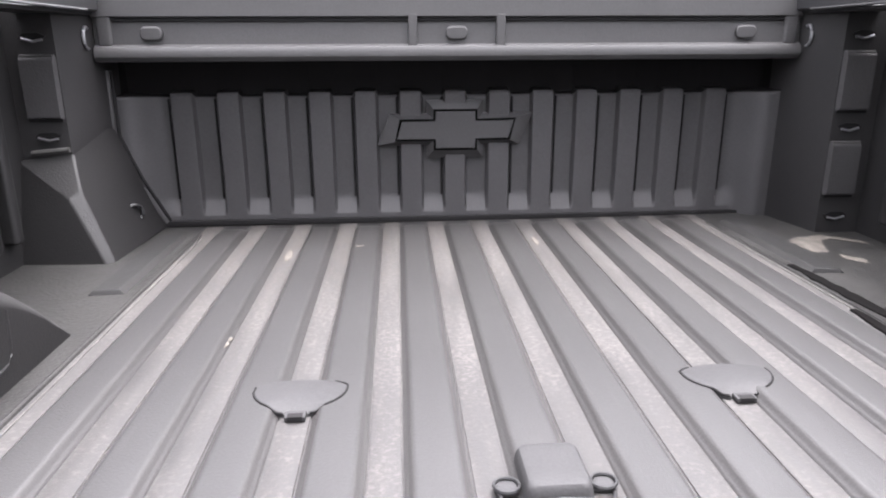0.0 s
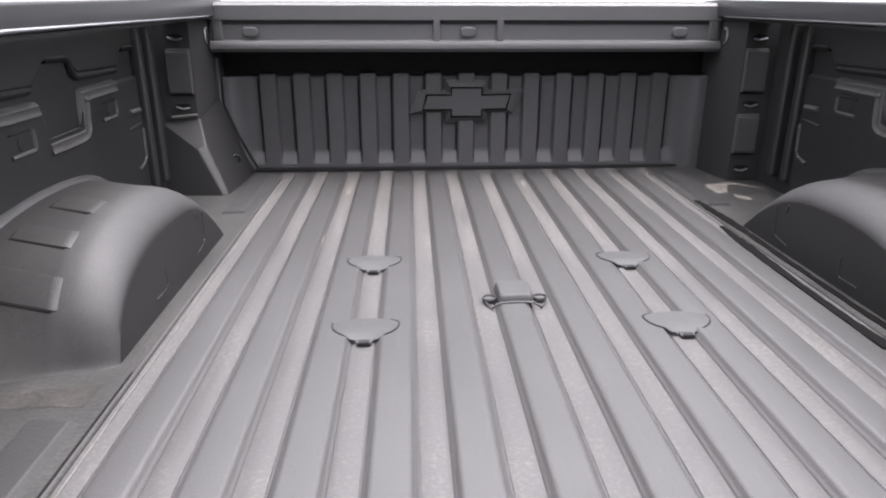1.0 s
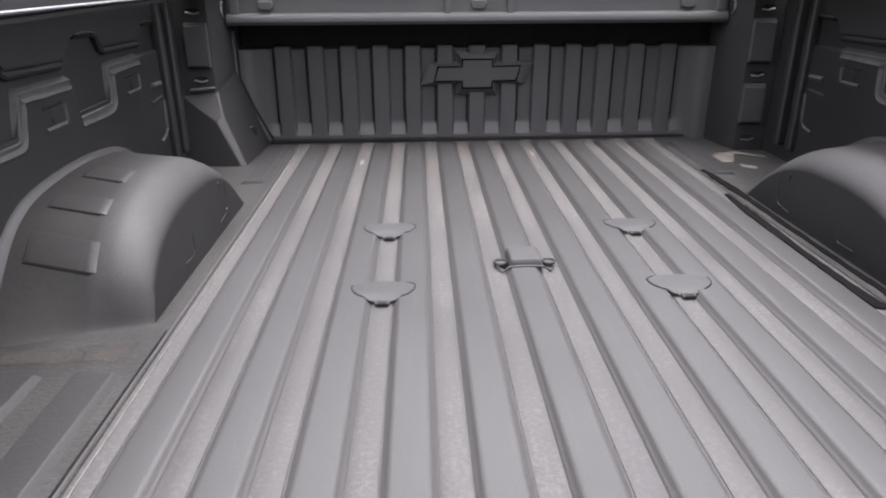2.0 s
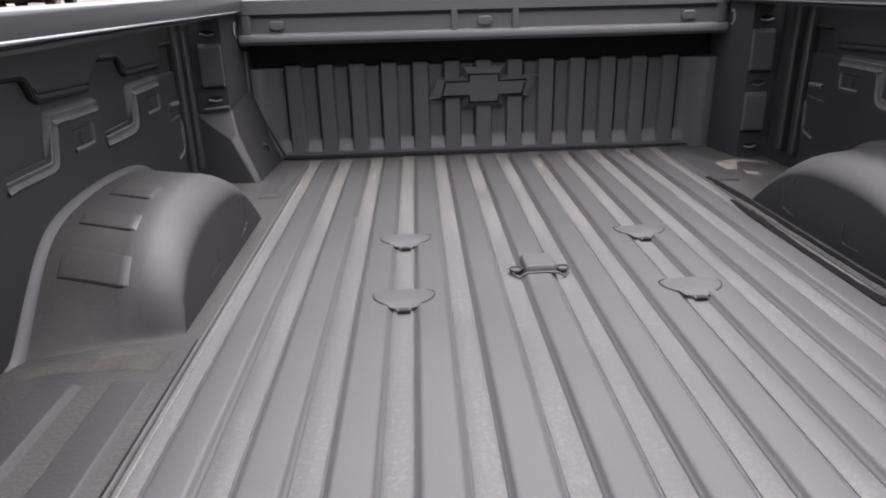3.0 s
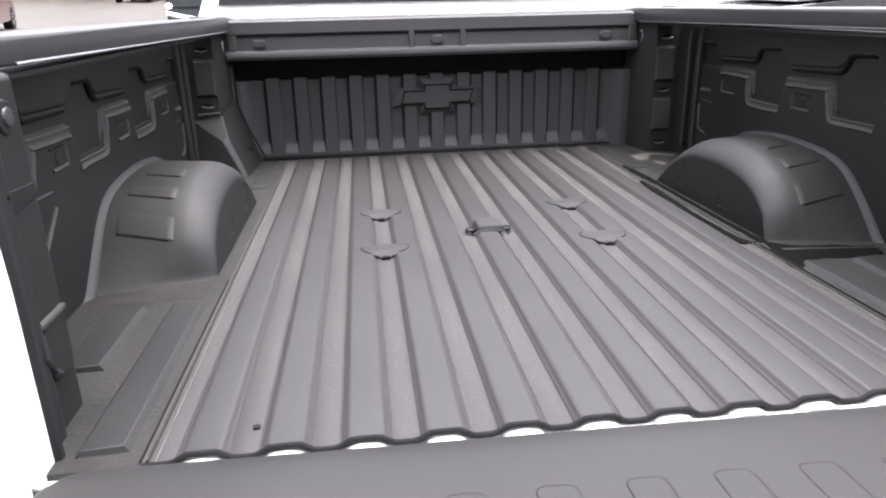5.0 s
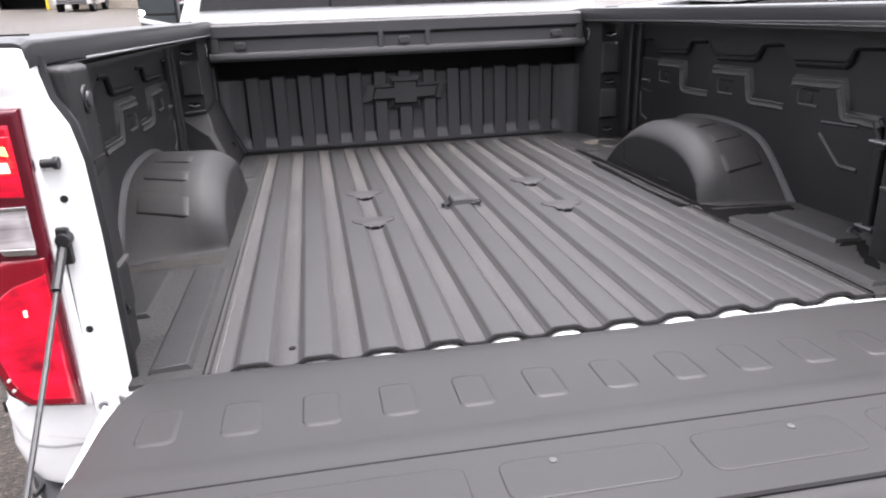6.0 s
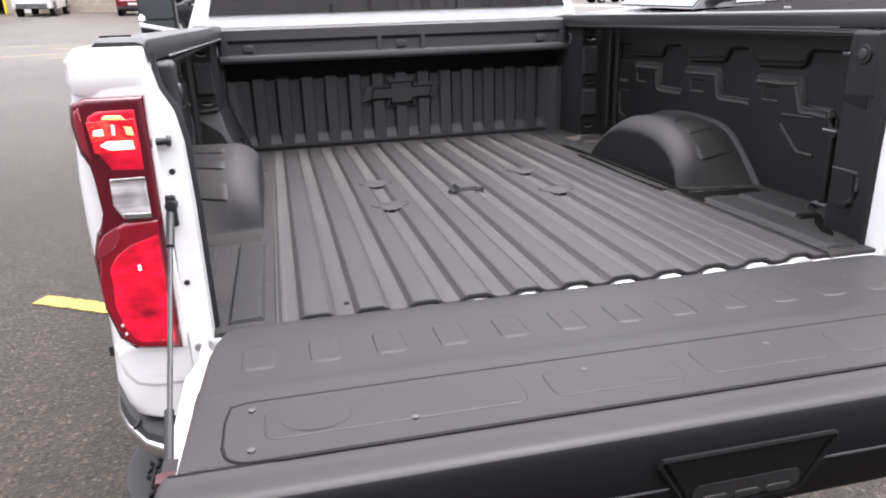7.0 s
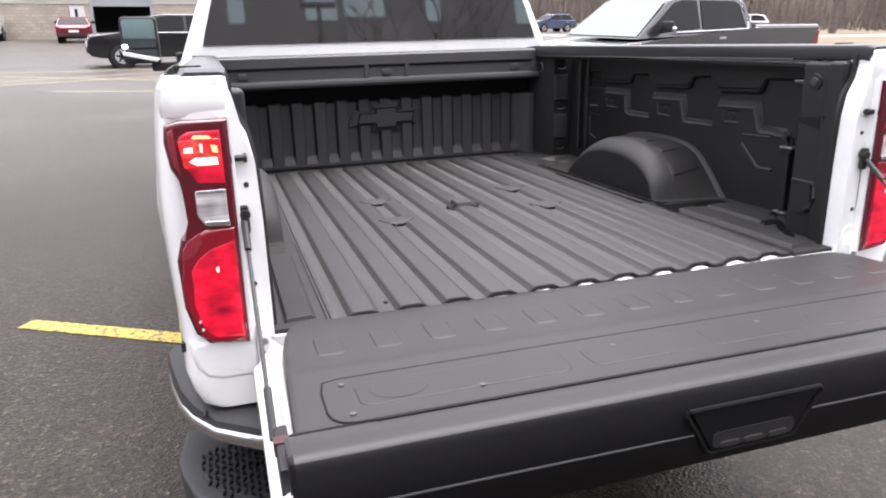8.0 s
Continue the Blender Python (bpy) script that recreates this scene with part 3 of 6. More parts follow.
def side_wall(s):
    """The bed's inner wall: a recessed zigzag channel between an upper and a lower stamped field."""
    bm = bmesh.new()
    box(bm, *sorted((s * 0.9495, s * 0.9535)), 0.16, 2.06, 0.90, 1.475)
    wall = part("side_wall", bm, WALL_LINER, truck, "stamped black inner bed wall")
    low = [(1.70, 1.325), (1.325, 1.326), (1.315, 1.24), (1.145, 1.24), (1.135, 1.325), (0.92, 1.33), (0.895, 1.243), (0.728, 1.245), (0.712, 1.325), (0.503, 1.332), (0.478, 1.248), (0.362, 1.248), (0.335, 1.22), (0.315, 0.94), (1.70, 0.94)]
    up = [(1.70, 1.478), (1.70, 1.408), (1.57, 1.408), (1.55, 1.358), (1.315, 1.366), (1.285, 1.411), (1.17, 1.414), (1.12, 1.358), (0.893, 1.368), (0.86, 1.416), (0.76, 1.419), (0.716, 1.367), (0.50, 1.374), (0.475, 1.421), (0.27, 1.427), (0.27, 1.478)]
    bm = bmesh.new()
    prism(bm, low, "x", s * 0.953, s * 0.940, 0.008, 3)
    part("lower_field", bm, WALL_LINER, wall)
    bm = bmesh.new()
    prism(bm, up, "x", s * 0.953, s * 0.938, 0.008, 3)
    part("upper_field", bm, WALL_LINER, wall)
    # dusty ledges along the channel's lower edge, in double steps, coloured as skylit
    for seed, run in enumerate(([(1.53, 1.326)] + low[1:4], low[4:8], low[8:12])):
        rng, wob = random.Random(seed), 1.0
        line_pts = []
        for (y, z), (y2, z2) in zip(run, run[1:]):
            for q in (0.03, 0.07, 0.12, 0.2, 0.3, 0.4, 0.5, 0.6, 0.7, 0.8, 0.88, 0.93, 0.97):
                line_pts.append(Vector((y + (y2 - y) * q, z + (z2 - z) * q)))
        rows = []
        for k, p in enumerate(line_pts):
            d = (line_pts[min(k + 2, len(line_pts) - 1)] - line_pts[max(k - 2, 0)]).normalized()
            n = Vector((-d.y, d.x))
            wob = 0.8 * wob + 0.2 * rng.uniform(0.7, 1.35)
            rows.append([(s * (x - jut * wob), p.x + n.x * o * wob, p.y + n.y * o * wob) for o, x, jut in ((-0.008, 0.9535, 0.0), (-0.004, 0.9485, 0.001), (0.000, 0.9425, 0.001), (0.004, 0.9385, 0.001), (0.012, 0.9390, 0.0), (0.018, 0.9375, 0.0008), (0.022, 0.9355, 0.0012), (0.025, 0.9370, 0.001), (0.028, 0.9410, 0.0))])
        bm = bmesh.new()
        loft(bm, rows)
        part("stepped_ledge", bm, LEDGE, wall)
    # dark bars painting the shaded groove under the upper field
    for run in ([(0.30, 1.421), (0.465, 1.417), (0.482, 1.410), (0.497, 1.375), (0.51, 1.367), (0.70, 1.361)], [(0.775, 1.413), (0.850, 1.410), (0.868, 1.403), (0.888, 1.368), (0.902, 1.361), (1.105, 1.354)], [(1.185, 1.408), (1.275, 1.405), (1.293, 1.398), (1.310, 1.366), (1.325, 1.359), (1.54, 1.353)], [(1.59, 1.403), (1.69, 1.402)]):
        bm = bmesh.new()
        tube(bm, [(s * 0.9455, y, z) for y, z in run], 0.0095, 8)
        part("wall_fold_shade", bm, SEAM_AND_SHADE, wall)
    for y0, y1, z0, z1 in ((1.408, 1.512, 1.236, 1.288), (0.987, 1.093, 1.234, 1.288), (0.579, 0.675, 1.244, 1.298)):
        # the recess's lit lower and front sides, drawn as pale bars
        bm = bmesh.new()
        tube(bm, [(s * 0.940, y0 + 0.01, z0 + 0.006), (s * 0.940, y1 - 0.012, z0 + 0.005), (s * 0.940, y1 - 0.005, z0 + 0.012), (s * 0.940, y1 - 0.004, z1 - 0.008)], 0.0055, 6)
        part("boss_ledge", bm, LEDGE, wall)
        # dark bar painting the shade at the recess's top
        bm = bmesh.new()
        tube(bm, [(s * 0.9425, y0 + 0.012, z1 - 0.004), (s * 0.9425, y1 - 0.014, z1 - 0.004)], 0.0045, 6)
        part("boss_shade", bm, SEAM_AND_SHADE, wall)
        bm = bmesh.new()
        disc(bm, ((y0 + y1) / 2, (z0 + z1) / 2), "x", 0.015, s * 0.945, s * 0.937, 16, 0.003)
        part("boss_button", bm, WALL_LINER, wall)
    for run, r in (([(0.566, 1.18), (0.476, 1.106), (0.41, 1.106)], 0.007), ([(1.665, 1.18), (1.66, 1.10), (1.645, 1.085), (1.60, 1.075)], 0.0055), ([(1.655, 1.232), (1.585, 1.234)], 0.009)):
        bm = bmesh.new()
        tube(bm, [(s * 0.940, y, z) for y, z in run], r, 6)
        part("ledge_bead", bm, LEDGE, wall)
    for run in ([(0.565, 1.212), (0.43, 1.218)], [(1.655, 1.195), (1.57, 1.19)]):
        # black bar painting the shade at the top of the small recess
        bm = bmesh.new()
        tube(bm, [(s * 0.9415, y, z) for y, z in run], 0.005, 6)
        part("recess_shade", bm, BLACK, wall)
    for y in (1.685, 1.765):
        bm = bmesh.new()
        box(bm, *sorted((s * 0.92, s * 0.96)), y - 0.016, y + 0.016, 1.0, 1.48, 0.010, 3)
        part("upright_rib", bm, WALL_LINER, wall)
    wall.location = (s * 0.017, 0.033, -0.009)
    return wall


def front_column(s):
    """Front corner post: a rearward face of pocketed panels and a plain inner face."""
    bm = bmesh.new()
    prism(bm, [(s * 0.866, 1.925), (s * 0.985, 1.918), (s * 0.985, 2.20), (s * 0.832, 2.20), (s * 0.834, 2.13)], "z", F - RIB, 1.47, 0.005)
    col = part("front_column", bm, POST_LINER, truck, "black front corner post with pocketed panels")
    for z0, z1 in ((1.240, 1.368), (1.040, 1.162)):
        if s < 0 and z0 < 1.1:
            continue
        bm = bmesh.new()
        rows = []
        for z, d in ((z0 - 0.003, 0.0), (z0, 0.012), (z0 + 0.006, 0.014), (z1 - 0.010, 0.012), (z1 - 0.002, 0.007), (z1 + 0.004, 0.0)):
            rows.append([(s * 0.868, 1.928, z), (s * 0.871, 1.923 - d, z), (s * 0.938, 1.919 - d, z), (s * 0.942, 1.924, z)])
        loft(bm, rows, close=True, caps=True)
        panel = part("column_panel", bm, COLUMN_LINER, col)
        bm = bmesh.new()
        tube(bm, [(s * 0.873, 1.921, z1), (s * 0.905, 1.918, z1), (s * 0.937, 1.916, z1)], 0.0045, 6)
        part("panel_lip", bm, LEDGE, panel)
        # dark strip painting the shade below the raised panel
        bm = bmesh.new()
        box(bm, *sorted((s * 0.870, s * 0.940)), 1.917, 1.927, z0 - 0.009, z0 - 0.003)
        part("pocket_shade", bm, SEAM_AND_SHADE, panel)
    for z in (1.405, 1.198, 0.985):
        if s < 0 and z < 1.1:
            continue
        bm = bmesh.new()
        prism(bm, [(s * 0.880, z + 0.004), (s * 0.895, z + 0.010), (s * 0.925, z + 0.009), (s * 0.935, z), (s * 0.915, z - 0.006), (s * 0.890, z - 0.005)], "y", 1.93, 1.9185)
        part("hook_slot", bm, SEAM_AND_SHADE, col, "dark tie-down slot")
        bm = bmesh.new()
        tube(bm, [(s * 0.886, 1.917, z - 0.003), (s * 0.905, 1.914, z - 0.007), (s * 0.928, 1.916, z - 0.001)], 0.0032, 6)
        part("slot_lip", bm, STEEL, col)
    bm = bmesh.new()
    tube(bm, [(s * 0.846, 2.04 + 0.016 * math.cos(a), 1.405 + 0.024 * math.sin(a)) for a in [radians(v) for v in range(60, 281, 20)]], 0.004, 6)
    part("tie_loop", bm, STEEL, col)
    return col


def rear_pillar(s):
    bm = bmesh.new()
    box(bm, *sorted((s * 0.80, s * 0.938)), 0.072, 0.200, F - RIB, 1.472, 0.012, 3)
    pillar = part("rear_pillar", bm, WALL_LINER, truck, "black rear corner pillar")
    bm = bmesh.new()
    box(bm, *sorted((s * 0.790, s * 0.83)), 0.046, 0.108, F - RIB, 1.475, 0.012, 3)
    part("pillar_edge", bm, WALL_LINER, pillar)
    bm = bmesh.new()
    disc(bm, (0.148, 1.416), "x", 0.024, s * 0.803, s * 0.7955, 24, 0.004)
    part("round_plug", bm, WALL_LINER, pillar)
    bm = bmesh.new()
    disc(bm, (0.148, 1.416), "x", 0.014, s * 0.80, s * 0.791, 20, 0.005)
    part("plug_button", bm, COLUMN_LINER, pillar)
    bm = bmesh.new()
    disc(bm, (0.094, 1.32), "x", 0.004, s * 0.792, s * 0.788, 12)
    part("pillar_hole", bm, SEAM_AND_SHADE, pillar)
    # dark swage and the hatch below it
    bm = bmesh.new()
    prism(bm, [(0.115, 1.322), (0.192, 1.318), (0.192, 1.300), (0.115, 1.286)], "x", s * 0.803, s * 0.7975, 0.003)
    part("pillar_swage", bm, SEAM_AND_SHADE, pillar)
    bm = bmesh.new()
    prism(bm, rounded(0.112, 0.186, 1.03, 1.125, 0.02), "x", s * 0.803, s * 0.794, 0.004)
    hatch = part("pillar_hatch", bm, WALL_LINER, pillar)
    bm = bmesh.new()
    box(bm, *sorted((s * 0.790, s * 0.80)), 0.100, 0.186, 1.123, 1.131, 0.002)
    part("hatch_lip", bm, LEDGE, hatch)
    bm = bmesh.new()
    tube(bm, [(s * 0.796, 0.098, 1.118), (s * 0.791, 0.093, 1.085), (s * 0.793, 0.105, 1.055), (s * 0.795, 0.125, 1.043)], 0.008, 8)
    part("tie_loop", bm, BLACK, hatch)
    # upright tube beside the pillar
    bm = bmesh.new()
    tube(bm, [(s * 0.945, 0.366, F - RIB), (s * 0.945, 0.366, 1.17), (s * 0.952, 0.385, 1.215), (s * 0.965, 0.41, 1.225)], 0.012, 10)
    hose = part("drain_tube", bm, WALL_LINER, truck, "black upright drain tube")
    for z in (1.188, 0.968, 0.956):
        bm = bmesh.new()
        box(bm, *sorted((s * 0.928, s * 0.965)), 0.335, 0.392, z - 0.004, z + 0.004, 0.003)
        part("hose_clip", bm, STEEL, hose)
    bm = bmesh.new()
    tube(bm, [(s * 0.945, 0.29, 1.40), (s * 0.945, 0.37, 1.402)], 0.005, 8)
    part("hook_rod", bm, STEEL, hose, "bright steel rod")
    # floor loop
    bm = bmesh.new()
    tube(bm, [(s * (0.899 + 0.017 * math.cos(a)), 0.352 + 0.008 * math.sin(a), F + 0.008 + 0.013 * math.sin(a)) for a in [radians(v) for v in range(0, 361, 30)]], 0.005, 8)
    part("floor_tie_ring", bm, BLACK, truck, "black floor tie ring")
    return pillar


for s in (-1, 1):
    side_wall(s)
    front_column(s)
    rear_pillar(s)

# sloping filler at the driver's front corner: dark rear face, narrow bevelled edge, broad slanted inner face
bm = bmesh.new()
P = {
    "ledge_out": (-0.975, 1.905, 1.150), "ledge_in": (-0.858, 1.912, 1.160), "wall_low": (-0.975, 1.84, 0.93),
    "edge_a": (-0.925, 1.882, 1.118), "edge_b": (-0.858, 1.858, 1.072), "edge_c": (-0.787, 1.826, 0.935),
    "rim_b": (-0.838, 1.875, 1.085), "rim_c": (-0.772, 1.840, 0.935),
    "back_top": (-0.838, 2.165, 1.178), "back_low": (-0.752, 2.165, 0.935), "in_top": (-0.836, 2.06, 1.20),
}
V = {k: bm.verts.new(p) for k, p in P.items()}
for names in ("ledge_out edge_a edge_b edge_c wall_low", "ledge_out ledge_in rim_b edge_b edge_a", "edge_b rim_b rim_c edge_c", "ledge_in in_top back_top back_low rim_c rim_b"):
    bm.faces.new([V[k] for k in names.split()])
bmesh.ops.bevel(bm, geom=[e for e in bm.edges if len(e.link_faces) == 2], offset=0.005, segments=3, profile=0.5, affect="EDGES")
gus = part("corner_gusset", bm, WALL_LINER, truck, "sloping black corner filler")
bm = bmesh.new()
tube(bm, [(-0.840, 2.106, 1.33), (-0.840, 2.104, 1.175), (-0.802, 2.110, 1.065), (-0.754, 2.142, 0.945)], 0.007, 8)
part("gusset_seam", bm, HEAD_LINER, gus)
bm = bmesh.new()
tube(bm, [(-0.829, 2.108, 1.33), (-0.829, 2.106, 1.175), (-0.791, 2.116, 1.065), (-0.743, 2.148, 0.945)], 0.0042, 6)
part("gusset_gap", bm, SEAM_AND_SHADE, gus)
bm = bmesh.new()
tube(bm, [(-0.940, 1.903, 1.166), (-0.862, 1.908, 1.172)], 0.006, 8)
part("gusset_ledge", bm, LEDGE, gus)
bm = bmesh.new()
tube(bm, [(-0.792 + 0.014 * math.cos(a), 2.035 + 0.018 * math.cos(a), 0.998 + 0.020 * math.sin(a)) for a in [radians(v) for v in range(-60, 181, 20)]], 0.005, 6)
part("tie_loop", bm, BLACK, gus)


def headboard():
    """Pressed front wall: thirteen raised columns between sloping feet, under an overhanging top box."""
    bm = bmesh.new()
    xs = []
    for u in (1.0, 0.96, 0.9, 0.8, 0.7, 0.6, 0.5, 0.4, 0.3, 0.2, 0.1, 0.0):
        xs.append((-0.722 - 0.120 * u, 0.0, u))
    for k in range(-6, 7):
        c = k * PITCH
        xs += [(c - 0.0335, 0.0, 0.0), (c - 0.0318, 0.06, 0.0), (c - 0.0262, 0.92, 0.0), (c - 0.0235, 1.0, 0.0), (c + 0.0235, 1.0, 0.0), (c + 0.0262, 0.92, 0.0), (c + 0.0318, 0.06, 0.0), (c + 0.0335, 0.0, 0.0)]
    xs += [(-x, r, u) for x, r, u in xs[11::-1]]
    rows = []
    for z in (0.930, 0.956, 0.960, 0.964, 0.969, 0.975, 0.983, 0.993, 1.003, 1.012, 1.03, 1.06, 1.12, 1.20, 1.256, 1.262, 1.267, 1.36):
        row = []
        for x, raised, u in xs:
            turn = min(1.0, max(0.0, (u - 0.12) / 0.62))
            full = 2.171 - 0.019 * raised - 0.060 * turn * turn * (3 - 2 * turn)
            foot = (0.975 + (1.000 - 0.975) * (1 - raised)) if u == 0 else 1.000 + 0.06 * turn
            run = min(1.0, max(0.0, (z - 0.957) / (foot - 0.957)))
            y = min(2.152, full) + max(0.0, full - 2.152) * run
            zz = z
            if z > 1.25:
                zz = z + 0.011 * (raised if u == 0 else 0.6 * u)
                y = {1.256: full, 1.262: full + 0.004, 1.267: 2.200, 1.36: 2.205}[z] if u < 0.95 else full
            row.append((x, y, zz))
        rows.append(row)
    # rows under the top box get a darker liner, painting its shade
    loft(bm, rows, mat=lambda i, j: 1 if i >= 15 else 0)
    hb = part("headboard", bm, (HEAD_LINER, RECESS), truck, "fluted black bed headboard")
    # overhanging top box
    bm = bmesh.new()
    outline = [(2.206, 1.352), (2.085, 1.350), (2.058, 1.352), (2.050, 1.362), (2.049, 1.374), (2.054, 1.384), (2.066, 1.390), (2.069, 1.445), (2.064, 1.449), (2.058, 1.452), (2.060, 1.496), (2.068, 1.505), (2.185, 1.508), (2.206, 1.50)]
    rows = [[(x, y, z) for y, z in outline] for x in (-0.840, -0.5, 0.0, 0.5, 0.840)]
    loft(bm, rows, close=True, caps=True)
    part("top_box", bm, TOP_LINER, hb)
    for s in (-1, 1):
        bm = bmesh.new()
        box(bm, *sorted((s * 0.798, s * 0.834)), 2.0600, 2.09, 1.384, 1.456, 0.008, 3)
        part("box_end", bm, TOP_LINER, hb)
    bm = bmesh.new()
    box(bm, -0.797, 0.797, 2.0635, 2.0705, 1.440, 1.447, 0.002)
    part("shadow_groove", bm, SEAM_AND_SHADE, hb)
    for x in (-0.710, -0.004, 0.702):
        bm = bmesh.new()
        prism(bm, rounded(x - 0.026, x + 0.026, 1.398, 1.430, 0.014), "y", 2.072, 2.058, 0.005, 3)
        part("oval_boss", bm, TOP_LINER, hb)
    for x in (-0.108, 0.101):
        bm = bmesh.new()
        box(bm, x - 0.011, x + 0.011, 2.057, 2.075, 1.380, 1.458, 0.004)
        part("box_rib", bm, TOP_LINER, hb)
    bm = bmesh.new()
    box(bm, -0.752, 0.835, 2.140, 2.156, 0.934, 0.9475, 0.002)
    part("foot_gap", bm, SEAM_AND_SHADE, hb)
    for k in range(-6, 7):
        # dark bar painting the shade at the foot of each column's outward flank
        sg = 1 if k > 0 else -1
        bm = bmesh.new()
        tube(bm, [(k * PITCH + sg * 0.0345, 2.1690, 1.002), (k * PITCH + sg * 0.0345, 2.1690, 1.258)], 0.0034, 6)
        part("column_shade", bm, SEAM_AND_SHADE, hb)
    return hb


hb = headboard()
# raised badge shape on the headboard: a plain cross-like plate
CZ = 1.176
badge = [(-0.203, -0.041), (-0.168, 0.040), (-0.073, 0.040), (-0.073, 0.074), (0.073, 0.074), (0.073, 0.041), (0.203, 0.041), (0.168, -0.040), (0.073, -0.040), (0.073, -0.074), (-0.073, -0.074), (-0.073, -0.041)]
inner = [(-0.150, -0.023), (-0.136, 0.021), (-0.050, 0.021), (-0.050, 0.046), (0.050, 0.046), (0.050, 0.021), (0.150, 0.023), (0.136, -0.021), (0.050, -0.021), (0.050, -0.046), (-0.050, -0.046), (-0.050, -0.021)]
bm = bmesh.new()
lo = [bm.verts.new((x, 2.180, CZ + z)) for x, z in badge]
mid = [bm.verts.new((x, 2.158, CZ + z)) for x, z in badge]
hi = [bm.verts.new((x + 0.007 * (1 if x > 0 else -1), 2.143, CZ + z + 0.007 * (1 if z > 0 else -1))) for x, z in inner]
for i in range(12):
    bm.faces.new((lo[i], lo[i - 1], mid[i - 1], mid[i]))
    bm.faces.new((mid[i], mid[i - 1], hi[i - 1], hi[i]))
bm.faces.new(hi)
plate = part("badge_plate", bm, COLUMN_LINER, hb, "raised black badge shape")
bm = bmesh.new()
prism(bm, [(x + 0.0065 * (1 if x > 0 else -1), CZ + z + 0.0065 * (1 if z > 0 else -1)) for x, z in inner], "y", 2.15, 2.1420)
part("badge_groove", bm, plain("badge_groove_black", (0.003, 0.003, 0.003), 0.9, 0.0, 0.0, 0.05), plate)
bm = bmesh.new()
prism(bm, [(x + 0.0005 * (1 if x > 0 else -1), CZ + z + 0.0005 * (1 if z > 0 else -1)) for x, z in inner], "y", 2.15, 2.1390, 0.0012)
part("badge_face", bm, COLUMN_LINER, plate)

# ---- rails, corner posts, tail lamps ----
for s in (-1, 1):
    bm = bmesh.new()
    outline = [(0.820, 1.464), (0.826, 1.460), (0.835, 1.464), (0.930, 1.472), (0.944, 1.495), (0.942, 1.509), (0.932, 1.516), (0.90, 1.519), (0.832, 1.518), (0.823, 1.515), (0.819, 1.507)]
    ys = (-0.006, 0.02, 0.6, 1.2, 1.8, 2.075, 2.19)
    rows = []
    for y in ys:
        rows.append([(s * (x + (0.004 if y < 0 and x < 0.9 else 0) - (0.014 + 0.016 * max(0.0, 1 - y / 0.5) if x > 0.9 else 0)), y, z - (0.006 if y < 0 or y > 2.18 else 0) + (0.016 - 0.007 * y if z < 1.48 else 0)) for x, z in outline])
    loft(bm, rows, close=True, caps=True)
    rail = part("rail_cap", bm, RAIL_PLASTIC, truck, "matt black plastic bed rail cap")
    bm = bmesh.new()
    tube(bm, [(s * 0.8205, 0.26, 1.4765), (s * 0.8205, 1.1, 1.4705), (s * 0.8205, 2.0, 1.464)], 0.0032, 6)
    part("rail_lip", bm, STEEL if s < 0 else COLUMN_LINER, rail, "bright folded rail lip" if s < 0 else "")
    for y in (0.16, 1.9):
        bm = bmesh.new()
        box(bm, *sorted((s * 0.87, s * 0.925)), y - 0.006, y + 0.006, 1.518, 1.5215)
        part("pocket_slit", bm, SEAM_AND_SHADE, rail)
    # shelf that closes the wall under the rail
    bm = bmesh.new()
    box(bm, *sorted((s * 0.835, s * 0.935)), 0.02, 2.07, 1.455, 1.4625)
    part("rail_shelf", bm, WALL_LINER, rail)


def outer_side(s):
    """White outer bed side with a swollen arch and a rounded rear corner."""
    zs = [0.805, 0.815, 0.84, 0.885, 1.0, 1.1, 1.2, 1.28, 1.35, 1.41, 1.455, 1.488, 1.504]
    hw = [0.955, 0.976, 0.988, 0.998, 1.006, 1.010, 1.011, 1.009, 1.003, 0.997, 0.990, 0.982, 0.966]
    ys = [-0.031, -0.031, -0.030, -0.026, -0.014, 0.008, 0.035, 0.1, 0.25, 0.45, 0.6, 0.8, 1.07, 1.35, 1.55, 1.75, 2.0, 2.19]
    tuck = [0.20, 0.13, 0.094, 0.072, 0.052, 0.040, 0.033, 0.024, 0.012, 0.006, 0.003] + [0.0] * 7
    bm = bmesh.new()
    rows = []
    for y, t in zip(ys, tuck):
        row = []
        for z, w in zip(zs, hw):
            swell = 0.056 * math.exp(-(((y - 1.07) / 0.42) ** 4)) * math.exp(-(((z - 1.05) / 0.26) ** 2))
            row.append((s * max(0.842 if z > 0.95 else 0.824, w + swell - t * ((0.82 if t > 0.15 else 0.62) if z < 0.95 else 1.0)), y, z))
        rows.append(row)
    grid = loft(bm, rows)
    side = part("bed_side", bm, WHITE, truck, "glossy white outer bed side")
    bm = bmesh.new()
    prism(bm, [(s * x, z) for x, z in ((0.820, 0.966), (0.820, 0.878), (0.826, 0.870), (0.900, 0.870), (0.932, 0.880), (0.950, 0.905), (0.958, 0.940), (0.958, 0.966))], "y", 0.02, -0.0345, 0.013, 4)
    part("lower_valance", bm, WHITE, side)
    bm = bmesh.new()
    prism(bm, [(s * x, z) for x, z in ((0.828, 0.875), (0.828, 0.816), (0.905, 0.822), (0.930, 0.858), (0.932, 0.878))], "y", 0.03, -0.020, 0.006, 3)
    part("valance_fold", bm, WHITE, side)
    return side


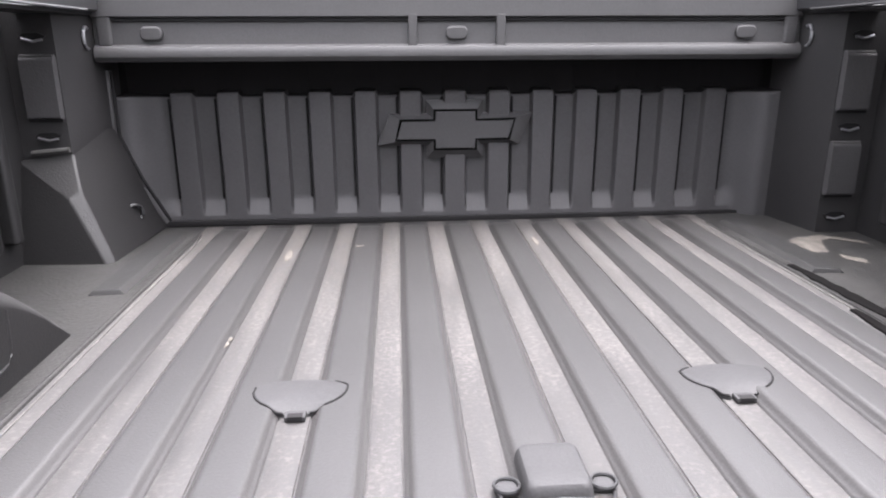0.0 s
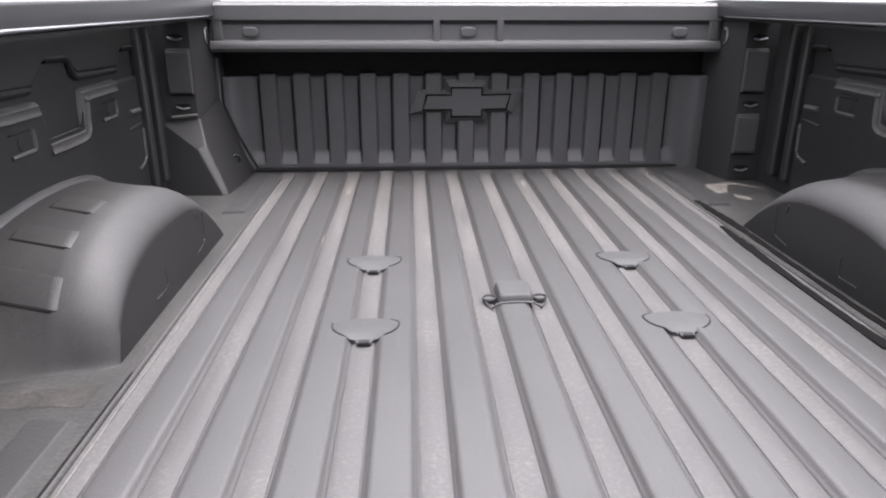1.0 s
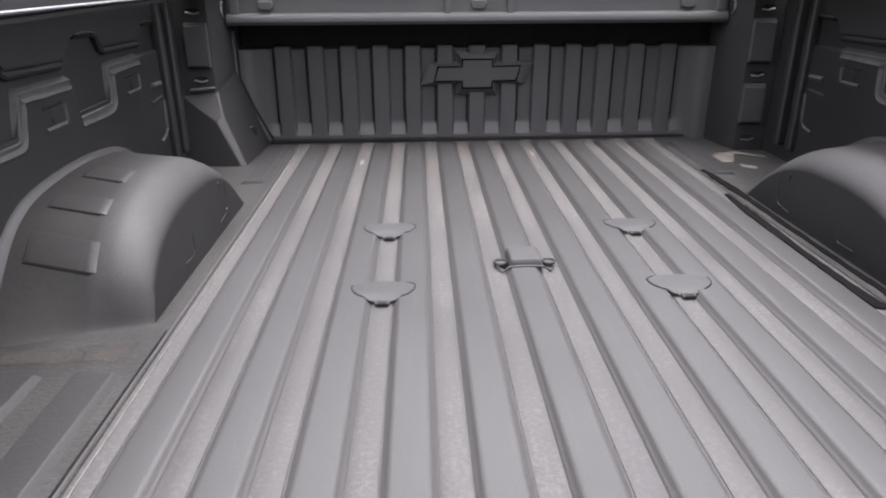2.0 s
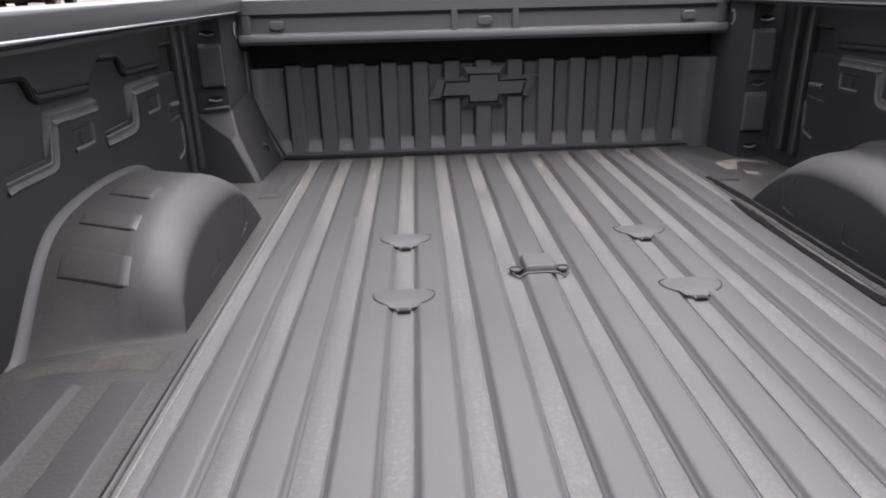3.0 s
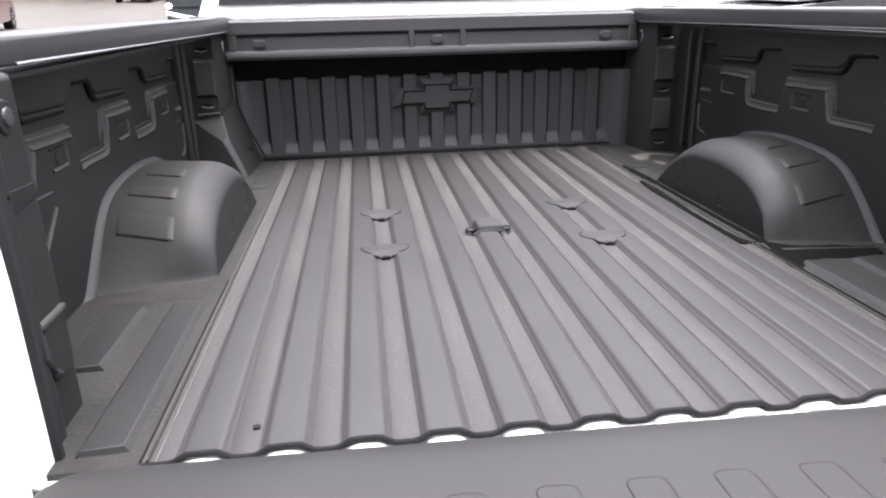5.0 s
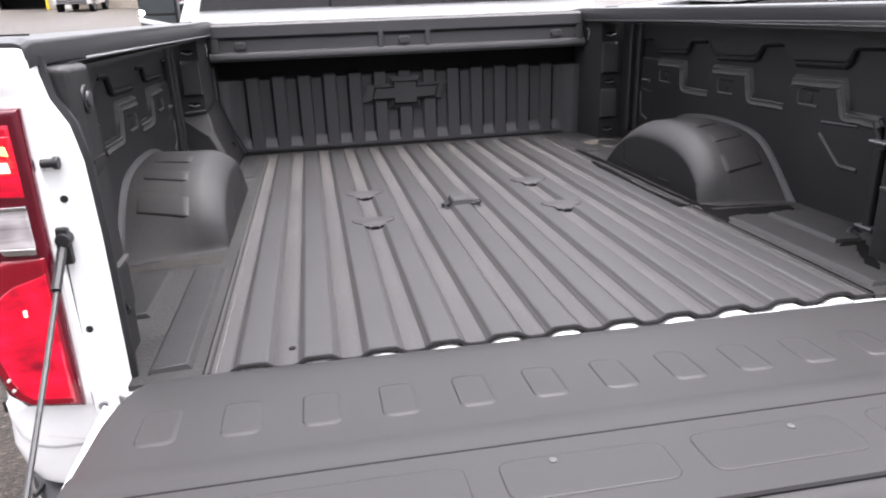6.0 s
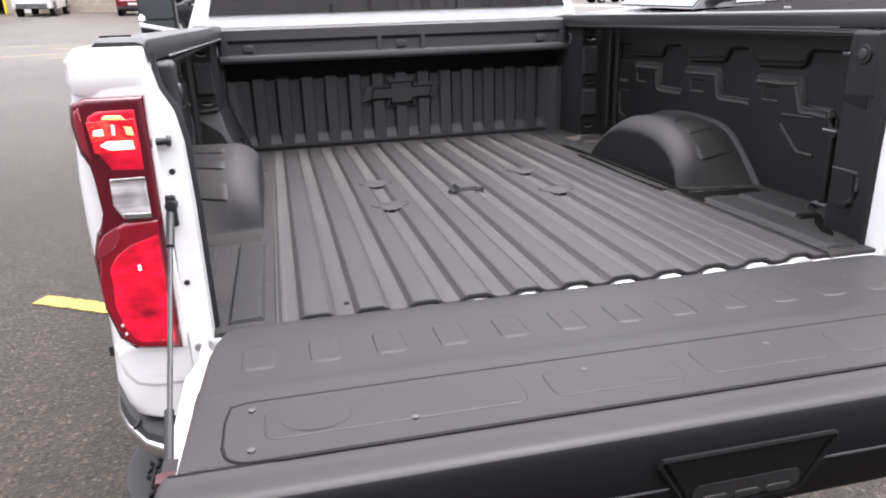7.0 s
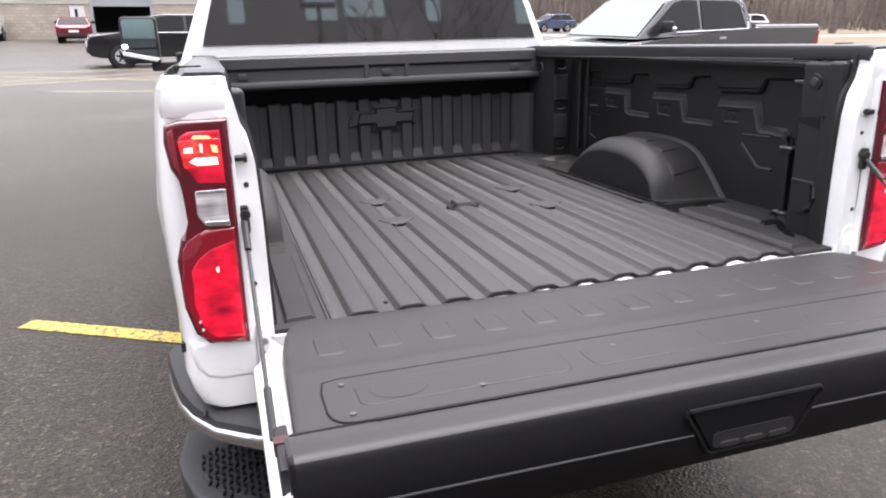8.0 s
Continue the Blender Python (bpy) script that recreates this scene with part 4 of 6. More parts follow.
for s in (-1, 1):
    outer_side(s)
    # corner post: white face beside the tailgate opening
    bm = bmesh.new()
    post = [(0.782, 0.945), (0.782, 1.21), (0.786, 1.334), (0.796, 1.39), (0.816, 1.43), (0.824, 1.47), (0.824, 1.492), (0.95, 1.488), (0.94, 1.44), (0.94, 1.2), (0.935, 0.96), (0.91, 0.83), (0.84, 0.826), (0.836, 0.945)]
    prism(bm, [(s * x, z) for x, z in post], "y", 0.048, -0.020, 0.006, 3)
    cp = part("corner_post", bm, WHITE, truck, "white painted corner post")
    bm = bmesh.new()
    box(bm, *sorted((s * 0.80, s * 0.89)), -0.022, 0.16, 0.815, 0.928, 0.008, 3)
    part("post_foot", bm, WHITE, cp)
    bm = bmesh.new()
    tube(bm, [(s * (x - 0.001), 0.042, z) for x, z in post[:7]], 0.0095, 6)
    part("post_seal", bm, BLACK, cp)
    bm = bmesh.new()
    rows = []
    for z, xi, xo, y in ((1.426, 0.826, 0.950, -0.024), (1.431, 0.824, 0.953, -0.0285), (1.455, 0.823, 0.956, -0.034), (1.486, 0.823, 0.953, -0.031), (1.502, 0.825, 0.943, -0.020), (1.507, 0.828, 0.935, 0.0)):
        rows.append([(s * xi, 0.06, z), (s * xi, y + 0.008, z), (s * (xi + 0.008), y, z), (s * (xo - 0.03), y, z), (s * (xo - 0.010), y + 0.008, z), (s * xo, y + 0.030, z), (s * xo, 0.06, z)])
    loft(bm, rows, caps=True)
    part("post_cap", bm, WHITE, cp)
    bm = bmesh.new()
    disc(bm, (-0.029, 1.345), "x", 0.015, s * 0.842, s * 0.830, 16, 0.003)
    pin = part("striker_base", bm, BLACK, cp)
    bm = bmesh.new()
    tube(bm, [(s * 0.832, -0.029, 1.345), (s * 0.804, -0.029, 1.345)], 0.0065, 12)
    disc(bm, (-0.029, 1.345), "x", 0.0095, s * 0.808, s * 0.801, 14, 0.002)
    part("striker_pin", bm, BLACK, cp, "black striker pin")
    for x, z in ((0.808, 1.289), (0.813, 1.076)):
        bm = bmesh.new()
        disc(bm, (s * x, z), "y", 0.0056, -0.019, -0.0215, 12)
        part("post_bolt", bm, BLACK, cp)
    # pressed step and seam low on the post
    bm = bmesh.new()
    prism(bm, [(s * 0.790, 0.958), (s * 0.790, 1.018), (s * 0.800, 1.030), (s * 0.834, 1.030), (s * 0.834, 0.958)], "y", -0.016, -0.0245, 0.004, 3)
    part("post_step", bm, WHITE, cp)
    bm = bmesh.new()
    tube(bm, [(s * 0.824, -0.0205, 1.19), (s * 0.826, -0.0205, 1.10), (s * 0.827, -0.0205, 1.032)], 0.0011, 6)
    part("post_seam", bm, DULL, cp)
    # tailgate hinge plates
    bm = bmesh.new()
    box(bm, *sorted((s * 0.79, s * 0.822)), -0.05, -0.018, 0.90, 0.985, 0.006)
    part("hinge_plate", bm, WHITE, cp)
    for z in (0.925, 0.955):
        bm = bmesh.new()
        disc(bm, (s * 0.806, z), "y", 0.007, -0.048, -0.056, 12)
        part("hinge_bolt", bm, STEEL, cp)


def tail_lamp(s):
    out = [(0.834, 1.436), (0.930, 1.436), (0.958, 1.428), (0.962, 1.395), (0.956, 1.345), (0.928, 1.302), (0.925, 1.236), (0.955, 1.205), (0.968, 1.16), (0.966, 1.06), (0.95, 1.0), (0.925, 0.975), (0.838, 0.966)]
    def fit_x(x):
        return 0.831 + (x - 0.834) * 0.126 / 0.134

    bm = bmesh.new()
    prism(bm, [(s * fit_x(x), z - 0.009) for x, z in out], "y", -0.030, -0.054, 0.010, 4)
    lamp = part("tail_lamp", bm, DEEP_RED, truck, "red tail lamp with clear middle lens, lit")

    def lens(name, pts, mat, proud, label="", bev=0.006):
        b = bmesh.new()
        prism(b, [(s * fit_x(x), z - 0.009) for x, z in pts], "y", -0.03, -0.054 - proud, bev, 3)
        return part(name, b, mat, lamp, label)

    b = bmesh.new()
    prism(b, [(s * x, z) for x, z in ((0.8255, 1.432), (0.850, 1.432), (0.850, 0.960), (0.8255, 0.952))], "y", -0.006, -0.040, 0.003)
    part("lamp_flange", b, WHITE, lamp, "white painted lamp recess")
    # smaller bright spots low in the lens
    for x, z in ((0.938, 1.030), (0.934, 1.012)):
        b = bmesh.new()
        disc(b, (s * fit_x(x), z - 0.009), "y", 0.0028, -0.055, -0.0622, 10, 0.001)
        part("lens_glint", b, CLEAR_LENS, lamp)
    lens("upper_lens", [(0.848, 1.418), (0.915, 1.418), (0.934, 1.408), (0.938, 1.388), (0.932, 1.350), (0.908, 1.312), (0.848, 1.308)], LAMP_ON, 0.002, "red upper lens", 0.009)
    lens("upper_rim", [(0.940, 1.424), (0.952, 1.416), (0.955, 1.392), (0.950, 1.352), (0.934, 1.328), (0.938, 1.352), (0.944, 1.390)], PINK_LENS, 0.002, "smoky outer rim", 0.004)
    lens("reverse_lens", [(0.852, 1.298), (0.915, 1.298), (0.916, 1.252), (0.902, 1.228), (0.852, 1.226)], FLUTED, 0.003, "clear reversing lens")
    lens("lens_bar", [(0.852, 1.236), (0.902, 1.238), (0.898, 1.228), (0.852, 1.226)], CHROME, 0.005, "", 0.001)
    lens("lens_bar", [(0.852, 1.300), (0.912, 1.300), (0.912, 1.294), (0.852, 1.294)], CHROME, 0.005, "", 0.001)
    lens("lower_lens", [(0.842, 1.222), (0.905, 1.222), (0.932, 1.208), (0.950, 1.188), (0.960, 1.160), (0.962, 1.11), (0.959, 1.06), (0.950, 1.015), (0.936, 0.990), (0.915, 0.977), (0.842, 0.972)], RED_LENS, 0.004, "red lower lens", 0.010)
    lens("lens_corner", [(0.915, 1.216), (0.940, 1.203), (0.953, 1.185), (0.959, 1.160), (0.940, 1.166), (0.926, 1.178), (0.912, 1.196)], PINK_LENS, 0.0065, "pale side marker", 0.002)
    lens("lit_band", [(0.860, 1.349), (0.902, 1.349), (0.918, 1.358), (0.905, 1.365), (0.862, 1.364)], LAMP_PALE, 0.0062, "lit pale band", 0.002)
    lens("lit_bulb", [(0.889, 1.374), (0.894, 1.376), (0.893, 1.392), (0.888, 1.391)], LAMP_PALE, 0.0065, "", 0.001)
    lens("lit_band", [(0.858, 1.372), (0.870, 1.374), (0.872, 1.388), (0.860, 1.386)], LAMP_HOT, 0.0065, "", 0.002)
    lens("lit_band", [(0.908, 1.374), (0.926, 1.375), (0.924, 1.384), (0.908, 1.386)], LAMP_PALE, 0.0065, "", 0.002)
    lens("lit_band", [(0.870, 1.400), (0.908, 1.401), (0.903, 1.407), (0.876, 1.406)], LAMP_HOT, 0.0065, "", 0.002)
    lens("lit_field", [(0.853, 1.345), (0.928, 1.346), (0.934, 1.398), (0.853, 1.400)], LAMP_UPPER, 0.0052, "glowing red field", 0.002)
    lens("lit_field", [(0.846, 0.984), (0.910, 0.989), (0.926, 1.002), (0.938, 1.026), (0.944, 1.07), (0.944, 1.14), (0.928, 1.163), (0.900, 1.182), (0.846, 1.198)], LAMP_ON, 0.0050, "", 0.006)
    lens("lit_bulb", [(0.886, 1.132), (0.891, 1.132), (0.891, 1.142), (0.886, 1.142)], LAMP_PALE, 0.0085, "", 0.002)
    return lamp


for s in (-1, 1):
    tail_lamp(s)

# ---- tailgate, lowered ----
TG = 0.985
bm = bmesh.new()
shell = [(0.770, 0.930), (0.784, 0.955), (0.796, 0.962), (0.803, 0.945), (0.808, 0.918), (0.832, 0.902), (0.836, 0.894), (0.834, 0.866), (0.80, 0.856)]
prism(bm, shell + [(-x, z) for x, z in shell[::-1]], "y", -0.075, -0.585, 0.006, 3, True)
gate = part("tailgate", bm, WHITE, truck, "lowered tailgate with black moulded inner panel")

def gate_width(y):
    """Half width of the moulded panel, which narrows to rounded corners at the hinge."""
    runs = ((-0.507, 0.793), (-0.43, 0.791), (-0.285, 0.784), (-0.167, 0.778), (-0.11, 0.770), (-0.056, 0.756), (-0.033, 0.743), (-0.012, 0.718))
    for (a, wa), (b, wb) in zip(runs, runs[1:]):
        if y <= b:
            return wa + (wb - wa) * max(0.0, (y - a) / (b - a))
    return runs[-1][1]


bm = bmesh.new()
# moulded inner skin: rounded front edge, flat, step, seam, rounded top edge and upright back
skin = [(-0.014, 0.915), (-0.012, 0.953), (-0.019, 0.9645), (-0.037, 0.9715), (-0.055, 0.9745), (-0.072, 0.9765), (-0.11, 0.979), (-0.167, 0.980), (-0.285, 0.982), (-0.300, 0.987), (-0.335, 0.988), (-0.345, TG), (-0.507, TG)]
rows = []
for x, d in ((-0.797, -0.014), (-0.794, -0.004), (-0.784, 0.0), (-0.4, 0.0), (0.0, 0.0), (0.4, 0.0), (0.784, 0.0), (0.794, -0.004), (0.797, -0.014)):
    rows.append([(x * gate_width(y) / 0.797, y - (0.012 if abs(x) > 0.79 and y > -0.03 else 0), z + d) for y, z in skin])
loft(bm, rows)
panel = part("inner_panel", bm, GATE_PLASTIC, gate, "black moulded tailgate panel")
bm = bmesh.new()
cap = [(-0.511, TG - 0.02), (-0.511, TG - 0.0006), (-0.524, TG - 0.0030), (-0.540, TG - 0.0028), (-0.562, TG - 0.0014), (-0.572, TG - 0.0040), (-0.5775, TG - 0.0085), (-0.5815, TG - 0.0135), (-0.5845, TG - 0.020), (-0.586, TG - 0.024), (-0.5882, TG - 0.030), (-0.5935, TG - 0.045), (-0.602, 0.90), (-0.592, 0.85), (-0.58, 0.824), (-0.56, 0.818), (-0.50, 0.83)]
rows = [[(x, y + (0.012 if abs(x) > 0.805 else 0) * (1 if y < -0.565 else 0), z - (0.004 if abs(x) > 0.805 and z > 0.9 else 0)) for y, z in cap] for x in (-0.808, -0.800, -0.4, 0, 0.4, 0.800, 0.808)]
# the upright face's shade is put into a darker plastic than the top
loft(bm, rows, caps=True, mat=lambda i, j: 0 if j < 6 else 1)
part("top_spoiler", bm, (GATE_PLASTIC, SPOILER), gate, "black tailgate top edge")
bm = bmesh.new()
seam = [(-0.728, -0.36), (-0.735, -0.40), (-0.735, -0.465), (-0.727, -0.492), (-0.705, -0.507), (-0.66, -0.5095), (0.66, -0.5095), (0.705, -0.507), (0.727, -0.492), (0.735, -0.465), (0.735, -0.40), (0.728, -0.36)]
for half in (seam[2:6], seam[6:10]):
    tube(bm, [(p.x, p.y, TG + 0.0003) for p in smooth_line(half, 16)], 0.0026, 6)
box(bm, -0.665, 0.665, -0.5135, -0.5065, TG - 0.012, TG + 0.0018)
box(bm, -0.80, -0.665, -0.5125, -0.5085, TG - 0.012, TG + 0.0004)
box(bm, 0.665, 0.80, -0.5125, -0.5085, TG - 0.012, TG + 0.0004)
part("panel_seam", bm, SEAM_AND_SHADE, gate, "dark panel seam")
# the rest of the panel's outline is a soft moulded bead
bm = bmesh.new()
for half in (seam[:3], seam[9:], [(-0.728, -0.36), (-0.70, -0.352), (-0.40, -0.350), (0.0, -0.350), (0.40, -0.350), (0.70, -0.352), (0.728, -0.36)]):
    tube(bm, [(x, y, TG - 0.0014) for x, y in half], 0.0025, 8)
part("panel_bead", bm, SPOILER, gate)
for k in range(-6, 7):
    c = k * PITCH
    bm = bmesh.new()
    # long soft run-out on the kerb side, opposite edge steeper with its shade drawn
    base = rounded(c - 0.033, c + 0.033, -0.248, -0.142, 0.016, 5)
    crest = rounded(c - 0.028, c + 0.017, -0.235, -0.156, 0.012, 5)
    rows = []
    for q, h in ((0.0, -0.001), (0.2, 0.0001), (0.4, 0.0014), (0.6, 0.0028), (0.8, 0.0037), (1.0, 0.0040)):
        rows.append([(u + (x - u) * q, w + (y - w) * q, 0.9785 + h - 0.0228 * (w + (y - w) * q + 0.195)) for (u, w), (x, y) in zip(base, crest)])
    loft(bm, rows, close=True, caps=True)
    pad = part("grip_pad", bm, GATE_PLASTIC, panel)
    bm = bmesh.new()
    tube(bm, [(c - 0.0335, y, 0.9787 - 0.0228 * (y + 0.195)) for y in (-0.150, -0.18, -0.21, -0.236)], 0.0019, 6, 0.0012)
    part("pad_edge_shade", bm, SEAM_AND_SHADE, pad)
for x0, x1, y0, y1 in ((-0.68, -0.288, -0.464, -0.380), (-0.248, -0.022, -0.464, -0.384), (0.016, 0.242, -0.464, -0.380), (0.282, 0.68, -0.464, -0.380)):
    bm = bmesh.new()
    prism(bm, rounded(x0, x1, y0, y1, 0.02), "z", TG - 0.004, TG + 0.0016, 0.0038, 4)
    part("raised_field", bm, GATE_PLASTIC, panel)
bm = bmesh.new()
prism(bm, [(-0.605 + 0.052 * math.cos(2 * math.pi * k / 28), -0.42 + 0.036 * math.sin(2 * math.pi * k / 28)) for k in range(28)], "z", TG, TG + 0.0026, 0.0022, 3)
part("round_field", bm, GATE_PLASTIC, panel)
for x, y in ((-0.697, -0.379), (-0.696, -0.482), (-0.466, -0.460), (-0.174, -0.397), (0.165, -0.397), (0.46, -0.46), (0.697, -0.38), (0.696, -0.48)):
    bm = bmesh.new()
    disc(bm, (x, y), "z", 0.0055, TG, TG + 0.0032, 14, 0.0012)
    sc = part("screw", bm, DULL, panel, "steel panel screw")
# handle bezel in the top edge
bm = bmesh.new()
bez = [(-0.150, 0.948), (0.129, 0.948), (0.133, 0.940), (0.086, 0.862), (0.078, 0.856), (-0.096, 0.856), (-0.104, 0.862), (-0.154, 0.940)]
for a, b in zip(bez, bez[1:] + bez[:1]):
    tube(bm, [(a[0], -0.603 + (0.945 - a[1]) * 0.05, a[1]), (b[0], -0.603 + (0.945 - b[1]) * 0.05, b[1])], 0.0042, 6)
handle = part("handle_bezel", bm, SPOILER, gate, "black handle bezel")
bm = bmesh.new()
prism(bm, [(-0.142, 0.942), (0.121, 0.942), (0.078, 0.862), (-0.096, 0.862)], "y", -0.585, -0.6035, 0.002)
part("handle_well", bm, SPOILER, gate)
bm = bmesh.new()
prism(bm, rounded(-0.098, 0.078, 0.868, 0.898, 0.012), "y", -0.59, -0.6055)
part("handle_slot", bm, BLACK, gate, "dark finger slot")
for x in (-0.062, -0.010, 0.042):
    bm = bmesh.new()
    prism(bm, rounded(x - 0.021, x + 0.021, 0.866, 0.879, 0.006), "y", -0.59, -0.608, 0.003)
    part("handle_grip", bm, GATE_PLASTIC, gate)
# moulded ridge in paler plastic, its highlight put into the colour
for x0, x1 in ((-0.80, -0.135), (0.115, 0.80)):
    bm = bmesh.new()
    tube(bm, [(x0, -0.6015, 0.905), ((x0 + x1) / 2, -0.6015, 0.903), (x1, -0.6015, 0.900)], 0.0022, 6)
    part("moulding_line", bm, PAD, gate)
for s in (-1, 1):
    bm = bmesh.new()
    box(bm, *sorted((s * 0.795, s * 0.820)), -0.555, -0.425, 0.905, 0.957, 0.005)
    latch = part("gate_latch", bm, BLACK, gate, "black side latch")
    bm = bmesh.new()
    box(bm, *sorted((s * 0.799, s * 0.823)), -0.485, -0.462, 0.935, 0.9605, 0.002)
    part("latch_tongue", bm, plain("latch_red", (0.05, 0.014, 0.017), 0.4) if s < 0 else DEEP_RED, gate)
    # stay cable from post to gate
    bm = bmesh.new()
    a, b = Vector((s * 0.820, -0.030, 1.222)), Vector((s * 0.8195, -0.41, 0.93))
    tube(bm, [a + (b - a) * q + Vector((0, 0, -0.006 * math.sin(math.pi * q))) for q in [k / 8 for k in range(9)]], 0.0042, 8)
    cable = part("stay_cable", bm, CABLE, truck, "grey tailgate stay cable")
    bm = bmesh.new()
    tube(bm, [a + (b - a) * q for q in (0.0, 0.06, 0.17)], 0.0072, 8)
    part("cable_end", bm, BLACK, cable, "black cable end")
    bm = bmesh.new()
    tube(bm, [a + (b - a) * q for q in (0.80, 0.95, 1.0)], 0.0072, 8)
    part("cable_end", bm, BLACK, cable, "black cable end")
    bm = bmesh.new()
    disc(bm, (s * 0.817, 1.230), "y", 0.011, -0.018, -0.042, 14, 0.003)
    box(bm, s * 0.819 - 0.010, s * 0.819 + 0.010, -0.036, -0.022, 1.19, 1.248, 0.004)
    part("cable_stud", bm, BLACK, cable)

gate.rotation_euler = (0, 0.010, 0)
gate.location = (-0.0098, 0, 0)

# ---- floor fittings ----
def tie_cover(x, y):
    """A moulded cover across two ribs that slopes down into the groove, where its latch sits."""
    upper = [(0.060 * math.cos(a), 0.022 * math.sin(a)) for a in [math.pi * k / 18 for k in range(19)]]
    lower = [(-0.0598, -0.008), (-0.0572, -0.018), (-0.0525, -0.027), (-0.0455, -0.036), (-0.0360, -0.044), (-0.0250, -0.050), (-0.0150, -0.0535), (0.0150, -0.0535), (0.0250, -0.050), (0.0360, -0.044), (0.0455, -0.036), (0.0525, -0.027), (0.0572, -0.018), (0.0598, -0.008)]
    rim = upper + lower

    def height(u, v):
        # level on the ribs, dipping towards the latch over the groove between them
        dip = max(0.0, -0.020 - v) / 0.037 * max(0.0, min(1.0, (0.034 - abs(u)) / 0.012))
        return F + 0.0022 - 0.010 * dip

    bm = bmesh.new()
    skirt = [bm.verts.new((x + u * 1.02, y + v * 1.02, F - RIB if abs(u) < 0.034 else F - 0.004)) for u, v in rim]
    edge = [bm.verts.new((x + u, y + v, height(u, v) - 0.0010)) for u, v in rim]
    flat = [bm.verts.new((x + u * 0.965, y + v * 0.94, height(u, v))) for u, v in rim]
    heart = [bm.verts.new((x + u * 0.5, y + v * 0.5, F + 0.0028)) for u, v in rim]
    n = len(rim)
    for a, b in ((skirt, edge), (edge, flat), (flat, heart)):
        for i in range(n):
            bm.faces.new((a[i - 1], a[i], b[i], b[i - 1]))
    bm.faces.new(heart)
    cover = part("tie_down_cover", bm, COVER_LINER, floor_part, "grey moulded tie-down cover")
    side = -1 if x < 0 else 1
    rim_line = [(0.0608, 0.006), (0.0608, -0.008), (0.0582, -0.0185), (0.0535, -0.0278), (0.0464, -0.0370), (0.0366, -0.0452), (0.0255, -0.0512), (0.0170, -0.0545)]
    # dark rim: the cover's gap with the shadow under its edge drawn in
    for sg in (-1, 1):
        bm = bmesh.new()
        back = [(0.044, 0.0165), (0.056, 0.0105)] if sg == -side else []
        tube(bm, [(x + sg * u, y + v, (F + 0.0003 if u > 0.030 else F - 0.006)) for u, v in back + rim_line], 0.0018, 6)
        part("cover_gap_shade", bm, SEAM_AND_SHADE, cover)
    bm = bmesh.new()
    box(bm, x - 0.0135, x + 0.0135, y - 0.068, y - 0.050, F - RIB, F - 0.0035, 0.0025)
    latch = part("cover_latch", bm, COVER_LINER, cover, "grey latch box with a dark opening")
    bm = bmesh.new()
    box(bm, x - 0.0095, x + 0.0095, y - 0.0692, y - 0.0585, F - RIB + 0.002, F - 0.0028, 0.001)
    part("latch_opening", bm, RECESS, latch)
    bm = bmesh.new()
    box(bm, x - 0.014, x + 0.014, y + 0.012, y + 0.025, F - RIB, F + 0.0015, 0.003)
    part("cover_hinge", bm, COVER_LINER, cover)


for x in (-0.285, 0.293):
    for y in (1.203, 0.862):
        tie_cover(x, y)
bm = bmesh.new()
rows = []
for q, z in ((1.0, F - 0.004), (0.97, F + 0.004), (0.93, F + 0.010), (0.86, F + 0.0135), (0.74, F + 0.015), (0.40, F + 0.0158)):
    rows.append([(0.006 + x * q, 0.986 + y * q, z) for x, y in rounded(-0.036, 0.036, -0.042, 0.046, 0.012, 4)])
loft(bm, rows, close=True, caps=True)
anchor = part("centre_anchor", bm, COVER_LINER, floor_part, "grey centre anchor plate")
for x in (-0.045, 0.057):
    bm = bmesh.new()
    box(bm, x - 0.013, x + 0.013, 0.966, 0.988, F - RIB, F - 0.003, 0.004)
    part("anchor_clip", bm, COVER_LINER, anchor)
    bm = bmesh.new()
    tube(bm, [(x + 0.0135 * math.cos(a), 0.974 + 0.013 * math.sin(a), F - 0.0015) for a in [math.pi * k / 6 for k in range(13)]], 0.0022, 6)
    part("clip_ring", bm, BLACK, anchor, "black wire ring")
bm = bmesh.new()
tube(bm, [(-0.056, 0.978, F - 0.006), (-0.052, 0.955, F - 0.006), (-0.042, 0.936, F - 0.008), (-0.028, 0.940, F + 0.001), (0.006, 0.943, F + 0.0016), (0.040, 0.940, F + 0.001), (0.054, 0.936, F - 0.008), (0.064, 0.955, F - 0.006), (0.068, 0.978, F - 0.006)], 0.0022, 8)
part("anchor_bail", bm, BLACK, anchor, "black wire bail")

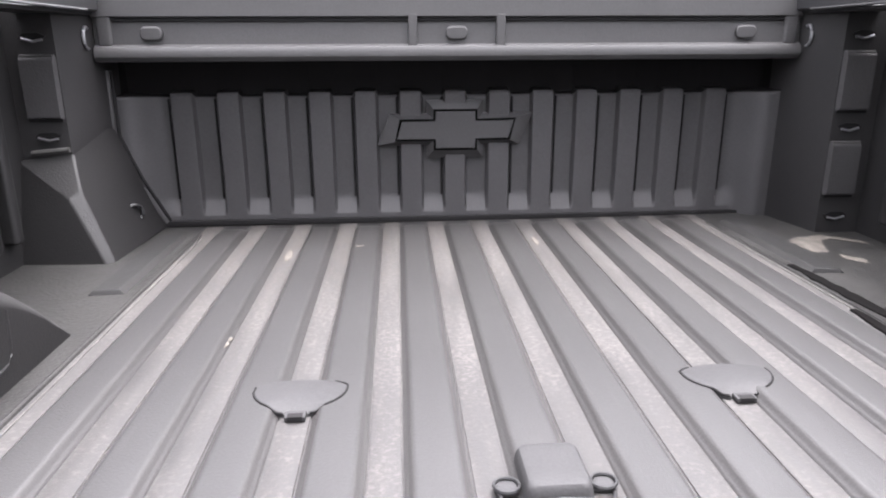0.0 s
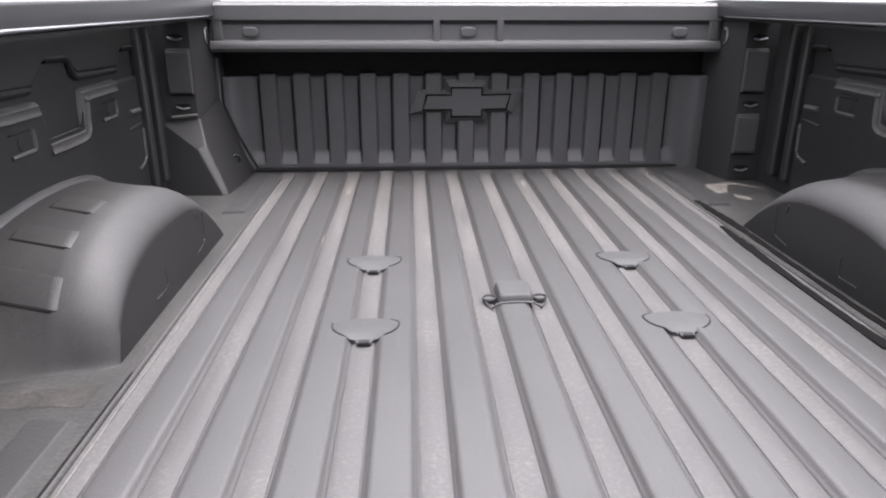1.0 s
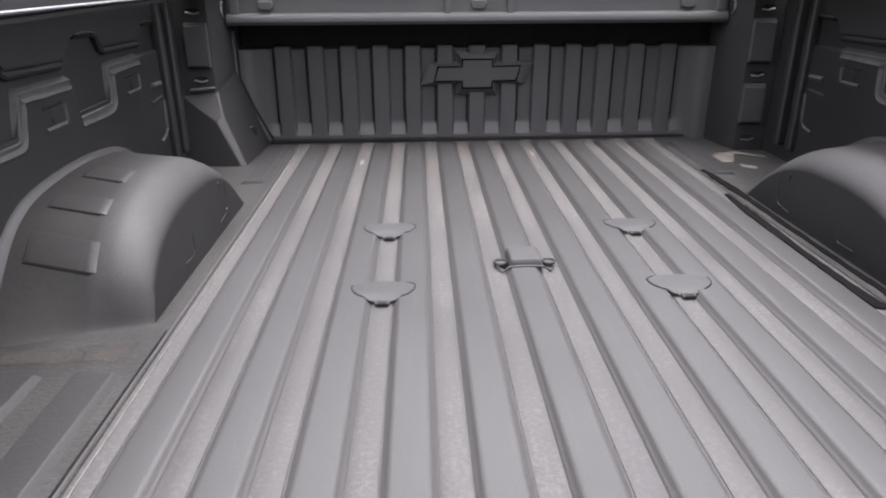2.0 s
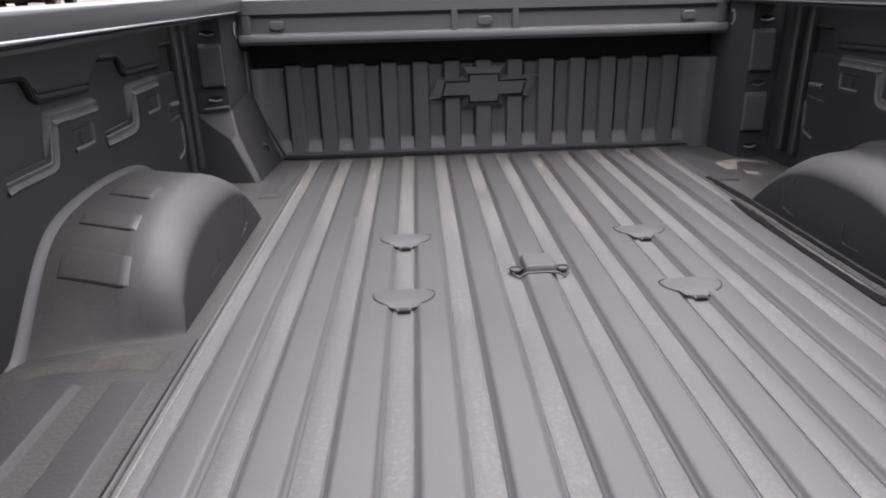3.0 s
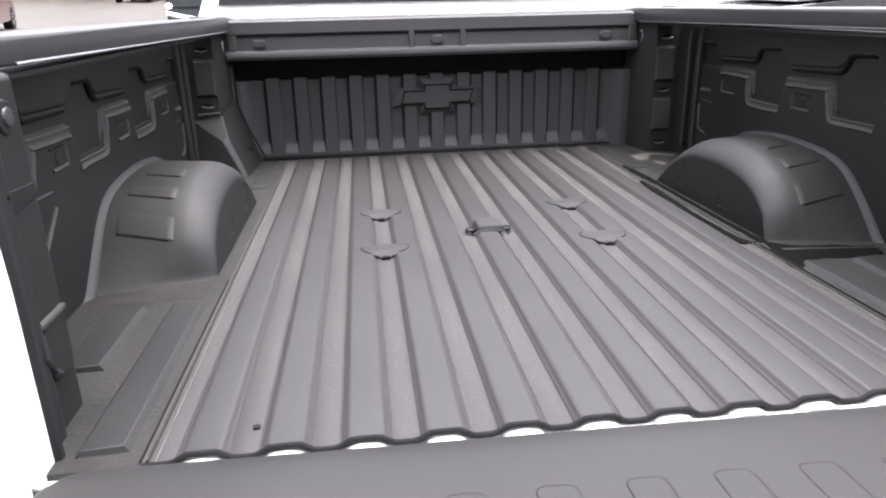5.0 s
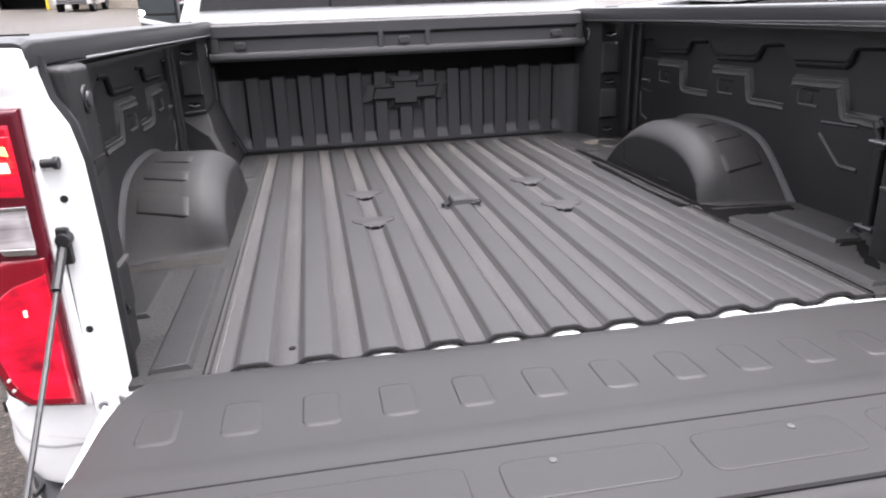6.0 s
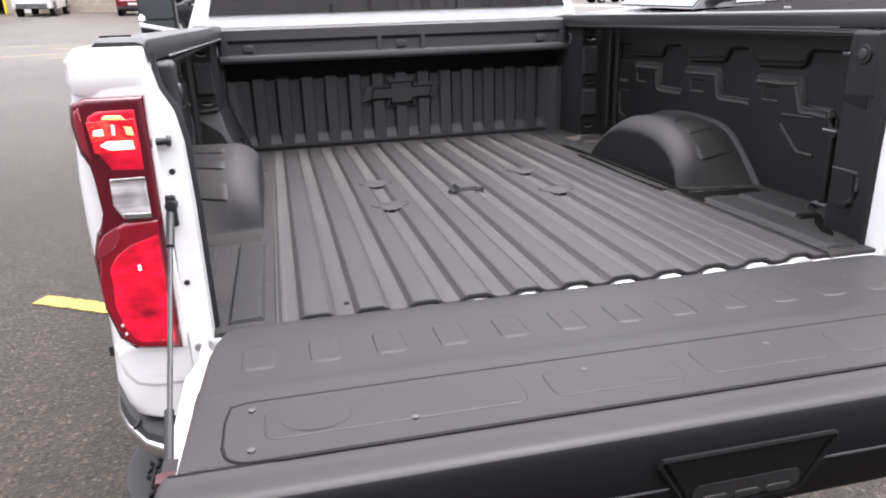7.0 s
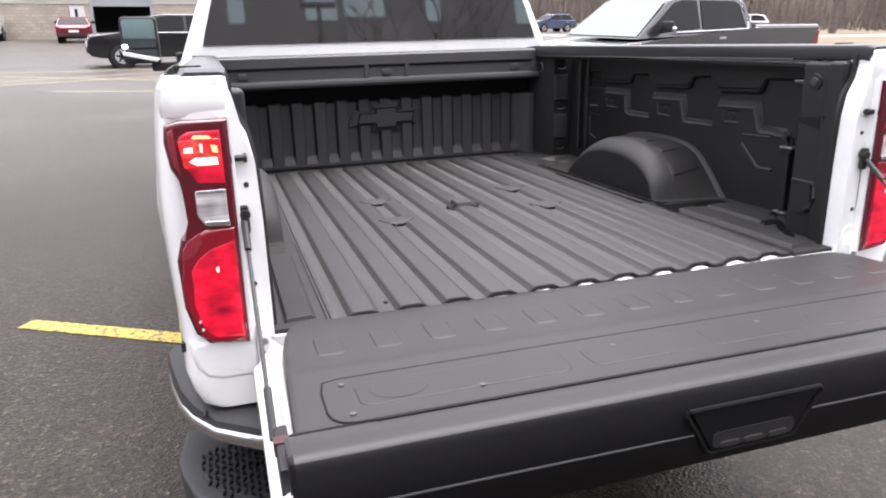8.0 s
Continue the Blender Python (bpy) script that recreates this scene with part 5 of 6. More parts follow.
# ---- bumper, receiver, rear tyres ----
def bumper():
    plan = [(-1.038, 0.275), (-1.028, 0.20), (-1.005, 0.095), (-0.977, 0.027), (-0.93, -0.045), (-0.84, -0.115), (-0.6, -0.17), (-0.3, -0.195), (0.0, -0.20)]
    plan = plan + [(-x, y) for x, y in plan[-2::-1]]
    bm = bmesh.new()
    rows = []
    for x, y in plan:
        n = Vector((x * 0.35, -0.6 if abs(x) < 0.95 else -0.15, 0)).normalized()
        rows.append([(x - n.x * 0.002, y - n.y * 0.002, 0.767), (x + n.x * 0.0025, y + n.y * 0.0025, 0.762), (x + n.x * 0.004, y + n.y * 0.004, 0.754), (x + n.x * 0.001, y + n.y * 0.001, 0.738), (x - n.x * 0.008, y - n.y * 0.008, 0.728), (x - n.x * 0.05, y - n.y * 0.05, 0.722)])
    loft(bm, rows)
    b = part("rear_bumper", bm, CHROME, truck, "chrome rear bumper with black step pad")
    bm = bmesh.new()
    rows = []
    for x, y in plan:
        n = Vector((x * 0.35, -0.6 if abs(x) < 0.95 else -0.15, 0)).normalized()
        lift = 0.13 * max(0.0, y + 0.03) if abs(x) > 0.9 else 0.0
        rows.append([(x - n.x * 0.002, y - n.y * 0.002, 0.766), (x - n.x * 0.006, y - n.y * 0.006, 0.782 + lift), (x - n.x * 0.022, y - n.y * 0.022, 0.793 + lift), (x - n.x * 0.055, y - n.y * 0.055, 0.796 + lift), (x - n.x * 0.085, y - n.y * 0.085, 0.788 + lift), (x - n.x * 0.15, y - n.y * 0.15, 0.784 + lift), (x - n.x * 0.2, y - n.y * 0.2, 0.74)])
    loft(bm, rows)
    part("step_pad", bm, PAD, b, "black ribbed step pad")
    for s in (-1, 1):
        for x in (0.84, 0.90, 0.95):
            bm = bmesh.new()
            tube(bm, [(s * x, 0.06, 0.781), (s * (x + 0.004), 0.035, 0.784), (s * (x - 0.006), 0.01, 0.787), (s * x, -0.03, 0.789)], 0.0045, 6)
            part("pad_rib", bm, PAD, b)
        # moulded corner step below the chrome, with a studded foothold
        bm = bmesh.new()
        plan2 = [(1.02, 0.30), (1.037, 0.165), (1.022, 0.085), (0.995, 0.0), (0.94, -0.075), (0.84, -0.115), (0.70, -0.14), (0.70, 0.02), (0.80, 0.16), (0.86, 0.30)]
        prism(bm, [(s * x, y) for x, y in plan2], "z", 0.52, 0.582, 0.010, 3)
        step = part("corner_step", bm, PAD, b, "black moulded corner step")
        bm = bmesh.new()
        foot = [(0.985, 0.16), (0.972, 0.05), (0.925, -0.03), (0.845, -0.065), (0.79, -0.05), (0.83, 0.10), (0.875, 0.20)]
        prism(bm, [(s * x, y) for x, y in foot], "z", 0.575, 0.5845, 0.002)
        part("foothold", bm, PAD, step, "studded black foothold")
        bm = bmesh.new()
        for i in range(14):
            for j in range(10):
                x, y = 0.79 + 0.0155 * i, -0.06 + 0.026 * j + (0.013 if i % 2 else 0.0)
                inside = False
                for (ax, ay), (bx, by) in zip(foot, foot[1:] + foot[:1]):
                    if (ay > y) != (by > y) and x < ax + (bx - ax) * (y - ay) / (by - ay):
                        inside = not inside
                if inside:
                    tilt = 0.004 if j % 2 else -0.004
                    prism(bm, [(s * (x - 0.004), y - 0.006 + tilt), (s * (x + 0.004), y - 0.006 - tilt), (s * (x + 0.004), y + 0.006 - tilt), (s * (x - 0.004), y + 0.006 + tilt)], "z", 0.584, 0.5885)
        studs = part("step_studs", bm, SPOILER, step)
        studs["kind"] = "stuff"
    return b


bumper()
bm = bmesh.new()
for x0, x1, z0, z1 in ((-0.045, 0.045, 0.615, 0.63), (-0.045, 0.045, 0.54, 0.555), (-0.045, -0.03, 0.54, 0.63), (0.03, 0.045, 0.54, 0.63)):
    box(bm, x0, x1, -0.24, 0.2, z0, z1, 0.003)
part("hitch_receiver", bm, BLACK, truck, "black square hitch receiver")
bm = bmesh.new()
box(bm, -0.5, 0.5, 0.02, 0.12, 0.55, 0.64, 0.01)
part("hitch_beam", bm, BLACK, truck)
bm = bmesh.new()
box(bm, -0.95, 0.95, 0.03, 2.2, 0.72, 0.80, 0.01)
part("bed_underside", bm, BLACK, truck)


def tyre(cx, cy, width, radius, parent, rim_mat, tread=False, name="wheel", cz=None):
    cz = radius if cz is None else cz
    bm = bmesh.new()
    prof = [(-0.5, 0.62), (-0.5, 0.90), (-0.46, 0.965), (-0.38, 0.995), (0.0, 1.0), (0.38, 0.995), (0.46, 0.965), (0.5, 0.90), (0.5, 0.62)]
    n = 40
    rows = [[(cx + u * width, cy + r * radius * math.cos(2 * math.pi * k / n), cz + r * radius * math.sin(2 * math.pi * k / n)) for u, r in prof] for k in range(n + 1)]
    loft(bm, rows)
    t = part(name, bm, BLACK_RUBBER, parent, "black tyre")
    bm = bmesh.new()
    disc(bm, (cy, cz), "x", radius * 0.62, cx - width * 0.47, cx + width * 0.47, 24, 0.01)
    rim = part("rim", bm, rim_mat, t, "alloy rim")
    for side in (-1, 1):
        bm = bmesh.new()
        star = []
        for k in range(24):
            rr = radius * (0.54 if k % 4 in (0, 1) else 0.24)
            star.append((cy + rr * math.cos(2 * math.pi * k / 24), cz + rr * math.sin(2 * math.pi * k / 24)))
        prism(bm, star, "x", cx + side * width * 0.46, cx + side * width * 0.485)
        part("rim_openings", bm, SEAM_AND_SHADE, t)
    if tread:
        bm = bmesh.new()
        for k in range(70):
            a = 2 * math.pi * k / 70
            for j, off in enumerate((-0.40, -0.24, -0.08, 0.08, 0.24, 0.40)):
                aa = a + (0.5 if j % 2 else 0.0) * 2 * math.pi / 70
                hw = math.pi / 70 * 0.62
                u0, u1 = (off - 0.06) * width, (off + 0.06) * width
                vs = []
                for rr in (0.99, 1.022):
                    for ang, u in ((aa - hw, u0), (aa + hw * 0.7, u0), (aa + hw, u1), (aa - hw * 0.7, u1)):
                        vs.append(bm.verts.new((cx + u, cy + rr * radius * math.cos(ang), cz + rr * radius * math.sin(ang))))
                bm.faces.new(vs[4:])
                for i in range(4):
                    bm.faces.new((vs[i], vs[(i + 1) % 4], vs[4 + (i + 1) % 4], vs[4 + i]))
        tr = part("tread", bm, BLACK_RUBBER, t)
        tr["kind"] = "stuff"
    return t


for s in (-1, 1):
    tyre(s * 0.880, 1.07, 0.29, 0.455, truck, STEEL, tread=True, name="rear_wheel", cz=0.482)
    tyre(s * 0.86, 5.1, 0.28, 0.43, truck, STEEL, name="front_wheel", cz=0.625)

# ---- cab ----
def cab():
    zs = [0.75, 1.1, 1.45, 1.50, 1.60, 1.75, 1.88, 1.95, 1.985]
    hw = [0.99, 1.01, 1.0, 0.985, 0.945, 0.885, 0.83, 0.78, 0.70]
    yb = [2.225, 2.225, 2.22, 2.215, 2.215, 2.235, 2.26, 2.30, 2.36]
    yf = [4.62, 4.62, 4.60, 4.54, 4.42, 4.22, 4.02, 3.88, 3.72]
    bm = bmesh.new()
    rows = []
    for z, w, y, f in zip(zs, hw, yb, yf):
        r = 0.05
        row = [(-w, f, z), (-w, 3.2, z), (-w, y + r * 1.6, z), (-w + 0.012, y + 0.035, z), (-w + 0.045, y, z), (-w * 0.5, y, z), (0, y, z), (w * 0.5, y, z), (w - 0.045, y, z), (w - 0.012, y + 0.035, z), (w, y + r * 1.6, z), (w, 3.2, z), (w, f, z)]
        rows.append(row)
    loft(bm, rows)
    bm.faces.new([bm.verts.new(p) for p in rows[-1]])
    c = part("cab", bm, WHITE, truck, "white truck cab")
    bm = bmesh.new()
    loft(bm, [[(-w + 0.004, f - 0.004, z), (0, f + 0.03, z), (w - 0.004, f - 0.004, z)] for z, w, f in list(zip(zs, hw, yf))[2:]])
    part("windscreen", bm, TINT, c, "dark windscreen")
    # rear window: dark glass, sliding centre
    bm = bmesh.new()
    win = [(-0.875, 1.562), (0.885, 1.562), (0.868, 1.62), (0.79, 1.86), (0.76, 1.885), (-0.76, 1.885), (-0.785, 1.86), (-0.86, 1.62)]
    lo = [bm.verts.new((x, 2.208 + (z - 1.56) * 0.14, z)) for x, z in win]
    hi = [bm.verts.new((x, 2.235 + (z - 1.56) * 0.14, z)) for x, z in win]
    bm.faces.new(lo)
    for i in range(len(win)):
        bm.faces.new((lo[i], lo[i - 1], hi[i - 1], hi[i]))
    part("rear_window", bm, TINT, c, "dark tinted rear window")
    for x in (-0.31, 0.31):
        bm = bmesh.new()
        box(bm, x - 0.005, x + 0.005, 2.203, 2.212, 1.563, 1.60)
        part("window_divider", bm, BLACK, c)
    for s in (-1, 1):
        bm = bmesh.new()
        side = [(2.42, 1.50), (3.35, 1.47), (3.9, 1.47), (3.45, 1.86), (2.55, 1.90)]
        vs = [bm.verts.new((s * (1.008 - max(0, z - 1.45) * 0.40), y, z)) for y, z in side]
        bm.faces.new(vs)
        part("side_window", bm, TINT, c)
    bm = bmesh.new()
    prism(bm, [(4.45, 0.62), (4.45, 1.40), (4.70, 1.44), (5.70, 1.37), (6.05, 1.29), (6.18, 1.12), (6.20, 0.72), (6.10, 0.62)], "x", -0.985, 0.985, 0.07, 4, both=True)
    part("front_body", bm, WHITE, truck)
    return c


cab()
for s in (-1, 1):
    bm = bmesh.new()
    prism(bm, rounded(s * 1.245 - 0.105, s * 1.245 + 0.105, 1.47, 1.745, 0.025), "y", 3.40, 3.30, 0.012, 3)
    mir = part("door_mirror", bm, BLACK, truck, "black tow mirror with white cap")
    bm = bmesh.new()
    prism(bm, rounded(s * 1.245 - 0.092, s * 1.245 + 0.092, 1.565, 1.732, 0.018), "y", 3.305, 3.296)
    part("mirror_glass", bm, MIRROR, mir)
    bm = bmesh.new()
    prism(bm, rounded(s * 1.245 - 0.092, s * 1.245 + 0.092, 1.505, 1.552, 0.014), "y", 3.305, 3.294)
    part("convex_glass", bm, MIRROR, mir)
    bm = bmesh.new()
    prism(bm, [(s * 1.35, 1.52), (s * 1.16, 1.478), (s * 1.14, 1.495), (s * 1.14, 1.50), (s * 1.35, 1.545)], "y", 3.315, 3.285, 0.004)
    part("mirror_cap", bm, WHITE, mir, "white lower cap")
    bm = bmesh.new()
    disc(bm, (s * 1.333, 1.572), "y", 0.012, 3.30, 3.288, 16)
    part("mirror_lamp", bm, LED_WHITE if s < 0 else CLEAR_LENS, mir, "lit white guide lamp" if s < 0 else "")
    bm = bmesh.new()
    box(bm, *sorted((s * 0.97, s * 1.2)), 3.34, 3.39, 1.42, 1.475, 0.012)
    box(bm, *sorted((s * 0.97, s * 1.05)), 3.33, 3.42, 1.38, 1.53, 0.015)
    part("mirror_arm", bm, BLACK, mir)


# ---- the car park ----
def asphalt_material():
    m, nt, b = principled("worn_asphalt")
    v = coords(nt)
    big = noise_tex(nt, v, 0.35, 5.0)
    mid = noise_tex(nt, v, 9.0, 4.0)
    stone = nt.nodes.new("ShaderNodeTexVoronoi")
    stone.inputs["Scale"].default_value = 85.0
    nt.links.new(v, stone.inputs["Vector"])
    dark = ramp(nt, big, [(0.3, (0.0240, 0.0193, 0.0155)), (0.7, (0.0350, 0.0287, 0.0237))])
    pale = ramp(nt, big, [(0.3, (0.072, 0.066, 0.060)), (0.7, (0.115, 0.106, 0.098))])
    # dark in the parking row, blending to a paler tone beyond it
    sep = nt.nodes.new("ShaderNodeSeparateXYZ")
    nt.links.new(v, sep.inputs[0])
    reach = nt.nodes.new("ShaderNodeMath")
    reach.operation = "MULTIPLY_ADD"
    nt.links.new(big, reach.inputs[0])
    reach.inputs[1].default_value = 6.0
    nt.links.new(sep.outputs["Y"], reach.inputs[2])
    worn = nt.nodes.new("ShaderNodeMapRange")
    worn.interpolation_type = "SMOOTHSTEP"
    worn.inputs["From Min"].default_value, worn.inputs["From Max"].default_value = 5.0, 24.0
    nt.links.new(reach.outputs[0], worn.inputs["Value"])
    base = blend(nt, worn.outputs[0], dark, pale)
    chips = ramp(nt, stone.outputs["Color"], [(0.10, (0.25, 0.24, 0.23)), (0.55, (0.9, 0.9, 0.9)), (0.80, (1.5, 1.45, 1.4)), (0.97, (4.2, 4.0, 3.8))])
    c = blend(nt, 0.85, base, chips, "MULTIPLY")
    c = blend(nt, 0.6, c, ramp(nt, noise_tex(nt, v, 42.0, 5.0, 0.7), [(0.36, (0.35, 0.35, 0.35)), (0.5, (1.0, 1.0, 1.0)), (0.7, (1.45, 1.42, 1.4))]), "MULTIPLY")
    c = blend(nt, 0.35, c, ramp(nt, mid, [(0.3, (0.7, 0.7, 0.7)), (0.7, (1.2, 1.2, 1.2))]), "MULTIPLY")
    nt.links.new(c, b.inputs["Base Color"])
    b.inputs["Roughness"].default_value = 0.40
    b.inputs["Specular IOR Level"].default_value = 0.15
    bump(nt, b, stone.outputs["Distance"], 0.7, 0.006)
    return m


def faded_paint(name, colour, under):
    m, nt, b = principled(name)
    v = coords(nt)
    worn = ramp(nt, noise_tex(nt, v, 28.0, 6.0, 0.7), [(0.38, (0, 0, 0)), (0.52, (1, 1, 1))])
    nt.links.new(blend(nt, worn, under, colour), b.inputs["Base Color"])
    b.inputs["Roughness"].default_value = 0.75
    return m


ASPHALT = asphalt_material()
YELLOW = faded_paint("yellow_line_paint", (0.40, 0.30, 0.055), (0.06, 0.052, 0.035))
PALE_LINE = faded_paint("faded_line_paint", (0.33, 0.28, 0.15), (0.11, 0.10, 0.085))
GRASS = grained("dry_winter_grass", (0.105, 0.082, 0.050), (0.175, 0.138, 0.088), 0.3, 30, (0.9, 0.95), 0.5, 0.02)
PATH_STONE = grained("pale_path", (0.30, 0.275, 0.24), (0.38, 0.355, 0.315), 0.5, 40, (0.85, 0.9), 0.3, 0.01)
BARK = grained("grey_bark", (0.085, 0.070, 0.062), (0.15, 0.125, 0.11), 3, 30, (0.85, 0.95), 0.6, 0.01)
LITTER = grained("brown_undergrowth", (0.075, 0.060, 0.050), (0.16, 0.132, 0.113), 0.12, 1.2, (0.9, 0.95), 0.5, 0.05)

bm = bmesh.new()
vs = [bm.verts.new(p) for p in ((-2500, -2500, 0), (2500, -2500, 0), (2500, 2500, 0), (-2500, 2500, 0))]
bm.faces.new(vs)
tagged(part("ground", bm, ASPHALT, None), "grey worn asphalt car park", "ground", kind="structure")


def flat_sheet(name, pts, mat, z, label, category):
    b = bmesh.new()
    b.faces.new([b.verts.new((x, y, z)) for x, y in pts])
    return tagged(part(name, b, mat, None), label, category, kind="structure")


flat_sheet("verge", [(24, 30), (60, 20), (400, -40), (400, 400), (60, 400), (36, 75)], GRASS, 0.006, "dry tan winter grass verge", "grass")
b = bmesh.new()
arc = [(44 + 26 * math.cos(a), 62 + 20 * math.sin(a)) for a in [radians(v) for v in range(150, 331, 10)]]
loft(b, [[(x, y, 0.012) for x, y in arc], [(44 + (x - 44) * 0.86, 62 + (y - 62) * 0.86, 0.012) for x, y in arc]])
tagged(part("footpath", b, PATH_STONE, None), "pale curved footpath in dry grass", "path", kind="structure")


def line(pts, width, mat, label):
    """A painted stripe between two points."""
    (x0, y0), (x1, y1) = pts
    d = Vector((x1 - x0, y1 - y0, 0)).normalized()
    n = Vector((-d.y, d.x, 0)) * width / 2
    b = bmesh.new()
    lo = [Vector((x0, y0, 0.001)) + n, Vector((x1, y1, 0.001)) + n, Vector((x1, y1, 0.001)) - n, Vector((x0, y0, 0.001)) - n]
    f0 = [b.verts.new(p) for p in lo]
    f1 = [b.verts.new(p + Vector((0, 0, 0.004))) for p in lo]
    b.faces.new(f1)
    for i in range(4):
        b.faces.new((f0[i], f0[i - 1], f1[i - 1], f1[i]))
    return tagged(part("painted_line", b, mat, None), label, "road marking", kind="structure")


line(((-1.98, 2.53), (0.6, 1.146)), 0.11, YELLOW, "bright yellow painted parking line")
for p in (((-6.8, 20.6), (-2.2, 18.0)), ((-4.4, 15.8), (-1.4, 15.0)), ((-7.2, 18.0), (-2.0, 21.0)), ((-9.5, 21.5), (-1.5, 22.0)), ((-6.0, 17.5), (0.5, 20.8)), ((-14, 24), (-8, 19)), ((-12.6, 46.5), (-12.3, 49.5)), ((-15.8, 46.5), (-15.6, 49.5)), ((-18.9, 46.5), (-18.7, 49.5)), ((-9.6, 47), (-9.3, 49.5)), ((-22, 46.5), (-21.8, 49.5))):
    line(p, 0.12, PALE_LINE, "faded yellow parking stripe")


# ---- service building behind the car park ----
def block_material():
    m, nt, b = principled("tan_block_wall")
    tc = nt.nodes.new("ShaderNodeTexCoord")
    sep = nt.nodes.new("ShaderNodeSeparateXYZ")
    com = nt.nodes.new("ShaderNodeCombineXYZ")
    nt.links.new(tc.outputs["Object"], sep.inputs[0])
    nt.links.new(sep.outputs["X"], com.inputs["X"])
    nt.links.new(sep.outputs["Z"], com.inputs["Y"])
    br = nt.nodes.new("ShaderNodeTexBrick")
    nt.links.new(com.outputs[0], br.inputs["Vector"])
    br.inputs["Scale"].default_value = 1.0
    br.inputs["Brick Width"].default_value = 0.4
    br.inputs["Row Height"].default_value = 0.2
    br.inputs["Mortar Size"].default_value = 0.012
    br.inputs["Color1"].default_value = (0.36, 0.315, 0.26, 1)
    br.inputs["Color2"].default_value = (0.45, 0.395, 0.33, 1)
    br.inputs["Mortar"].default_value = (0.28, 0.245, 0.205, 1)
    v = coords(nt)
    c = blend(nt, 0.4, br.outputs["Color"], ramp(nt, noise_tex(nt, v, 0.6), [(0.3, (0.75, 0.75, 0.75)), (0.7, (1.15, 1.15, 1.15))]), "MULTIPLY")
    nt.links.new(c, b.inputs["Base Color"])
    b.inputs["Roughness"].default_value = 0.9
    bump(nt, b, br.outputs["Fac"], -0.5, 0.01)
    return m


BLOCK = block_material()
GREY_DOOR = grained("grey_door_steel", (0.30, 0.31, 0.33), (0.36, 0.37, 0.39), 0.6, 60, (0.4, 0.5), 0.1, 0.002)
WHITE_DOOR = plain("white_door_paint", (0.72, 0.72, 0.70), 0.4)
INTERIOR = plain("dim_workshop_wall", (0.05, 0.05, 0.05), 0.8)
BOLLARD = plain("yellow_bollard_paint", (0.75, 0.55, 0.03), 0.45)

shop = thing("service_building", "tan block service building with garage doors", "building", m=Matrix.Translation((0, 51, 0)))
BAYS = ((-8.4, -4.75, 0.0, 3.4), (-9.75, -8.8, 0.0, 2.15), (-20.4, -17.4, 0.0, 3.4), (-16.9, -15.95, 0.0, 2.15))
cuts = sorted({-45.0, 14.0, *[v for b0 in BAYS for v in b0[:2]]})
bm = bmesh.new()
for x0, x1 in zip(cuts, cuts[1:]):
    hole = next((b0 for b0 in BAYS if b0[0] <= x0 and x1 <= b0[1]), None)
    box(bm, x0, x1, 0, 0.3, hole[3] if hole else 0.0, 7.5)
box(bm, -45, -44.7, 0.3, 18, 0, 7.5)
box(bm, 13.7, 14, 0.3, 18, 0, 7.5)
box(bm, -45, 14, 17.7, 18, 0, 7.5)
part("block_wall", bm, BLOCK, shop)
# pale ribbed siding over the block courses, cut round the garage openings
SIDING = grained("pale_ribbed_siding", (0.38, 0.365, 0.335), (0.46, 0.445, 0.41), 0.4, 30, (0.5, 0.6), 0.1, 0.003)
for x0, x1, z0 in ((-45.0, -20.5, 2.2), (-20.5, -17.3, 3.5), (-17.3, -8.5, 2.2), (-8.5, -4.65, 3.5), (-4.65, 14.0, 2.2)):
    bm = bmesh.new()
    prof = [(-0.002, z0)]
    for k in range(int((7.4 - z0) / 0.2)):
        prof += [(-0.05, z0 + 0.01 + 0.2 * k), (-0.05, z0 + 0.14 + 0.2 * k), (-0.03, z0 + 0.16 + 0.2 * k), (-0.03, z0 + 0.19 + 0.2 * k)]
    loft(bm, [[(x, y, z) for y, z in prof] for x in (x0, x1)])
    part("upper_siding", bm, SIDING, shop, "pale ribbed metal siding")
bm = bmesh.new()
box(bm, -45.2, 14.2, -0.2, 18.2, 7.5, 7.8, 0.03)
part("flat_roof", bm, GREY_DOOR, shop)
bm = bmesh.new()
box(bm, -22, -3, 5.5, 5.7, 0, 7.4)
part("inner_wall", bm, INTERIOR, shop)
for x0, x1, z0 in ((-8.4, -4.75, 2.05), (-20.4, -17.4, 2.3)):
    for k in range(3):
        bm = bmesh.new()
        box(bm, x0 + 0.02, x1 - 0.02, 0.10, 0.16, z0 + k * 0.46, z0 + k * 0.46 + 0.44, 0.015)
        part("door_panel", bm, GREY_DOOR, shop)
    for x in (x0, x1):
        bm = bmesh.new()
        box(bm, x - 0.08, x + 0.08, -0.03, 0.05, 0.0, 3.48, 0.01)
        part("door_jamb", bm, GREY_DOOR, shop)
for x0, x1 in ((-9.75, -8.8), (-16.9, -15.95)):
    bm = bmesh.new()
    box(bm, x0 + 0.02, x1 - 0.02, 0.05, 0.11, 0.02, 2.12, 0.01)
    part("entry_door", bm, WHITE_DOOR, shop, "white entry door")
    bm = bmesh.new()
    box(bm, x0 + 0.32, x0 + 0.5, 0.03, 0.06, 1.2, 1.9, 0.005)
    part("door_light", bm, TINT, shop)
for x in (-17.15, -20.7):
    bm = bmesh.new()
    disc(bm, (x, 50.2), "z", 0.09, 0.0, 1.1, 16, 0.05)
    tagged(part("bollard", bm, BOLLARD, None), "yellow steel bollard beside garage door", "bollard", "bollards")


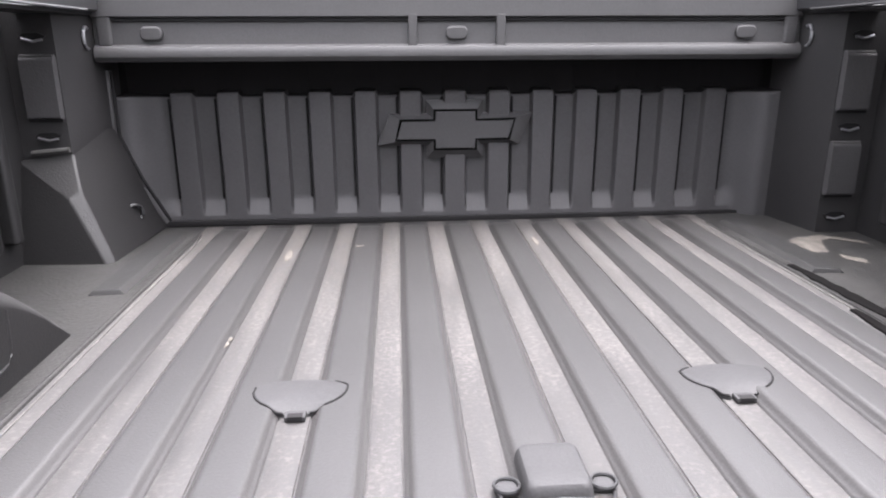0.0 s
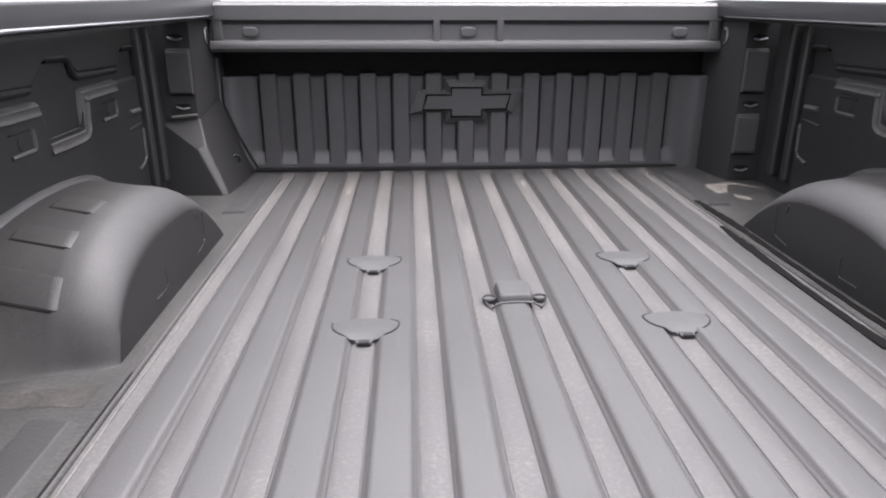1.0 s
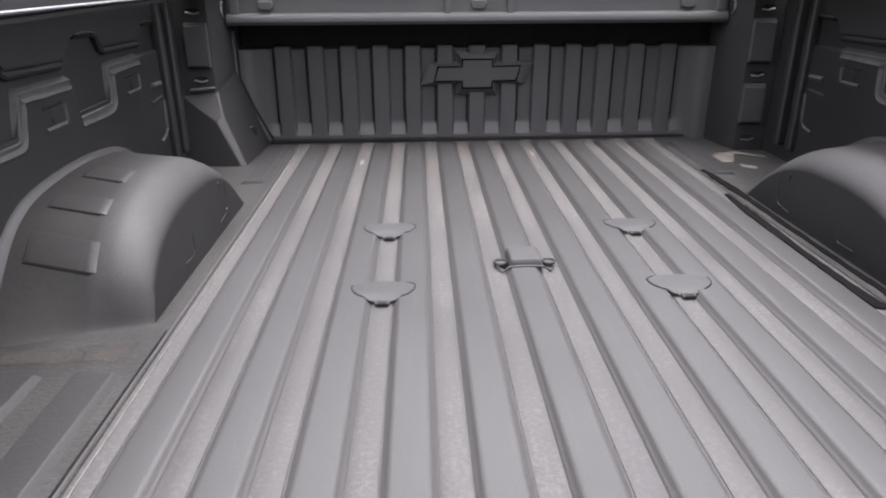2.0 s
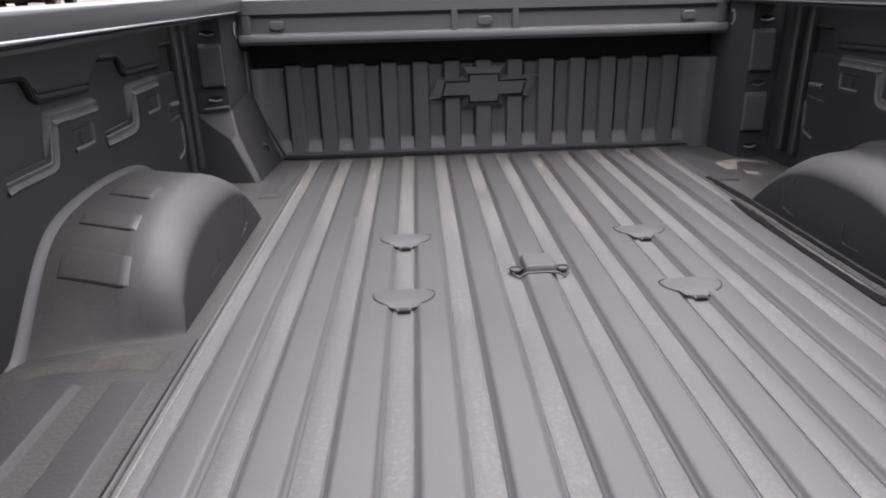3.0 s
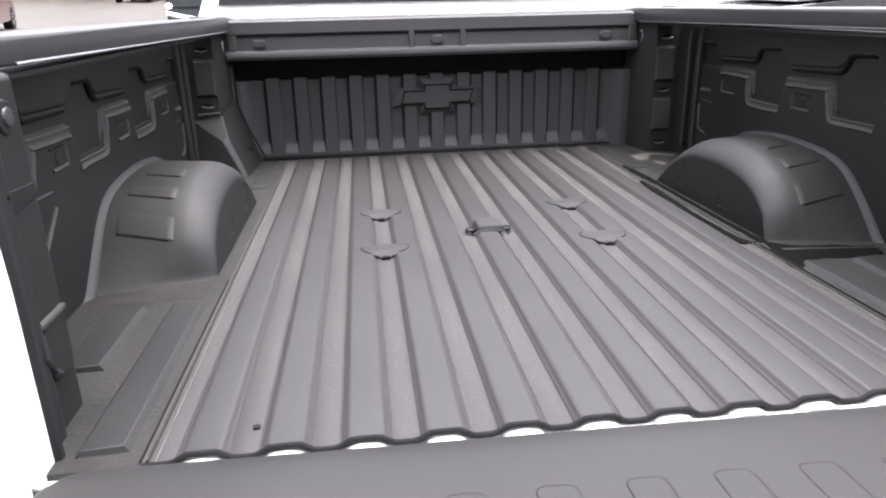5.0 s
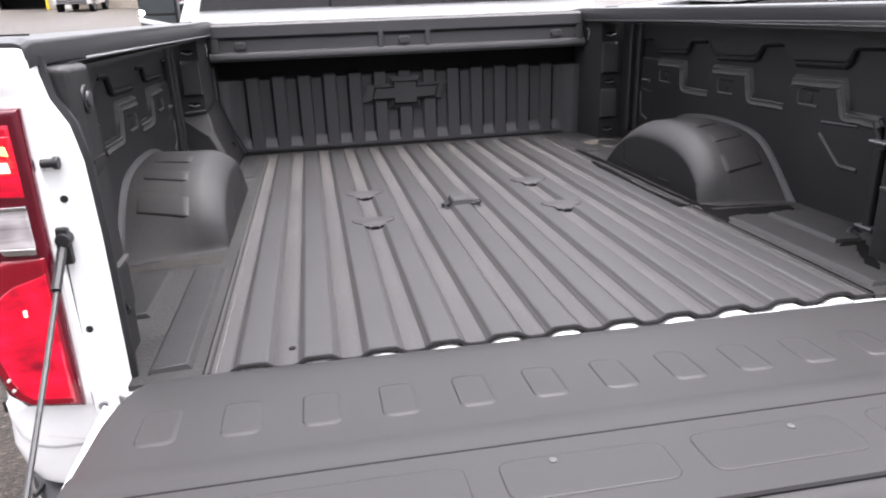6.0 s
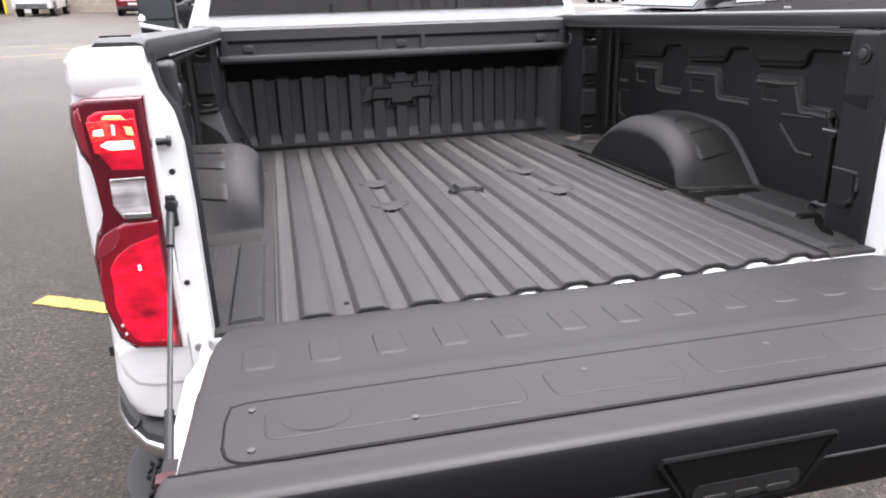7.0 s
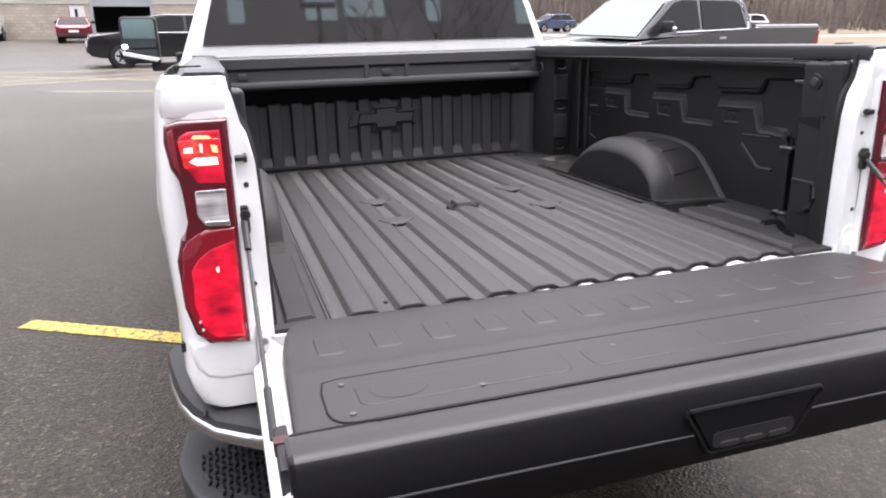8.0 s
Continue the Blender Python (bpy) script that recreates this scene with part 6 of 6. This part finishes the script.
# ---- parked vehicles ----
def car(name, label, m, colour, kind="sedan", trim=False, group="parked vehicles", category="car"):
    """A parked vehicle about its middle on the ground, nose to +y."""
    c = thing(name, label, category, group, m)
    body = paint(name + "_paint", colour)
    if kind == "pickup":
        ln, w, wb, r = 5.9, 1.0, 1.85, 0.40
        low = [(-2.93, 0.55), (-2.93, 1.40), (-2.90, 1.44), (-1.05, 1.44), (-1.0, 1.32), (0.9, 1.25), (1.2, 1.22), (2.6, 1.12), (2.88, 1.02), (2.95, 0.75), (2.92, 0.45), (2.3, 0.40), (-2.3, 0.42)]
        glass = [(-0.98, 1.32), (-0.86, 1.84), (-0.70, 1.91), (0.87, 1.91), (1.09, 1.85), (1.91, 1.22)]
    elif kind == "suv":
        ln, w, wb, r = 4.6, 0.92, 1.35, 0.35
        low = [(-2.25, 0.5), (-2.28, 0.95), (-2.2, 1.04), (0.85, 1.06), (1.3, 1.07), (2.0, 1.02), (2.2, 0.96), (2.29, 0.85), (2.32, 0.5), (2.2, 0.36), (1.9, 0.3), (-1.9, 0.3)]
        glass = [(-2.18, 1.0), (-1.85, 1.50), (-1.5, 1.60), (0.0, 1.61), (0.3, 1.56), (1.15, 1.0)]
    elif kind == "hatch":
        ln, w, wb, r = 3.7, 0.83, 1.2, 0.30
        low = [(-1.8, 0.42), (-1.84, 0.75), (-1.78, 0.95), (0.8, 0.95), (1.15, 0.92), (1.7, 0.78), (1.84, 0.6), (1.85, 0.35), (1.5, 0.22), (-1.5, 0.24)]
        glass = [(-1.78, 0.93), (-1.5, 1.40), (-1.25, 1.48), (0.1, 1.49), (0.35, 1.44), (1.1, 0.93)]
    else:
        ln, w, wb, r = 4.6, 0.9, 1.35, 0.32
        low = [(-2.25, 0.45), (-2.28, 0.85), (-2.15, 1.0), (-1.6, 1.02), (0.9, 0.95), (1.3, 0.92), (2.1, 0.8), (2.27, 0.65), (2.3, 0.4), (1.9, 0.25), (-1.9, 0.25)]
        glass = [(-1.75, 1.0), (-1.2, 1.36), (-0.9, 1.43), (0.0, 1.44), (0.25, 1.40), (1.15, 0.95)]
    bm = bmesh.new()
    prism(bm, low, "x", -w, w, 0.07, 4, both=True)
    part("body", bm, body, c)
    # greenhouse narrows towards the roof
    zb, zt = glass[0][1], max(z for _, z in glass)

    def wide(z):
        return w * (0.97 - 0.20 * max(0.0, (z - zb) / (zt - zb)))

    bm = bmesh.new()
    lft = [bm.verts.new((-wide(z), y, z)) for y, z in glass]
    rgt = [bm.verts.new((wide(z), y, z)) for y, z in glass]
    bm.faces.new(lft)
    bm.faces.new(rgt)
    n = len(glass)
    for i in range(n):
        bm.faces.new((lft[i], lft[(i + 1) % n], rgt[(i + 1) % n], rgt[i]))
    bmesh.ops.bevel(bm, geom=[e for e in bm.edges if min(v.co.z for v in e.verts) > zb + 0.02], offset=0.04, segments=3, profile=0.5, affect="EDGES")
    part("roof", bm, body, c)
    cy, cz = sum(y for y, _ in glass) / n, sum(z for _, z in glass) / n
    for s in (-1, 1):
        mid = 0.5 * (glass[0][0] + glass[-1][0]) - 0.1
        pts = [(cy + (y - cy) * 0.86, cz + (z - cz) * 0.80 - 0.01) for y, z in glass]
        front = [(max(y, mid + 0.04), z) for y, z in pts]
        rear = [(min(y, mid - 0.04), z) for y, z in pts]
        for run in (front, rear):
            bm = bmesh.new()
            seen = []
            for p in run:
                if p not in seen:
                    seen.append(p)
            bm.faces.new([bm.verts.new((s * (wide(z) + 0.006), y, z)) for y, z in seen])
            part("side_window", bm, CAR_TINT, c)
    for i0, i1 in ((0, 1), (n - 1, n - 2)):
        (ya, za), (yb, zb2) = glass[i0], glass[i1]
        bm = bmesh.new()
        q = []
        for f, sgn in ((0.05, -1), (0.05, 1), (0.96, 1), (0.96, -1)):
            y, z = ya + (yb - ya) * f, za + (zb2 - za) * f
            off = -0.012 if i0 == 0 else 0.012
            q.append(bm.verts.new((sgn * wide(z) * 0.94, y + off, z + 0.008)))
        bm.faces.new(q)
        part("rear_window" if i0 == 0 else "windscreen", bm, CAR_TINT if i0 == 0 else (PALE_GLASS if kind == "pickup" else CAR_TINT), c)
    for s in (-1, 1):
        for y in (-wb, wb):
            tyre(s * (w - 0.09), y, 0.21, r, c, ALLOY)
            bm = bmesh.new()
            disc(bm, (y, r), "x", r * 1.18, s * (w - 0.25), s * (w + 0.003), 28)
            part("wheel_arch", bm, SEAM_AND_SHADE, c)
        bm = bmesh.new()
        zl = 0.80 if kind == "hatch" else (0.85 if kind == "sedan" else 0.92)
        if kind == "pickup":
            zl = 1.15
        yr = min(y for y, _ in low)
        box(bm, *sorted((s * (w - 0.22), s * (w + 0.004))), yr - 0.012, yr + 0.12, zl - (0.22 if kind == "pickup" else 0.08), zl + (0.18 if kind == "pickup" else 0.08), 0.02)
        part("rear_lamp", bm, RED_LENS, c, "red rear lamp")
        bm = bmesh.new()
        yf = max(y for y, _ in low)
        box(bm, *sorted((s * (w - 0.42), s * (w - 0.03))), yf - 0.22, yf + 0.012, zl - 0.28, zl - 0.12, 0.02)
        part("head_lamp", bm, CLEAR_LENS, c, "clear head lamp")
        bm = bmesh.new()
        box(bm, *sorted((s * w * 0.98, s * (w + 0.2))), glass[-1][0] - (0.61 if kind == "pickup" else 0.36), glass[-1][0] - (0.51 if kind == "pickup" else 0.26), zb + 0.02, zb + 0.19, 0.03)
        part("door_mirror", bm, BLACK, c)
        bm = bmesh.new()
        box(bm, *sorted((s * (w - 0.002), s * (w + 0.012))), glass[0][0] + 0.75, glass[0][0] + 0.93, zb - 0.13, zb - 0.09, 0.005)
        part("door_handle", bm, CHROME, c)
    bm = bmesh.new()
    box(bm, -w + 0.05, w - 0.05, min(y for y, _ in low) - 0.05, min(y for y, _ in low) + 0.1, 0.35, 0.52, 0.03)
    part("rear_bumper", bm, BLACK, c)
    bm = bmesh.new()
    box(bm, -w + 0.2, w - 0.2, max(y for y, _ in low) - 0.06, max(y for y, _ in low) + 0.02, 0.45, 0.72, 0.03)
    grille = part("grille", bm, BLACK, c)
    for zg in (0.50, 0.59, 0.68):
        bm = bmesh.new()
        box(bm, -w + 0.22, w - 0.22, max(y for y, _ in low) + 0.012, max(y for y, _ in low) + 0.034, zg - 0.014, zg + 0.014, 0.004)
        part("grille_bar", bm, CHROME, grille)
    if trim:
        for s in (-1, 1):
            bm = bmesh.new()
            tube(bm, [(s * (wide(zb) + 0.012), glass[0][0] + 0.10, zb + 0.05), (s * (wide(zb) + 0.012), mid, zb + 0.05), (s * (wide(zb) + 0.012), glass[-1][0] - 0.30, zb + 0.05)], 0.016, 6)
            part("window_trim", bm, CHROME, c, "chrome window trim")
    bm = bmesh.new()
    box(bm, -0.26, 0.26, min(y for y, _ in low) - 0.03, min(y for y, _ in low) - 0.012, 0.60, 0.73, 0.005)
    part("plate_bar", bm, WHITE_DOOR, c, "blank pale plate")
    if kind == "pickup":
        bm = bmesh.new()
        box(bm, -w + 0.12, w - 0.12, -2.82, -1.12, 1.445, 1.452)
        part("bed_opening", bm, SEAM_AND_SHADE, c)
    return c


def heading(x, y, degrees):
    return pose(x, y, 0, 0, 0, degrees)


car("hatchback_car", "dark maroon hatchback parked on open asphalt", heading(-11.75, 22.0, 14), (0.09, 0.012, 0.02), "hatch")
car("sedan_car", "red sedan parked beside the garage door", heading(-8.75, 46.2, 7), (0.15, 0.004, 0.016), "sedan")
car("white_pickup", "white pickup parked before the block wall", heading(-14.2, 47.5, 184), (0.75, 0.75, 0.75), "pickup", category="truck")
car("dark_suv", "black crossover with chrome trim parked on hatched lines", heading(-2.46, 23.9, 99), (0.004, 0.004, 0.006), "suv", True)
near_tail, near_mirror = Vector((10.71, 10.07, 0)), Vector((6.75, 9.27, 0))
u = (near_mirror - near_tail).normalized()
lf = Vector((-u.y, u.x, 0))
mid = near_tail + u * 2.95 - lf * 1.0
gt = car("grey_pickup", "dark grey crew cab pickup with chrome trim", heading(mid.x, mid.y, math.degrees(math.atan2(-u.x, u.y))), (0.062, 0.060, 0.063), "pickup", category="truck")
bm = bmesh.new()
tube(bm, [(-1.0, -0.80, 1.37), (-1.0, 0.6, 1.33), (-0.995, 1.05, 1.32)], 0.014, 6)
tube(bm, [(-1.0, -0.80, 1.37), (-0.95, -0.83, 1.5), (-0.86, -0.72, 1.76)], 0.014, 6)
part("window_trim", bm, CHROME, gt, "chrome window trim")
bm = bmesh.new()
box(bm, -1.012, -1.004, 1.85, 2.15, 1.09, 1.16, 0.002)
bd = part("fender_badge", bm, WHITE_DOOR, gt, "small pale badge with red bars")
bm = bmesh.new()
for k in range(3):
    box(bm, -1.018, -1.011, 1.89 + 0.085 * k, 1.95 + 0.085 * k, 1.10, 1.15)
part("badge_bar", bm, RED_LENS, bd)
bm = bmesh.new()
box(bm, -1.21, -0.985, 1.25, 1.37, 1.34, 1.43, 0.03)
part("mirror_cap", bm, CHROME, gt, "chrome mirror cap")
car("blue_suv", "blue crossover parked far off near the trees", heading(30.0, 62.0, 100), (0.03, 0.06, 0.13), "suv")
car("dark_sedan", "dark sedan parked far off near the trees", heading(35.5, 62.0, 100), (0.04, 0.04, 0.045), "sedan")
car("white_van", "white work vehicle parked by the trees", heading(44.6, 53.1, 60), (0.7, 0.7, 0.7), "suv")


# ---- trees ----
def grow(bm, rng, p, d, length, radius, depth, sides=5):
    q = p + d * length * 0.5 + Vector((rng.uniform(-1, 1), rng.uniform(-1, 1), rng.uniform(-0.3, 0.6))) * length * 0.06
    e = p + d * length
    tube(bm, [p, q, e], radius, sides if depth > 1 else 3, radius * 0.62)
    if depth == 0:
        return
    for _ in range(rng.choice((2, 3, 3)) if depth > 1 else 3):
        side = Vector((rng.uniform(-1, 1), rng.uniform(-1, 1), rng.uniform(-0.15, 0.75)))
        nd = (d * 0.75 + side * 0.75).normalized()
        start = p + (e - p) * rng.uniform(0.6, 1.0)
        grow(bm, rng, start, nd, length * rng.uniform(0.58, 0.8), radius * 0.56, depth - 1, sides)


def bare_tree(x, y, height, seed, depth=5):
    rng = random.Random(seed)
    t = thing("bare_tree", "bare winter tree with spreading grey branches", "tree", "bare trees", Matrix.Translation((x, y, 0)))
    bm = bmesh.new()
    th = height * 0.28
    tube(bm, [(0, 0, -0.05), (0.04, 0.02, th * 0.5), (0.02, 0.05, th)], height * 0.028, 8, height * 0.02)
    part("trunk", bm, BARK, t)
    bm = bmesh.new()
    for k in range(6):
        a = k * 1.05 + rng.uniform(-0.3, 0.3)
        d = Vector((math.cos(a) * 0.8, math.sin(a) * 0.8, rng.uniform(0.5, 1.1))).normalized()
        grow(bm, rng, Vector((0.02, 0.05, th * rng.uniform(0.75, 1.0))), d, height * 0.24, height * 0.011, depth - 1)
    part("crown", bm, BARK, t)
    return t


for x, y, h, sd in ((22.0, 30.5, 9.0, 1), (31.0, 40.0, 10.0, 2), (41.0, 62.0, 11.0, 3), (52.0, 50.0, 11.0, 4), (58.0, 70.0, 12.0, 5)):
    bare_tree(x, y, h, sd, 5)

# far woods: many thin bare stems and brush in one mass
rng = random.Random(11)
bm = bmesh.new()
for _ in range(420):
    a = radians(rng.uniform(16, 62))
    dd = rng.uniform(85, 150)
    x, y, h = dd * math.sin(a), dd * math.cos(a), rng.uniform(9, 16)
    lean = Vector((rng.uniform(-0.06, 0.06), rng.uniform(-0.06, 0.06), 1)).normalized()
    tube(bm, [Vector((x, y, 0)), Vector((x, y, 0)) + lean * h * 0.5, Vector((x, y, 0)) + lean * h], 0.12, 4, 0.03)
    for _ in range(9):
        b0 = Vector((x, y, 0)) + lean * h * rng.uniform(0.25, 0.95)
        dv = Vector((rng.uniform(-1, 1), rng.uniform(-1, 1), rng.uniform(0.1, 0.9))).normalized()
        ln = rng.uniform(1.2, 3.2)
        tube(bm, [b0, b0 + dv * ln * 0.5, b0 + dv * ln + Vector((0, 0, 0.3))], 0.05, 3, 0.012)
tagged(part("far_woods", bm, BARK, None), "far bare winter woods", "woods", kind="stuff")
bm = bmesh.new()
for _ in range(1500):
    a = radians(rng.uniform(15, 64))
    dd = rng.uniform(80, 130)
    x, y = dd * math.sin(a), dd * math.cos(a)
    for _ in range(5):
        dv = Vector((rng.uniform(-0.6, 0.6), rng.uniform(-0.6, 0.6), 1.0)).normalized()
        hh = rng.uniform(0.8, 3.6)
        p0 = Vector((x + rng.uniform(-0.6, 0.6), y + rng.uniform(-0.6, 0.6), 0))
        tube(bm, [p0, p0 + dv * hh * 0.5, p0 + dv * hh + Vector((rng.uniform(-0.4, 0.4), 0, 0))], rng.uniform(0.02, 0.05), 3, 0.01)
tagged(part("undergrowth", bm, LITTER, None), "brown winter undergrowth below the far woods", "undergrowth", kind="stuff")
# the woods' depth closes in a far brown bank with an uneven top
bm = bmesh.new()
far, top = [], []
for k in range(181):
    a = radians(-2 + 78 * k / 180)
    far.append((185 * math.sin(a), 185 * math.cos(a), -0.5))
    top.append((187 * math.sin(a), 187 * math.cos(a), 9.0 + 3.5 * noise.noise((k * 0.21, 0, 0)) + 2.2 * rng.uniform(-1, 1)))
loft(bm, [far, top])
tagged(part("far_tree_bank", bm, LITTER, None), "brown line of distant winter trees", "woods", kind="structure")

# ---- what stands behind the camera and shows in the rear window ----
DARK_WALL = grained("grey_showroom_cladding", (0.20, 0.20, 0.205), (0.27, 0.27, 0.275), 0.3, 20, (0.5, 0.6), 0.1, 0.004)
TEAL_GLASS = plain("pale_showroom_glass", (0.72, 0.92, 0.92), 0.12, 0.9)
show = thing("showroom_building", "tall grey showroom with pale teal windows", "building", m=Matrix.Translation((0, -34, 0)))
bm = bmesh.new()
box(bm, -40, 46, -12, 0, 0, 22.0, 0.05)
part("cladding", bm, DARK_WALL, show)
for x0, x1, z0, z1 in ((4.8, 6.65, 14.9, 18.5), (7.05, 9.5, 15.1, 18.5), (12.1, 13.0, 14.8, 18.5), (0.5, 1.4, 14.7, 18.5), (-9, -6, 14.7, 18.5), (18, 22, 14.7, 18.5), (-22, -19, 3.4, 7.0), (14, 18, 3.4, 7.0), (-5, 2, 3.4, 7.0)):
    bm = bmesh.new()
    box(bm, x0, x1, -0.05, 0.06, z0, z1, 0.02)
    part("showroom_window", bm, TEAL_GLASS, show, "pale teal showroom window")
bm = bmesh.new()
box(bm, 7.0, 11.0, 0.0, 0.5, 13.2, 14.6, 0.05)
part("awning", bm, plain("grey_awning", (0.3, 0.3, 0.31), 0.6), show, "grey awning")
bare_tree(6.0, -14.0, 11.5, 21, 5)
post = thing("lamp_post", "tall dark car park lamp post", "lamp post", m=Matrix.Translation((2.33, -14.0, 0)))
bm = bmesh.new()
tube(bm, [(0, 0, 0), (0, 0, 4.0), (0, 0, 8.0)], 0.09, 10, 0.06)
part("pole", bm, BLACK, post)
bm = bmesh.new()
box(bm, -0.5, 0.5, -0.12, 0.12, 7.95, 8.07, 0.03)
part("lamp_head", bm, BLACK, post)

# ---- loose dirt in the bed ----
def dirt(outline, z, seed, label="pale dried dirt patch on the bed floor"):
    """A thin ragged crust with frayed edges."""
    rng = random.Random(seed)
    bm = bmesh.new()
    cx, cy = sum(p[0] for p in outline) / len(outline), sum(p[1] for p in outline) / len(outline)
    rim, hub = [], []
    for (x, y), (x2, y2) in zip(outline, outline[1:] + outline[:1]):
        for k in range(5):
            q = k / 5
            f = rng.uniform(0.86, 1.06)
            rim.append((cx + (x + (x2 - x) * q - cx) * f, cy + (y + (y2 - y) * q - cy) * f, z))
            hub.append((cx + (x + (x2 - x) * q - cx) * f * 0.75, cy + (y + (y2 - y) * q - cy) * f * 0.75, z + 0.0012))
    loft(bm, [rim, hub], close=True)
    bm.faces.new([bm.verts.new(p) for p in hub])
    bmesh.ops.remove_doubles(bm, verts=bm.verts[:], dist=0.0001)
    tagged(part("dried_dirt", bm, DIRT, None), label, "dirt").matrix_world = TRUCK @ BED


Z0 = F - RIB + 0.0015
dirt([(0.765, 1.875), (0.80, 1.895), (0.866, 1.915), (0.90, 1.885), (0.84, 1.868), (0.815, 1.81), (0.80, 1.775), (0.76, 1.775)], Z0, 5, "pale dried dirt along the front floor corner")
dirt([(0.866, 1.905), (0.935, 1.842), (0.925, 1.825), (0.86, 1.885)], Z0, 15)
dirt([(0.845, 1.715), (0.835, 1.68), (0.80, 1.72), (0.81, 1.755)], Z0, 16)
for x0, y0, w0, h0, sd in ((-0.43, 1.38, 0.010, 0.016, 6), (-0.425, 1.40, 0.006, 0.008, 17), (-0.12, 1.83, 0.008, 0.02, 9), (-0.34, 1.75, 0.008, 0.03, 10), (-0.455, 1.62, 0.008, 0.05, 11), (-0.40, 1.86, 0.010, 0.05, 12), (0.17, 1.93, 0.008, 0.04, 13), (-0.57, 1.90, 0.008, 0.06, 14)):
    dirt([(x0 + w0 * math.cos(a), y0 + h0 * math.sin(a)) for a in [radians(v) for v in range(0, 360, 60)]], Z0, sd, "pale dried dirt in a floor groove")
dirt([(-0.258, 1.884), (-0.244, 1.890), (-0.230, 1.887), (-0.243, 1.880)], F + 0.0008, 7, "white fleck on a floor rib")
